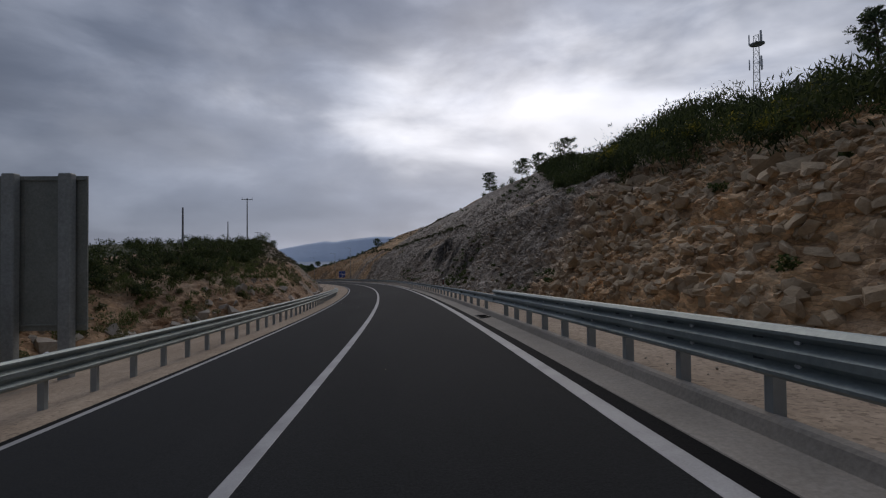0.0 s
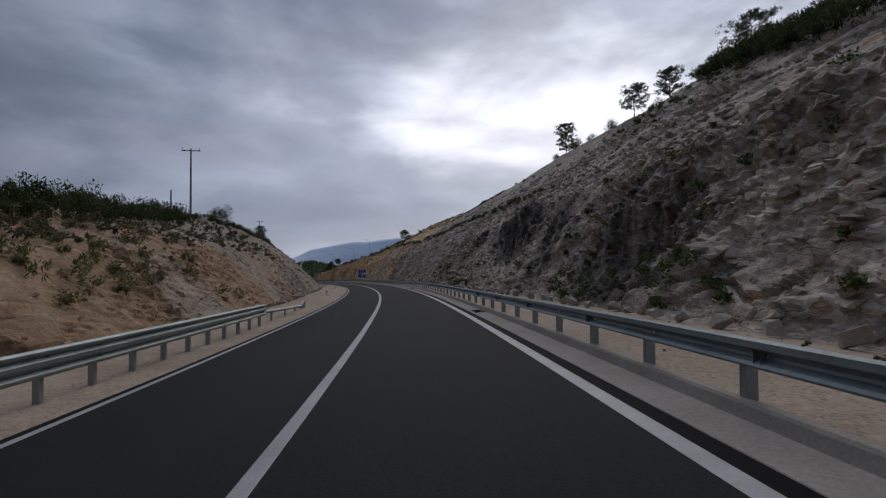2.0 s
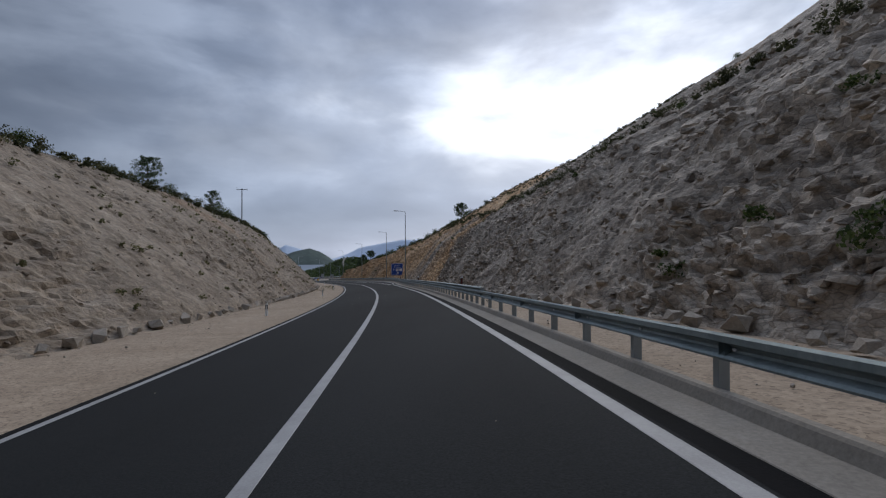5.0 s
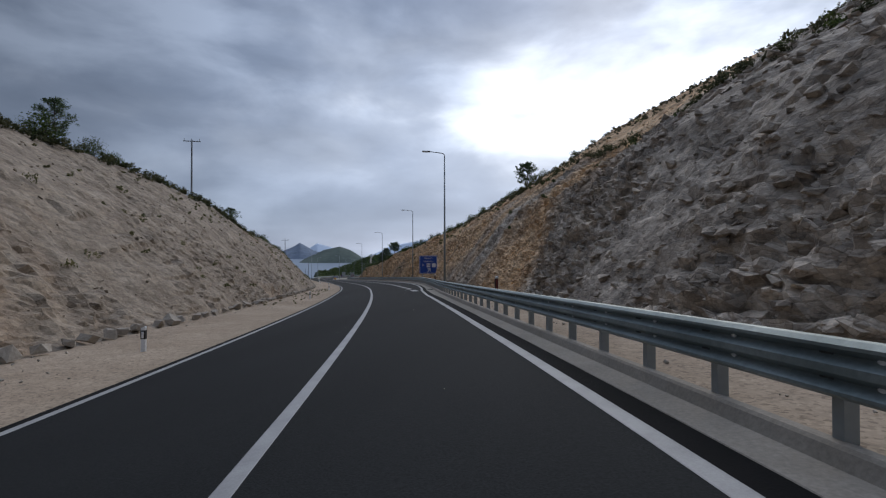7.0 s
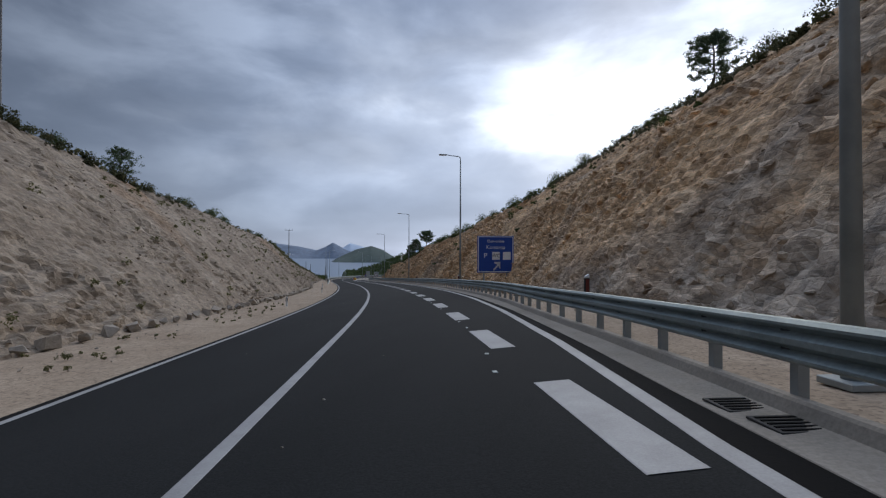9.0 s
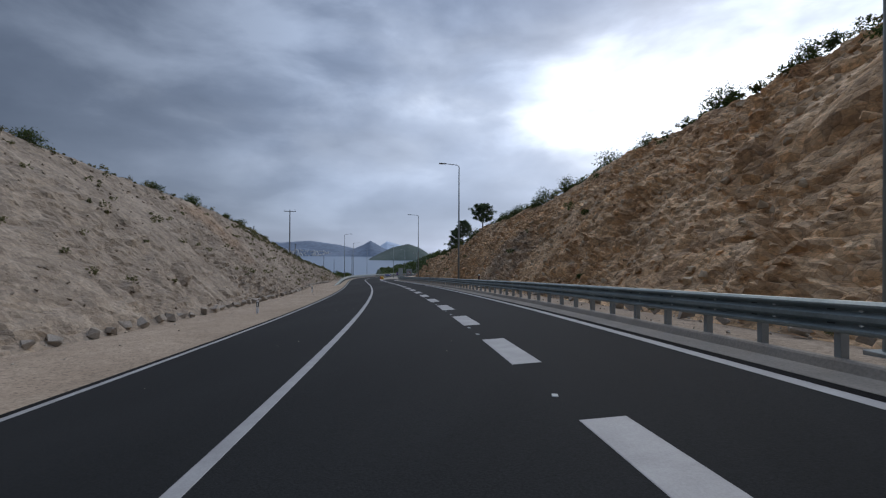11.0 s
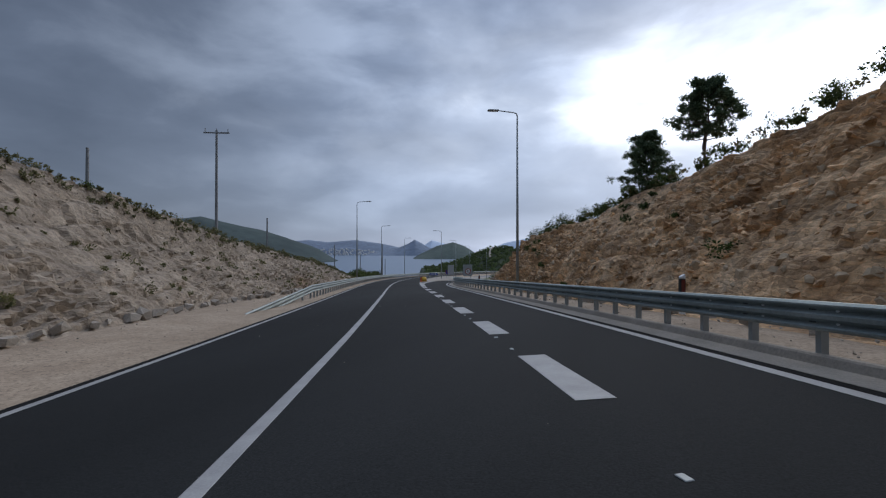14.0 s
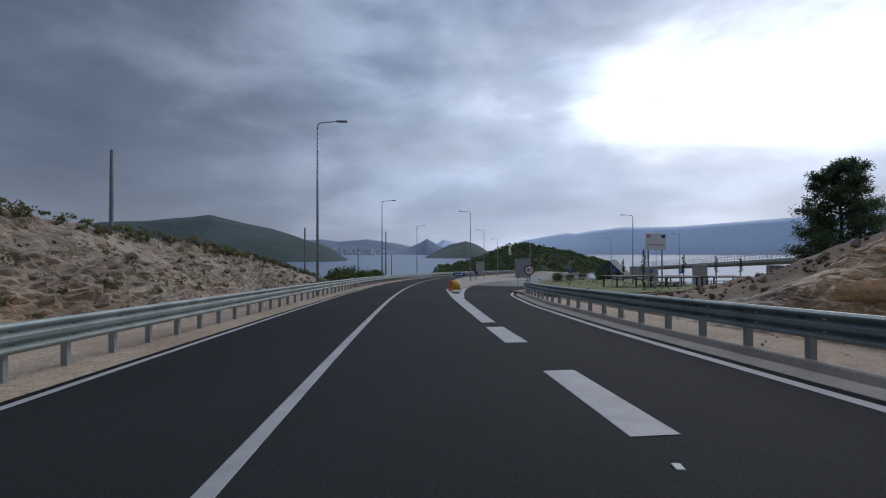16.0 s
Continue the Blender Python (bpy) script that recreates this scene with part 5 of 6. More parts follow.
for _ in range(330):
    s = -30 + 125 * rng.random()
    lo = float(np.interp(s, [-30, 30, 60, 95], [-0.3, 0.35, 0.6, 0.85]))
    t = lo + (1 - lo) * rng.random()
    if t < 0.9:
        veg.append(on_face(-1, s, max(t, 0.05), 0.3))
    else:
        veg.append(place(s, -at(s, DIST_L) - 9 * rng.random(), at(s, CREST_L) - 0.1))
scrub("maquis_left", veg, "dense dark green maquis on the low bank", MAQUIS, (1.2, 2.6), 36, 0.13, 7, 0.25, 1.0)
TURF = leaf_material("green_bank_grass", (0.05, 0.075, 0.02), (0.10, 0.13, 0.04), (0.17, 0.18, 0.07))
veg = [on_face(-1, s, 0.12 + 0.75 * rng.random()) for s in 8 + 52 * rng.random(300)]
scrub("green_grass", veg, "rough green grass and weeds on the low bank", TURF, (0.5, 1.3), 20, 0.11, 5, 0.16, 2.0)
HERB = leaf_material("bank_herbs", (0.09, 0.10, 0.05), (0.175, 0.17, 0.085), (0.25, 0.225, 0.125))
veg = [on_face(-1, s, 0.75 * rng.random() ** 0.8) for s in 4 + 68 * rng.random(220)]
scrub("bank_grass", veg, "dry grass and herbs on the low bank", HERB, (0.4, 1.2), 20, 0.07, 6)
veg = []
for _ in range(260):
    side = 1 if rng.random() < 0.5 else -1
    s = 5 + (310 if side > 0 else 345) * rng.random()
    if side > 0:
        veg.append(on_face(side, s, 0.06 + 0.94 * rng.random() ** 0.8))
veg += [on_face(1, s, 0.30 * rng.random() ** 1.5, 0.15) for s in 54 + 14 * rng.random(34)] + [on_face(1, s, 0.08 * rng.random(), 0.1) for s in 25 + 90 * rng.random(36)]
veg += [on_face(1, s, 0.72 + 0.22 * rng.random(), 0.15) for s in 66 + 26 * rng.random(46)]
scrub("face_weeds", veg, "small dark green weeds rooted in the rock", LEAF, (0.4, 1.2), 24, 0.06, 6)
HERB_DARK = leaf_material("ledge_herbs", (0.035, 0.042, 0.02), (0.075, 0.08, 0.04), (0.12, 0.12, 0.065))
SOIL_HERB = leaf_material("dusty_herbs", (0.055, 0.055, 0.034), (0.10, 0.096, 0.06), (0.15, 0.14, 0.085))
veg = [on_face(1, s, 1 - 0.22 * rng.random() ** 1.5 * min(1, (s - 140) / 30)) for s in 145 + 85 * rng.random(850)]
scrub("upper_scrub", veg, "low dusty scrub on the rounded top of the cutting", SOIL_HERB, (0.25, 0.55), 11, 0.06, 4)
veg = []
for s in 92 + 108 * rng.random(210):
    f, b, c = face_right(s)
    veg.append(on_face(1, s, min(0.97, (15.4 + 0.4 * rng.normal()) / (math.hypot(b[0] - f[0], b[1] - f[1]) + math.hypot(c[0] - b[0], c[1] - b[1])))))
veg += [on_face(-1, s, 0.93 + 0.07 * rng.random()) for s in 80 + 150 * rng.random(330)]
scrub("ledge_scrub", veg, "dull green scrub along the ledges and crests", HERB_DARK, (0.5, 1.3), 14, 0.08, 6)
veg = [on_face(-1, s, 0.40 + 0.58 * rng.random()) for s in 28 + 80 * rng.random(420)]
scrub("bank_scrub", veg, "low dusty scrub on the upper bank", SOIL_HERB, (0.4, 1.1), 14, 0.07, 5)
veg = [crest_l(s, 0.3 * rng.random()) for s in np.arange(95, 355, 0.9)] + [crest_r(s, 0.3 * rng.random()) for s in np.arange(205, 318, 0.9)]
scrub("crest_scrub", [crest_r(s, 0.5 * rng.random()) - Vector((0, 0, 0.15)) for s in 205 + 112 * rng.random(230)], "low dark green scrub fringing the crest", LEAF, (0.5, 1.3), 26, 0.06, 6)
scrub("crest_grass", veg, "dry grass and herbs along the crests", DRY, (0.35, 0.8), 14, 0.06, 4)
veg = []
for _ in range(520):
    s = 60 + 298 * rng.random() ** 0.7
    veg.append(on_face(-1, s, 1 - 0.95 * rng.random() ** (1.6 if s < 285 else 0.8)))
for _ in range(420):
    s = 270 + 85 * rng.random()
    veg.append(on_face(-1, s, 0.86 + 0.14 * rng.random()))
scrub("bank_weeds", veg, "grey green herbs and grass on the bank", HERB, (0.25, 0.75), 9, 0.062, 5)
veg = [place(s, -7.2 - 2.4 * rng.random(), verge_l(s)) for s in 172 + 45 * rng.random(60)] + [road(s, 5.6 + 1.5 * rng.random() + at(s, WIDE), 0.1) for s in 250 * rng.random(50)]
scrub("verge_weeds", veg, "small dry weeds growing in the gravel", HERB, (0.12, 0.3), 14, 0.03, 4)

# ---- stones: a row along the foot of each cutting, boulders, rubble ----
rocks = [rock_mesh("stone", STONE, 20 + i, 0.75, 0.4) for i in range(5)]
tans = [rock_mesh("rock", STONE_TAN, 40 + i, 0.7) for i in range(6)]
chips = [rock_mesh("chip", ROCK, 60 + i, 0.32 + 0.06 * i, 0.45, 12) for i in range(7)]
pale_chips = [rock_mesh("chip", ROCK_L, 90 + i, 0.5, 0.55, 11) for i in range(6)]
row_l = tagged(new("stone_row"), "row of squared limestone blocks at the foot of the bank", "stones", kind="structure")
row_r = tagged(new("stone_row"), "row of squared limestone blocks at the foot of the cutting", "stones", kind="structure")


def drop_rock(name, mesh, parent, p, size, spread=0.5):
    o = new(name, mesh)
    o.parent = parent
    o.matrix_basis = Matrix.LocRotScale(p, Euler((rng.normal() * spread, rng.normal() * spread, rng.random() * 6.28)),
                                        (size * (0.8 + 0.5 * rng.random()), size * (0.8 + 0.4 * rng.random()), size * (0.75 + 0.4 * rng.random())))
    return o


s = 66.0
while s < 318:
    f = face_left(s)[0]
    size = 0.32 + 0.3 * rng.random()
    drop_rock("stone", rocks[int(rng.random() * 5)], row_l, place(s, f[0] + 0.05 + 0.25 * rng.random(), f[1] + 0.15 * size), size, 0.25)
    s += 0.9 + 0.9 * rng.random()
s = 30.0
while s < 300:
    f = face_right(s)[0]
    size = 0.28 + 0.3 * rng.random()
    drop_rock("stone", rocks[int(rng.random() * 5)], row_r, place(s, f[0] - 0.45 - 0.35 * rng.random(), f[1] + 0.2 * size), size, 0.25)
    s += 1.0 + 1.1 * rng.random()
for _ in range(60):
    s = 14 + 34 * rng.random()
    drop_rock("stone", rocks[int(rng.random() * 5)], row_l, on_face(-1, s, 0.02 + 0.26 * rng.random()) + Vector((0, 0, 0.05)), 0.25 + 0.75 * rng.random() ** 2, 0.4)
for _ in range(170):
    s = 2 + 24 * rng.random()
    t = 0.55 * rng.random() ** 0.9
    p = on_face(1, s, t)
    drop_rock("rock", tans[int(rng.random() * 6)], cut_right, p + Vector((-0.3, 0, 0.15)), 0.3 + 0.7 * rng.random() ** 3)


def rubble(name, side, s0, s1, count, lo, hi, meshes, label, top=1.0, lie=0.5, power=1.7, patchy=False):
    """Stones bedded in the face; lie is how far they turn out of the bedding."""
    vs, fs, n = [], [], 0
    data = [(np.array([list(q.co) for q in me.vertices]), [list(pl.vertices) for pl in me.polygons]) for me in meshes]
    while len(vs) < count:
        s = s0 + (s1 - s0) * rng.random()
        t = top * rng.random() ** (1.25 if patchy else 1.0)
        if patchy:                             # thicker where the face is broken up
            w = 0.72 + 1.3 * float(smooth_noise(np.array(s), np.array(t * 24.0), 7.0, 12 + side)) + 0.7 * float(smooth_noise(np.array(s), np.array(t * 24.0), 2.5, 14 + side))
            if rng.random() > w:
                continue
        p = on_face(side, s, t)
        v, f = data[int(rng.random() * len(data))]
        yaw = heading(s) + 1.57 + 0.5 * rng.normal() if patchy else rng.random() * 6.28
        m = np.array(Euler((rng.normal() * lie, rng.normal() * lie, yaw)).to_matrix())
        k = lo + (hi - lo) * rng.random() ** power
        vs.append((v * k * (0.75 + 0.5 * rng.random(3))) @ m.T + np.array(p))
        fs += [[i + n for i in q] for q in f]
        n += len(v)
    me = bpy.data.meshes.new(name)
    me.from_pydata(np.concatenate(vs).tolist(), [], fs)
    me.materials.append(meshes[0].materials[0])
    return tagged(new(name, me), label, "rubble", kind="stuff")


rubble("rubble_right", 1, 18, 170, 11500, 0.13, 0.62, chips, "angular limestone slabs standing out of the cutting", 0.72, 0.28, 2.0, True)
rubble("rubble_right", 1, 170, 312, 3400, 0.12, 0.46, chips, "angular limestone slabs standing out of the cutting", 0.80, 0.38, 2.0, True)
rubble("rubble_tan", 1, -10, 27, 3400, 0.15, 0.62, tans, "loose tan limestone rubble on the cutting", 0.75)
rubble("rubble_tan_end", 1, 225, 311, 1400, 0.13, 0.42, tans, "loose tan limestone rubble on the cutting", 0.95)
rubble("rubble_left", -1, 5, 352, 5200, 0.07, 0.26, pale_chips, "loose pale limestone rubble on the bank", 0.97)

pebbles = [rock_mesh("pebble", STONE, 110 + i, 0.7) for i in range(4)]


def strew(name, count, spot, lo, hi, label):
    vs, fs, n = [], [], 0
    data = [(np.array([list(q.co) for q in me.vertices]), [list(pl.vertices) for pl in me.polygons]) for me in pebbles]
    for _ in range(count):
        v, f = data[int(rng.random() * len(data))]
        m = np.array(Euler((rng.normal() * 0.4, rng.normal() * 0.4, rng.random() * 6.28)).to_matrix())
        vs.append((v * (lo + (hi - lo) * rng.random() ** 3)) @ m.T + np.array(spot()))
        fs += [[i + n for i in q] for q in f]
        n += len(v)
    me = bpy.data.meshes.new(name)
    me.from_pydata(np.concatenate(vs).tolist(), [], fs)
    me.materials.append(STONE)
    tagged(new(name, me), label, "gravel", kind="stuff")


def spot_right():
    s = 325 * rng.random()
    d0 = at(s, OFF) + 4.8 + at(s, WIDE)
    return place(s, d0 + (at(s, FOOT_R) - d0) * rng.random(), verge_r(s) + 0.0)


def spot_left():
    s = 60 + 250 * rng.random()
    d0 = at(s, OFF) - 4.8
    return place(s, d0 - (at(s, FOOT_L) + d0) * rng.random() ** 0.5, verge_l(s) - 0.01)


strew("verge_pebbles_right", 2100, spot_right, 0.02, 0.085, "loose pebbles on the gravel verge behind the kerb")
strew("verge_pebbles_left", 1500, spot_left, 0.02, 0.10, "loose pebbles on the gravel verge under the bank")

strew("road_grit", 130, lambda: road(300 * rng.random() + 8, 7.0 * rng.random() - 3.5, 0.004), 0.015, 0.045, "tiny pale stones scattered on the asphalt")

# ---- gutter grates ----
for s in (16.0, 57.9, 96.5, 180.3, 262.0):
    for k in (0.0, 0.65):
        g = empty("gutter_grate", stand(road(s + k, 4.24 + at(s, KERB), 0.012), s), "dark cast iron gutter grate", "drain grate", "gutter grates")
        bm = bmesh.new()
        box(bm, -0.24, -0.22, -0.02, 0.24, 0.22, 0.004, 0.004)
        part("plate", bm, BLACK, g)
        for j in range(5):
            bm = bmesh.new()
            box(bm, -0.2, -0.18 + 0.08 * j, 0.004, 0.2, -0.15 + 0.08 * j, 0.012)
            part("bar", bm, ASPHALT_EDGE, g)
# road studs beside the broken line
stud = None
for k in range(44):
    s = DASH0 + 6 * (k // 2) + (3.9, 5.42)[k % 2] + 0.12 * math.sin(k * 2.3)
    if k % 9 == 4:
        continue
    m = stand(road(s, 0.63 + min(3.0, at(s, WIDE) + 1.45), 0.0), s, 14 * math.sin(k * 5.1))
    if stud is None:
        stud = empty("road_stud", m, "small flat metal road stud on the asphalt", "road stud", "road studs")
        bm = bmesh.new()
        box(bm, -0.04, -0.06, 0.0, 0.04, 0.06, 0.012, 0.006)
        part("body", bm, ZINC_POST, stud)
    else:
        copy_thing(stud, m)

# ---- rest area ----
rows = []
for s in steps(338, 402, 2):
    d0, d1 = at(s, RAMP_R) - 1.47 + 2.0, 24 + 0.22 * (s - 338)
    rows.append([place(s, d, max(verge_r(s), 0.1) + 0.08 + 0.03 * math.sin(s * 0.7 + d)) for d in np.linspace(d0, d1, 10)])
tagged(loft("lawn", rows, GRASS), "thin dry lawn beside the rest area drive", "lawn", kind="structure")
scrub("lawn_tufts", [place(s, 11.5 + 11 * rng.random() + 0.12 * (s - 340), 0.16) for s in 340 + 58 * rng.random(130)], "short grass tufts in the lawn", TURF, (0.15, 0.3), 14, 0.035, 3)
for s, d, k in ((372, 17.5, 0.9), (378, 20.5, 1.0), (383, 19.5, 0.8), (390, 25, 1.1), (394, 29, 1.0), (386, 27, 0.8), (398, 22, 1.0)):
    copy_thing(base_shrub, Matrix.Translation(place(s, d, 0.0)) @ Matrix.Scale(k * 0.55, 4))


def mound():
    ss_, dd = steps(306, 352, 0.8), steps(11, 44, 0.8)
    rows = []
    for s in ss_:
        row = []
        for d in dd:
            h = 4.3 * math.exp(-((s - 316) / 12.5) ** 2) * min(1, max(0, (d - 10.5) / 6)) * (1 if d < 22 else math.exp(-((d - 22) / 12) ** 2))
            p = place(s, d, 0)
            h += (0.35 * noise.noise(p * 0.35) + 0.22 * noise.noise(p * 1.1)) * min(1, h + 0.25) + 0.04
            row.append(place(s, d, h - 0.02 * (d - 11)))
        rows.append(row)
    return rows


tagged(loft("earth_bank", mound(), EARTH), "brown earth and rubble bank at the end of the cutting", "earth bank", kind="structure")
STONE_BROWN = two_scale("earthy_bank_stones", (0.17, 0.115, 0.072), (0.33, 0.24, 0.16), 0.5, 7, 0.95, bumps=0.8, bump_size=0.05)
bank = [rock_mesh("bank_rock", STONE_BROWN, 70 + i, 0.7) for i in range(4)]
bank_row = tagged(new("bank_rocks"), "scattered brown rocks on the earth bank", "stones", kind="structure")
for _ in range(150):
    s, d = 312 + 38 * rng.random(), 12 + 14 * rng.random()
    h = 4.3 * math.exp(-((s - 316) / 12.5) ** 2) * min(1, max(0, (d - 10.5) / 6)) - 0.02 * (d - 11)
    drop_rock("rock", bank[int(rng.random() * 4)], bank_row, place(s, d, h + 0.03), 0.14 + 0.36 * rng.random() ** 2)


data = [(np.array([list(q.co) for q in me.vertices]), [list(pl.vertices) for pl in me.polygons]) for me in bank]
vs, fs = [], []
for _ in range(2600):
    s, d = 308 + 44 * rng.random(), 11.5 + 22 * rng.random()
    h = 4.3 * math.exp(-((s - 316) / 12.5) ** 2) * min(1, max(0, (d - 10.5) / 6)) * (1 if d < 22 else math.exp(-((d - 22) / 12) ** 2)) - 0.02 * (d - 11)
    v, f = data[int(rng.random() * 4)]
    n = len(vs)
    vs += ((v * (0.08 + 0.3 * rng.random() ** 2)) @ np.array(Euler((rng.random(), rng.random(), 6 * rng.random())).to_matrix()).T + np.array(place(s, d, h + 0.05))).tolist()
    fs += [[i + n for i in q] for q in f]
tagged(mesh_object("bank_rubble", vs, fs, EARTH), "loose brown stones and clods on the earth bank", "rubble", kind="stuff")


def post_sign(name, m, label):
    return empty(name, m, label, "road sign")


def disc(bm, r0, r1, z, y0, y1, seg=28):
    """A flat ring or plate that faces -y."""
    out = [bm.verts.new((r1 * math.cos(i * math.tau / seg), y0, z + r1 * math.sin(i * math.tau / seg))) for i in range(seg)]
    if r0:
        inn = [bm.verts.new((r0 * math.cos(i * math.tau / seg), y0, z + r0 * math.sin(i * math.tau / seg))) for i in range(seg)]
        fs = [bm.faces.new((out[i], out[(i + 1) % seg], inn[(i + 1) % seg], inn[i])) for i in range(seg)]
    else:
        fs = [bm.faces.new(out)]
    bmesh.ops.solidify(bm, geom=fs, thickness=y1 - y0)


# speed sign with a grey board behind it
sg = post_sign("speed_sign", stand(place(356.0, 10.9, 0.0), 356, 0), "round speed limit sign with a red ring on a steel post")
bm = bmesh.new()
tube(bm, (0, 0.05, -0.3), (0, 0.05, 2.3), 0.03, 0.03, 8)
part("post", bm, ZINC_POST, sg)
bm = bmesh.new()
disc(bm, 0, 0.50, 1.75, -0.012, 0.012)
plate = part("plate", bm, WHITE, sg)
bm = bmesh.new()
disc(bm, 0.40, 0.54, 1.75, -0.018, -0.002)
part("ring", bm, RED, plate)
text_mesh("number", "40", 0.60, BLACK, plate, 0, 1.75, -0.02)
sg = post_sign("grey_board", stand(place(362.5, 11.3, 0.0), 362, 0), "square grey sign board seen from behind on two posts")
bm = bmesh.new()
box(bm, -0.9, -0.02, 0.9, 0.9, 0.02, 3.1, 0.01)
part("board", bm, ALU, sg)
for x in (-0.55, 0.55):
    bm = bmesh.new()
    tube(bm, (x, 0.06, -0.3), (x, 0.06, 3.0), 0.04, 0.04, 8)
    part("post", bm, ZINC_POST, sg)

# crash cushion on the island nose and its marker
sg = empty("crash_cushion", stand(road(347.5, 4.45, 0.12), 347.5), "rounded yellow plastic crash cushion on the island nose", "crash cushion")
sg.scale = (0.62, 0.62, 0.62)
bm = bmesh.new()
bmesh.ops.create_cone(bm, cap_ends=True, segments=24, radius1=0.85, radius2=0.62, depth=1.25, matrix=Matrix.Translation((0, 0, 0.62)))
bmesh.ops.bevel(bm, geom=[e for e in bm.edges if e.calc_face_angle(0) > 0.6], offset=0.12, segments=3, affect="EDGES")
part("body", bm, YELLOW, sg, smooth=True)
bm = bmesh.new()
box(bm, -0.75, 0.3, 0.0, 0.75, 1.6, 0.95, 0.1)
part("back", bm, YELLOW, sg)
sg = empty("marker_beacon", stand(road(344.6, 4.02, 0.12), 344.6), "small orange marker beacon in front of the cushion", "beacon")
bm = bmesh.new()
box(bm, -0.14, -0.03, 0.25, 0.14, 0.03, 0.75, 0.02)
part("blade", bm, ORANGE, sg)
bm = bmesh.new()
bmesh.ops.create_cone(bm, cap_ends=True, segments=16, radius1=0.2, radius2=0.1, depth=0.3, matrix=Matrix.Translation((0, 0, 0.15)))
part("foot", bm, ORANGE, sg)

# arrow sign, round signs and board on the island
sg = post_sign("arrow_sign", stand(place(392, 3.9, 0.0), 392, 0), "blue direction sign with a pointed end on a post")
bm = bmesh.new()
f = bm.faces.new([bm.verts.new(v) for v in ((-1.1, 0, 0.85), (0.75, 0, 0.85), (1.1, 0, 1.12), (0.75, 0, 1.4), (-1.1, 0, 1.4))])
bmesh.ops.solidify(bm, geom=[f], thickness=0.04)
plate = part("panel", bm, BLUE, sg)
bm = bmesh.new()
box(bm, -0.8, -0.016, 1.05, 0.1, -0.006, 1.2), box(bm, 0.3, -0.016, 0.98, 0.6, -0.006, 1.28)
part("bar", bm, WHITE, plate)
for x in (-0.8, 0.6):
    bm = bmesh.new()
    tube(bm, (x, 0.06, -0.4), (x, 0.06, 1.4), 0.03, 0.03, 8)
    part("post", bm, ZINC_POST, sg)
for s, d, z in ((404, 6.6, 1.9), (398, 7.0, 1.35)):
    sg = post_sign("round_sign", stand(place(s, d, 0.0), s, 0), "round blue sign with a red ring on a post")
    bm = bmesh.new()
    disc(bm, 0, 0.30, z, -0.012, 0.012)
    plate = part("plate", bm, BLUE, sg)
    bm = bmesh.new()
    disc(bm, 0.25, 0.34, z, -0.018, -0.002)
    part("ring", bm, RED, plate)
    bm = bmesh.new()
    tube(bm, (0, 0.05, -0.4), (0, 0.05, z + 0.4), 0.03, 0.03, 8)
    part("post", bm, ZINC_POST, sg)
sg = post_sign("grey_board", stand(place(410, 7.6, 0.0), 410, 0), "tall grey sign board seen from behind on two posts")
bm = bmesh.new()
box(bm, -0.9, -0.02, 0.9, 0.9, 0.02, 3.7, 0.01)
part("board", bm, ALU, sg)
for x in (-0.8, 0.8):
    bm = bmesh.new()
    tube(bm, (x, 0.06, -0.5), (x, 0.06, 3.9), 0.045, 0.045, 8)
    part("post", bm, ZINC_POST, sg)

# information board
sg = empty("information_board", stand(place(345.5, 19.2, -0.1), 345.5, 10), "pale information board with small flags on two thin steel posts", "information board")
bm = bmesh.new()
box(bm, -0.93, -0.03, 3.45, 0.93, 0.03, 4.8, 0.02)
plate = part("board", bm, WHITE, sg)
for nm, x0, x1, z0, z1, mt in (("flag_stripe", -0.85, -0.5, 4.6, 4.68, RED), ("flag_stripe", -0.85, -0.5, 4.44, 4.52, BLUE), ("flag", 0.5, 0.85, 4.42, 4.68, BLUE), ("line_of_writing", -0.78, 0.78, 3.86, 3.90, RED), ("line_of_writing", -0.78, 0.72, 3.74, 3.77, ALU)):
    bm = bmesh.new()
    box(bm, x0, -0.04, z0, x1, -0.032, z1)
    part(nm, bm, mt, plate)
for x in (-0.62, 0.62):
    bm = bmesh.new()
    box(bm, x - 0.05, 0.03, -0.4, x + 0.05, 0.13, 4.5, 0.01)
    part("post", bm, ZINC_POST, sg)


# picnic tables, and low roofed slabs on posts that stand in for larger tables
def picnic_table(m, label="brown timber picnic table with two benches"):
    t = empty("picnic_table", m, label, "picnic table", "picnic tables")
    for i in range(5):
        bm = bmesh.new()
        box(bm, -1.2, -0.4 + 0.165 * i, 0.72, 1.2, -0.25 + 0.165 * i, 0.76, 0.005)
        part("plank", bm, TIMBER, t)
    for y in (-0.75, 0.75):
        bm = bmesh.new()
        box(bm, -1.2, y - 0.14, 0.42, 1.2, y + 0.14, 0.46, 0.005)
        part("bench", bm, TIMBER, t)
    for x in (-0.9, 0.9):
        for y0, y1 in ((-0.7, -0.25), (0.7, 0.25)):
            bm = bmesh.new()
            sweep(bm, [(x, y0, 0.0), (x, y1, 0.72)], [0.05, 0.05], 4)
            part("leg", bm, TIMBER, t)
    return t


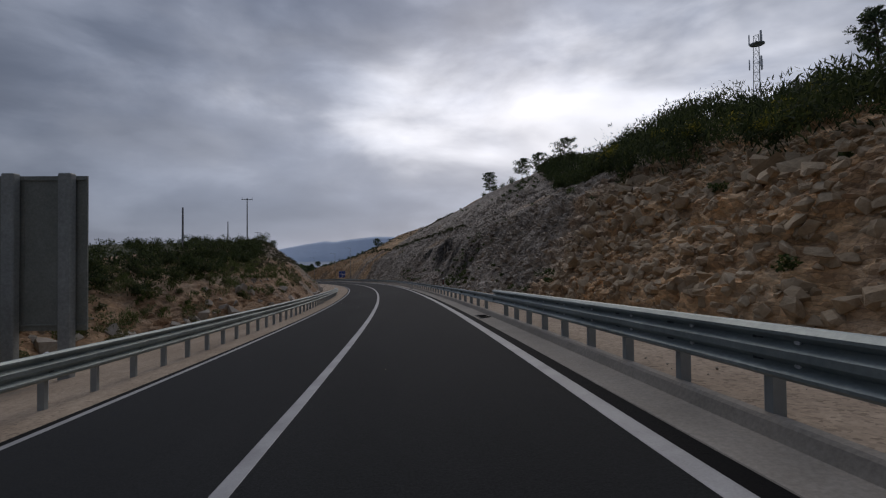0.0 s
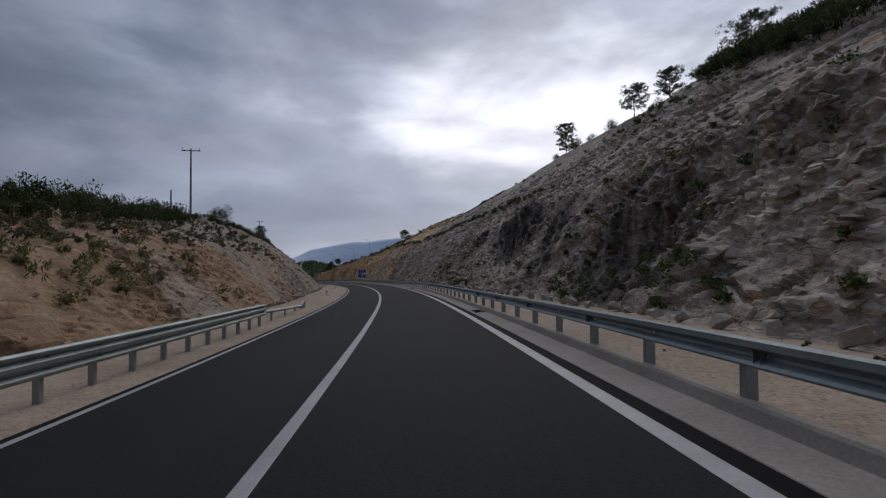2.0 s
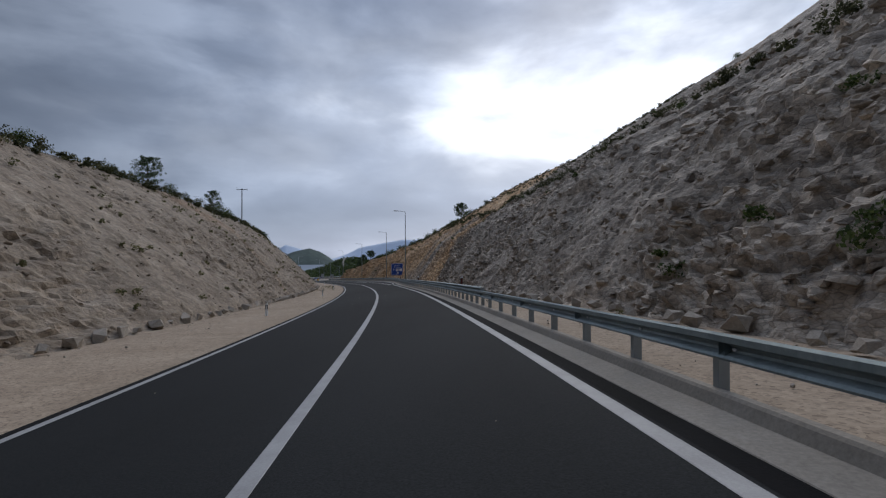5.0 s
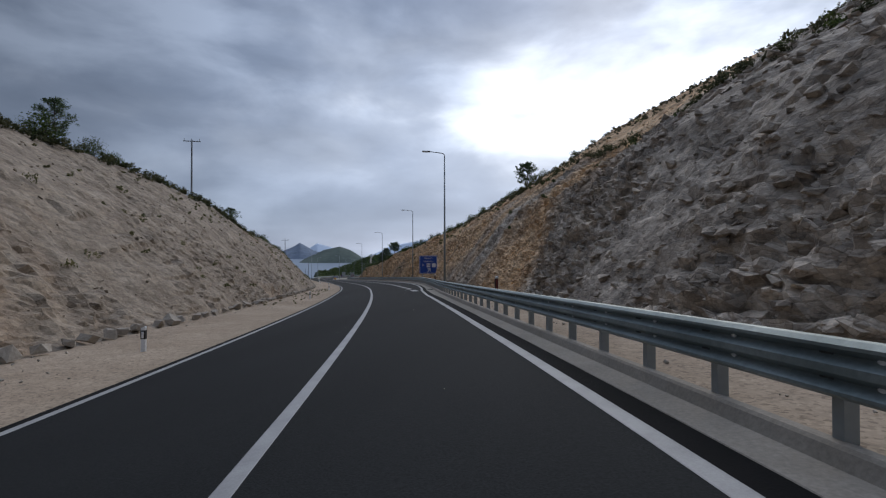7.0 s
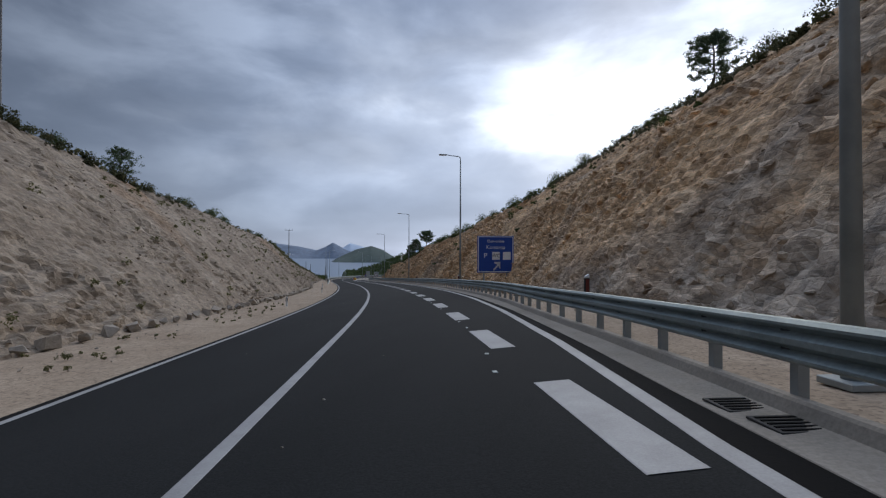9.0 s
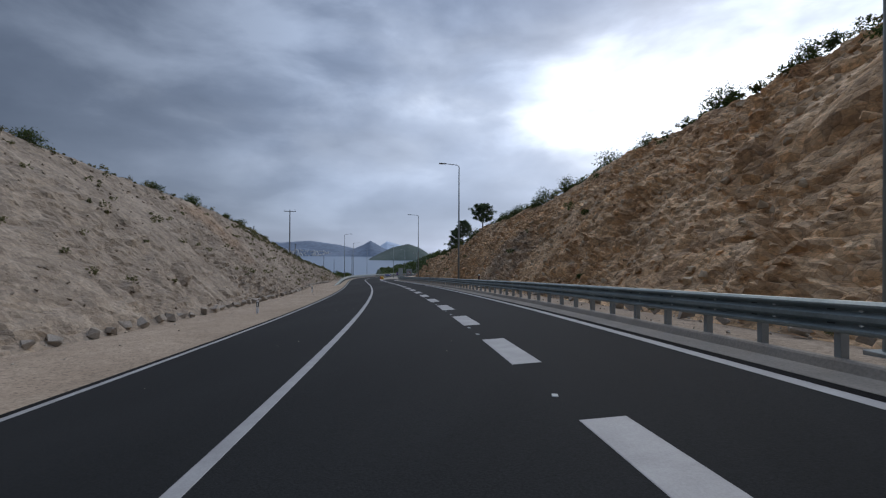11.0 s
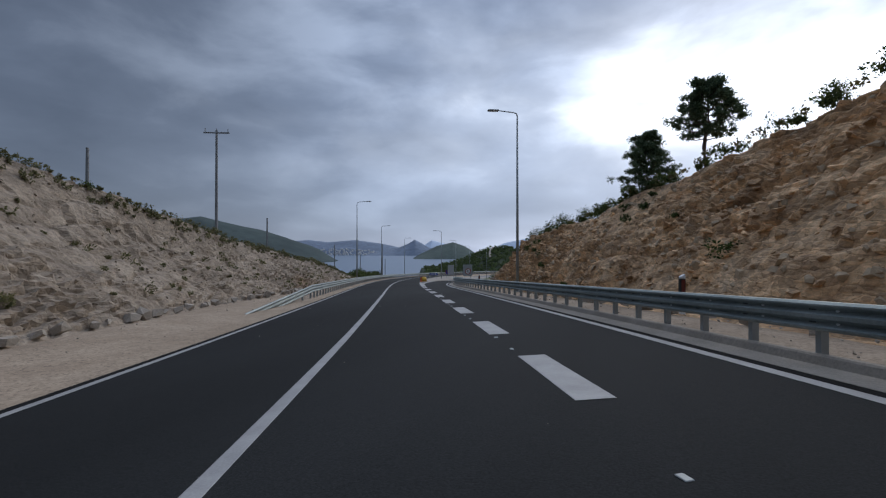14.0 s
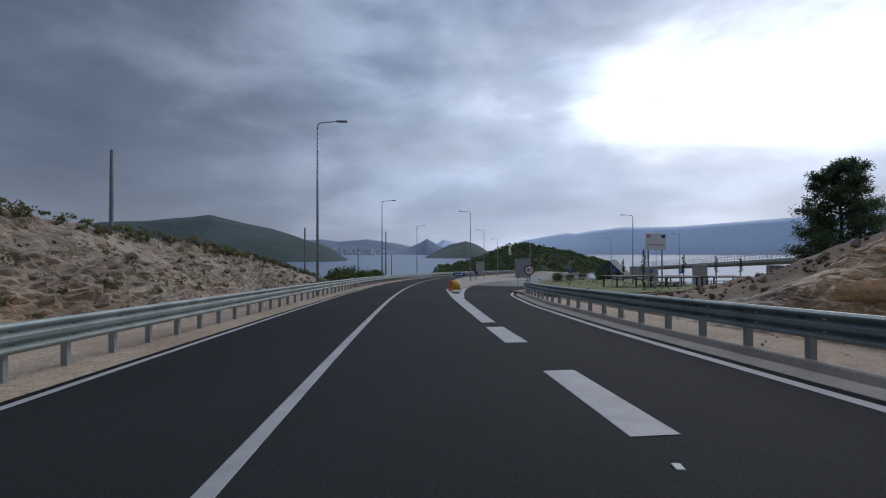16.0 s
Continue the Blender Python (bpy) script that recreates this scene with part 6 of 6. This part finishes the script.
def shelter(m, w=4.0):
    t = empty("table_slab", m, "low flat timber slab on square posts, standing in for a large table", "shelter", "picnic shelters")
    bm = bmesh.new()
    box(bm, -w / 2, -1.2, 1.42, w / 2, 1.2, 1.52, 0.01)
    part("roof", bm, TIMBER, t)
    for x in (-w / 2 + 0.2, w / 2 - 0.2):
        for y in (-1.0, 1.0):
            bm = bmesh.new()
            box(bm, x - 0.06, y - 0.06, -0.4, x + 0.06, y + 0.06, 1.42, 0.008)
            part("post", bm, TIMBER, t)
    return t


t0 = picnic_table(stand(place(349, 20.8, -0.1), 349, 20))
t1 = shelter(stand(place(351.5, 19.2, -0.3), 351, 15))
for s, d, r in ((354, 24.8, 15), (360, 29, -15), (358, 32, 5)):
    copy_thing(t1, stand(place(s, d, -0.4), s, r))
for s, d, r in ((352, 23.0, -10), (356, 26, 30), (362, 33.5, 0)):
    copy_thing(t0, stand(place(s, d, -0.2), s, r))

# small house with a dark gabled roof
hs = empty("rest_area_house", stand(place(424, 37.5, -0.6), 424, -22), "small green grey house with a steep gabled roof", "house")
GREEN_WALL = two_scale("green_grey_cladding", (0.05, 0.075, 0.055), (0.085, 0.11, 0.085), 0.8, 10, 0.8, bumps=0.3, bump_size=0.01)
ROOF = two_scale("grey_roof_sheet", (0.20, 0.22, 0.22), (0.30, 0.32, 0.32), 0.6, 12, 0.6, bumps=0.2, bump_size=0.01)
bm = bmesh.new()
prof = [(-3.4, 0), (3.4, 0), (3.4, 1.6), (0, 4.9), (-3.4, 1.6)]
a, c = [bm.verts.new((x, 0, z)) for x, z in prof], [bm.verts.new((x, 9, z)) for x, z in prof]
bm.faces.new(a), bm.faces.new(c[::-1])
for i in range(5):
    bm.faces.new((a[i], c[i], c[(i + 1) % 5], a[(i + 1) % 5]))
part("wall", bm, GREEN_WALL, hs)
for side in (-1, 1):
    bm = bmesh.new()
    vs = [bm.verts.new(v) for v in ((side * 3.75, -0.4, 1.28), (0, -0.4, 5.0), (0, 9.4, 5.0), (side * 3.75, 9.4, 1.28))]
    f = bm.faces.new(vs)
    bmesh.ops.solidify(bm, geom=[f], thickness=0.14)
    part("roof", bm, ROOF, hs)
bm = bmesh.new()
box(bm, -0.5, -0.05, 0, 0.5, 0.02, 2.1, 0.01)
part("door", bm, BLACK, hs)
for x in (-2.0, 2.0):
    bm = bmesh.new()
    box(bm, x - 0.5, -0.04, 1.0, x + 0.5, 0.02, 1.9, 0.01)
    part("window", bm, GLASS_DARK, hs)


def car(m, paint, label):
    c = empty("car", m, label, "car", "parked cars")
    bm = bmesh.new()
    side = [(-2.1, 0.35), (2.1, 0.35), (2.15, 0.75), (1.9, 0.92), (0.95, 1.0), (0.35, 1.45), (-1.2, 1.47), (-1.95, 1.0), (-2.15, 0.8)]
    rows = []
    for y, k in ((-0.86, 0.0), (-0.84, 1.0), (0.84, 1.0), (0.86, 0.0)):
        rows.append([bm.verts.new((x, y * (1.0 if z < 1.0 else 0.82), z)) for x, z in side])
    for p, q in zip(rows, rows[1:]):
        for i in range(len(side)):
            bm.faces.new((p[i], p[(i + 1) % len(side)], q[(i + 1) % len(side)], q[i]))
    bm.faces.new(rows[0][::-1]), bm.faces.new(rows[-1])
    part("body", bm, paint, c)
    for y in (-0.80, 0.80):
        bm = bmesh.new()
        vs = [bm.verts.new(v) for v in ((-1.65, y * 1.0, 1.02), (0.75, y * 1.0, 1.02), (0.3, y * 0.90, 1.38), (-1.15, y * 0.90, 1.38))]
        f = bm.faces.new(vs if y < 0 else vs[::-1])
        bmesh.ops.solidify(bm, geom=[f], thickness=0.03)
        part("side_window", bm, GLASS_DARK, c)
    for x in (-1.35, 1.35):
        for y in (-0.82, 0.82):
            bm = bmesh.new()
            tube(bm, (x, y - 0.1, 0.31), (x, y + 0.1, 0.31), 0.31, 0.31, 18)
            part("wheel", bm, BLACK, c)
    return c


CAR_DARK = two_scale("dark_car_paint", (0.015, 0.017, 0.02), (0.02, 0.022, 0.026), 2, 20, 0.25, 0.3, bumps=0)
CAR_PALE = two_scale("silver_car_paint", (0.30, 0.32, 0.34), (0.36, 0.38, 0.40), 2, 20, 0.3, 0.5, bumps=0)
car(stand(place(392, 31.5, -0.5), 392, 75), CAR_DARK, "dark parked car in the rest area")
car(stand(place(395, 36.0, -0.5), 395, 75), CAR_DARK, "dark parked car in the rest area")
car(stand(place(408, 31, -0.5), 408, 70), CAR_PALE, "silver parked car in the rest area")
# parking signs
for s, d in ((400, 33), (404, 41), (402, 46), (398, 24.5)):
    sg = post_sign("parking_sign", stand(place(s, d, -0.5), s, 0), "small square blue parking sign on a thin post")
    bm = bmesh.new()
    box(bm, -0.4, -0.02, 1.9, 0.4, 0.02, 2.7, 0.02)
    plate = part("plate", bm, BLUE, sg)
    text_mesh("letter", "P", 0.6, WHITE, plate, 0, 2.3, -0.03)
    bm = bmesh.new()
    tube(bm, (0, 0.05, -0.3), (0, 0.05, 2.7), 0.03, 0.03, 8)
    part("post", bm, ZINC_POST, sg)
# lamps of the rest area, lower than those of the road
for s, d, r in ((363, 24.2, 0), (392, 42.0, 0), (402, 33.0, 0), (420, 47, 0), (408, 18, 0)):
    copy_thing(first, stand(place(s, d, -0.4), s, r) @ Matrix.Scale(0.70, 4))
# young trees tied to stakes
for s, d in ((352, 21.0), (366, 31.5), (372, 38.5), (384, 30.0), (378, 45.0)):
    pine("sapling", Matrix.Translation(place(s, d, -0.3)), 4.2, 0.55, "thin young planted tree with few leaves", 0.45, per=2, seed=int(s))


# ---- bridge at the shore ----
def bridge(a, b):
    br = empty("bridge", Matrix.Translation((0, 0, 0)), "long pale concrete bridge with a railing over the water", "bridge")
    d = b - a
    n = Vector((-d.y, d.x, 0)).normalized()
    bm = bmesh.new()
    rows = []
    for i in range(13):
        p = a + d * i / 12
        rows.append([bm.verts.new(p + n * y + Vector((0, 0, z))) for y, z in ((-4, 0.15), (-4, -0.6), (-2.8, -1.2), (2.8, -1.2), (4, -0.6), (4, 0.15))])
    for p, q in zip(rows, rows[1:]):
        for k in range(6):
            bm.faces.new((p[k], p[(k + 1) % 6], q[(k + 1) % 6], q[k]))
    pale = two_scale("bridge_concrete", (0.44, 0.43, 0.41), (0.56, 0.55, 0.52), 0.3, 4, 0.9, bumps=0.2, bump_size=0.02)
    part("deck", bm, pale, br)
    for t in (0.12, 0.78):
        p = a + d * t
        bm = bmesh.new()
        box(bm, -0.9, -2.0, -26, 0.9, 2.0, -1.5, 0.05, Matrix.Translation(p) @ pose(0, 0, 0, 0, 0, math.degrees(math.atan2(d.y, d.x))))
        part("pier", bm, pale, br)
    for y in (-3.8, 3.8):
        for z in (0.6, 1.5, 2.35):
            bm = bmesh.new()
            tube(bm, a + n * y + Vector((0, 0, z)), b + n * y + Vector((0, 0, z)), 0.05, 0.05, 5)
            part("rail", bm, ALU, br)
    post = None
    for i in range(70):
        for y in (-3.8, 3.8):
            p = a + d * i / 69 + n * y
            if post is None:
                bm = bmesh.new()
                tube(bm, (0, 0, 0), (0, 0, 2.4), 0.06, 0.05, 5)
                post = part("railing_post", bm, WHITE, br)
                post.matrix_basis = Matrix.Translation(p)
            else:
                o = new("railing_post", post.data)
                o.parent, o.matrix_basis = br, Matrix.Translation(p)


# ---- distance: sea, headland, hills ----
SEA_Z = -36.0
SEA, nt, b = material("sea_water", 0.3)
b.inputs["Base Color"].default_value = (0.085, 0.135, 0.205, 1)
b.inputs["Specular IOR Level"].default_value = 0.16
bump(nt, b, noise_node(nt, 0.05, 5, 0.65), 0.35, 1.2)
sea = mesh_object("water", [(-6500, -1500, SEA_Z), (6500, -1500, SEA_Z), (6500, 6800, SEA_Z), (-6500, 6800, SEA_Z)], [(0, 1, 2, 3)], SEA)
tagged(sea, "calm grey blue sea bay", "sea", kind="structure")
VIEW = Vector((-64.4, 296.8, -11.7))


def hill(name, ridge, dist, depth, mat, label, rough=1.0, cols=90, seed=0, ends=7):
    """A hill whose ridge runs over (bearing, rise) pairs: degrees left of +y, and the rise as a share of the distance."""
    bear, rise = (np.array(c, float) for c in zip(*ridge))
    order = np.argsort(bear)
    bear, rise = bear[order], rise[order]
    rows = []
    across = 14
    for i in range(cols + 1):
        bb = bear[0] + (bear[-1] - bear[0]) * i / cols
        top = VIEW.z + dist * float(np.interp(bb, bear, rise))
        fade = min(1.0, i / ends, (cols - i) / ends)
        top = SEA_Z - 4 + (top - SEA_Z + 4) * fade ** 0.7
        row = []
        for k in range(across + 1):
            t = k / across * 2 - 1
            r = dist + depth * t * (1.0 if t < 0 else 0.7)
            a = radians(bb)
            x, y = VIEW.x - math.sin(a) * r, VIEW.y + math.cos(a) * r
            w = max(0.0, 1 - abs(t)) ** 0.85
            q = Vector((x, y, seed * 50.0)) / (depth * 0.45)
            w2 = w * (1 + 0.22 * rough * noise.noise(q) * (1 - w)) if 0 < w < 1 else w
            z = SEA_Z - 4 + (top - SEA_Z + 4) * w2 + rough * depth * 0.02 * noise.noise(q * 3.1) * (0.3 + 0.7 * (1 - w))
            row.append((x, y, z))
        rows.append(row)
    return tagged(loft(name, rows, mat, smooth=True), label, "hill", kind="structure")


def bearing(x):
    return 21.5 - math.degrees(math.atan((x - 784) / 840.0))


def ridge(*pts):
    return [(bearing(x), (446 - y) / 840.0 * math.cos(math.atan((x - 784) / 840.0))) for x, y in pts]


# aerial haze is painted into the next two base colours
HAZE_BLUE = two_scale("haze_tinted_mountain", (0.50, 0.585, 0.71), (0.55, 0.635, 0.755), 0.002, 0.02, 1.0, bumps=0, fine_amount=0.1)
HAZE_GREY = two_scale("haze_tinted_hills", (0.145, 0.185, 0.25), (0.19, 0.235, 0.305), 0.003, 0.03, 1.0, bumps=0)
MID_GREEN = two_scale("island_maquis", (0.045, 0.07, 0.065), (0.085, 0.115, 0.10), 0.006, 0.06, 1.0, bumps=0)
DARK_GREEN = two_scale("mountain_maquis", (0.030, 0.048, 0.048), (0.055, 0.08, 0.075), 0.006, 0.05, 1.0, bumps=0)
hill("mountain_right", ridge((860, 444), (890, 437), (920, 428), (960, 420), (1000, 413), (1020, 414), (1050, 409), (1100, 403), (1200, 402), (1350, 390), (1568, 372), (1750, 362), (2100, 380), (2600, 430)), 4600, 230, HAZE_BLUE, "mountain ridge across the water, tinted blue for haze", 0.15, 120, 1)
hill("hills_behind_town", ridge((300, 430), (480, 424), (520, 427), (570, 424), (600, 428), (650, 424), (700, 431), (740, 440), (760, 446)), 4400, 380, HAZE_GREY, "hills behind the town, tinted grey for haze", 0.6, 90, 2)
hill("pointed_peak", ridge((660, 450), (690, 445), (720, 440), (744, 430), (755, 423), (764, 428), (780, 437), (810, 446), (830, 452)), 3900, 260, HAZE_GREY, "pointed peak across the bay, tinted grey for haze", 0.4, 70, 3)
hill("twin_peak", ridge((750, 450), (770, 434), (785, 424), (800, 428), (830, 438), (860, 448)), 4300, 240, HAZE_BLUE, "twin peak across the bay, tinted blue for haze", 0.4, 60, 4)
hill("island_hill", ridge((744, 460), (752, 455), (770, 446), (795, 434), (824, 427), (845, 434), (862, 445), (874, 455), (885, 460)), 1950, 240, MID_GREEN, "green wooded island hill in the bay", 0.5, 70, 5)
hill("mountain_left", ridge((-300, 440), (-100, 425), (60, 412), (180, 393), (260, 391), (340, 384), (372, 381), (400, 388), (440, 397), (480, 405), (530, 421), (570, 434), (600, 446), (625, 458)), 1500, 330, DARK_GREEN, "dark green wooded mountain beside the bay", 0.6, 110, 6)


def seen(x, y, depth):
    """A place at a bearing, height and depth ahead of the last viewpoint."""
    a, r = radians(bearing(x)), depth / math.cos(math.atan((x - 784) / 840.0))
    return Vector((VIEW.x - math.sin(a) * r, VIEW.y + math.cos(a) * r, VIEW.z + depth * (446 - y) / 840.0))


bridge(seen(1130, 474.5, 245), seen(1530, 452, 105))
HEAD_GREEN = two_scale("headland_maquis", (0.016, 0.030, 0.011), (0.034, 0.052, 0.020), 0.05, 0.5, 0.95, bumps=0.6, bump_size=0.6)
HEAD = ridge((760, 474), (800, 469), (830, 462), (850, 456), (880, 442), (905, 434), (940, 434), (970, 440), (1000, 446), (1030, 453), (1060, 460), (1085, 468), (1100, 474))
hill("headland", HEAD, 430, 110, HEAD_GREEN, "low wooded headland beside the rest area", 0.3, 70, 7, 2)
hb, hr = (np.array(c) for c in zip(*sorted(HEAD)))


def on_headland(x, t, up=0.0):
    """A place on the side of the headland that faces the road; t runs from -1 at its foot to 0 on the ridge."""
    bb = bearing(x)
    top = VIEW.z + 430 * float(np.interp(bb, hb, hr))
    r, a = 430 + 110 * t, radians(bb)
    return Vector((VIEW.x - math.sin(a) * r, VIEW.y + math.cos(a) * r, SEA_Z - 4 + (top - SEA_Z + 4) * (1 + t) ** 0.85 + up))


def track_x(t):
    return 908 + 26 * t + 3 * math.sin(t * 14)


veg = []
while len(veg) < 1500:
    x, t = 775 + 310 * rng.random(), -0.8 * rng.random() ** 1.3
    if abs(x - track_x(t)) > 3.5 or t < -0.32:
        veg.append(on_headland(x, t, -0.3))
HEAD_LEAF = leaf_material("headland_leaves", (0.065, 0.10, 0.04), (0.12, 0.165, 0.07), (0.18, 0.22, 0.10))
scrub("headland_maquis_clumps", veg, "dark green maquis clumps on the headland", HEAD_LEAF, (2.2, 4.6), 7, 0.62, 4)
rows = [[on_headland(track_x(t) + o, t, 0.9) for o in (-2.0, -0.7, 0.7, 2.0)] for t in np.linspace(-0.32, 0.0, 24)]
TRACK = two_scale("pale_track_gravel", (0.30, 0.26, 0.20), (0.42, 0.37, 0.30), 0.2, 2, 0.95, bumps=0.4, bump_size=0.05)
tagged(loft("track", rows, TRACK), "pale gravel track climbing the headland", "track", kind="structure")

# town across the bay: pale houses stepping up the shore
SHORE = ridge((470, 450), (540, 443), (590, 438), (640, 437), (680, 442), (705, 448), (735, 455))
hill("town_shore", SHORE, 4090, 130, HAZE_GREY, "low shore under the far town", 0.2, 40, 8)
sb, sr = (np.array(c) for c in zip(*sorted(SHORE)))
vs, fs = [], []
for _ in range(340):
    bb = bearing(490 + 215 * rng.random() ** 0.8)
    t = 0.03 + 0.75 * rng.random() ** 1.7
    r, a = 3960 + 130 * t, radians(bb)
    top = VIEW.z + 4090 * float(np.interp(bb, sb, sr))
    h = (top - SEA_Z + 4) * t ** 0.85 - 5
    w, tall = 6 + 6 * rng.random(), 4 + 5 * rng.random()
    x, y = VIEW.x - math.sin(a) * r, VIEW.y + math.cos(a) * r
    k = len(vs)
    vs += [(x + i * w, y + j * w, SEA_Z + h + l) for l in (-4, tall) for i, j in ((-0.5, -0.5), (0.5, -0.5), (0.5, 0.5), (-0.5, 0.5))]
    vs += [(x - 0.5 * w, y, SEA_Z + h + tall + 3), (x + 0.5 * w, y, SEA_Z + h + tall + 3)]
    fs += [(k, k + 1, k + 5, k + 4), (k + 1, k + 2, k + 6, k + 9, k + 5), (k + 2, k + 3, k + 7, k + 6), (k + 3, k, k + 4, k + 8, k + 7), (k + 4, k + 5, k + 9, k + 8), (k + 6, k + 7, k + 8, k + 9)]
TOWN = two_scale("pale_town_walls", (0.50, 0.50, 0.50), (0.70, 0.69, 0.67), 0.02, 0.1, 0.9, bumps=0)
tagged(mesh_object("town", vs, fs, TOWN), "pale houses of a small town on the far shore", "town", kind="stuff")
# wooded bank below the left guardrail
veg = [place(s, -8.5 - 6 * rng.random() - 0.06 * (s - 362), -0.9 + 1.1 * rng.random()) for s in 358 + 40 * rng.random(70)]
veg += [place(s, -9.5 - 6 * rng.random(), -2.2) for s in 395 + 30 * rng.random(50)]
scrub("roadside_trees_left", veg, "green broadleaf scrub below the guardrail", LEAF, (1.8, 3.4), 34, 0.15, 7)
for x, y, depth in ((540, 403, 60), (634, 438, 110), (683, 410, 90), (693, 450, 120)):
    a = radians(bearing(x))
    r = depth / math.cos(math.atan((x - 784) / 840.0))
    p = Vector((VIEW.x - math.sin(a) * r, VIEW.y + math.cos(a) * r, VIEW.z + depth * (446 - y) / 840.0 - 9.0))
    power_pole(0, 0, 0, 9.0, False, Matrix.Translation(p))

# beige wall and a concrete block behind the picnic tables
WALL = two_scale("beige_render", (0.36, 0.32, 0.26), (0.46, 0.42, 0.35), 0.6, 8, 0.9, bumps=0.3, bump_size=0.01)
for name, x, y, depth, w, h, label in (("boundary_wall", 1139, 492, 100, 5.8, 2.3, "low beige rendered wall beyond the picnic tables"),
                                       ("concrete_block", 1238, 489, 62, 1.7, 1.35, "worn beige concrete block beside the earth bank")):
    p = seen(x, y, depth)
    thing = empty(name, stand(p, 360), label, "wall" if h > 2 else "concrete block")
    bm = bmesh.new()
    box(bm, -w / 2, -0.3, -1.2, w / 2, 0.3, h, 0.03)
    part("body", bm, WALL, thing)
    bm = bmesh.new()
    box(bm, -w / 2 - 0.04, -0.34, h + 0.003, w / 2 + 0.04, 0.34, h + 0.09, 0.02)
    part("coping", bm, CONCRETE, thing)
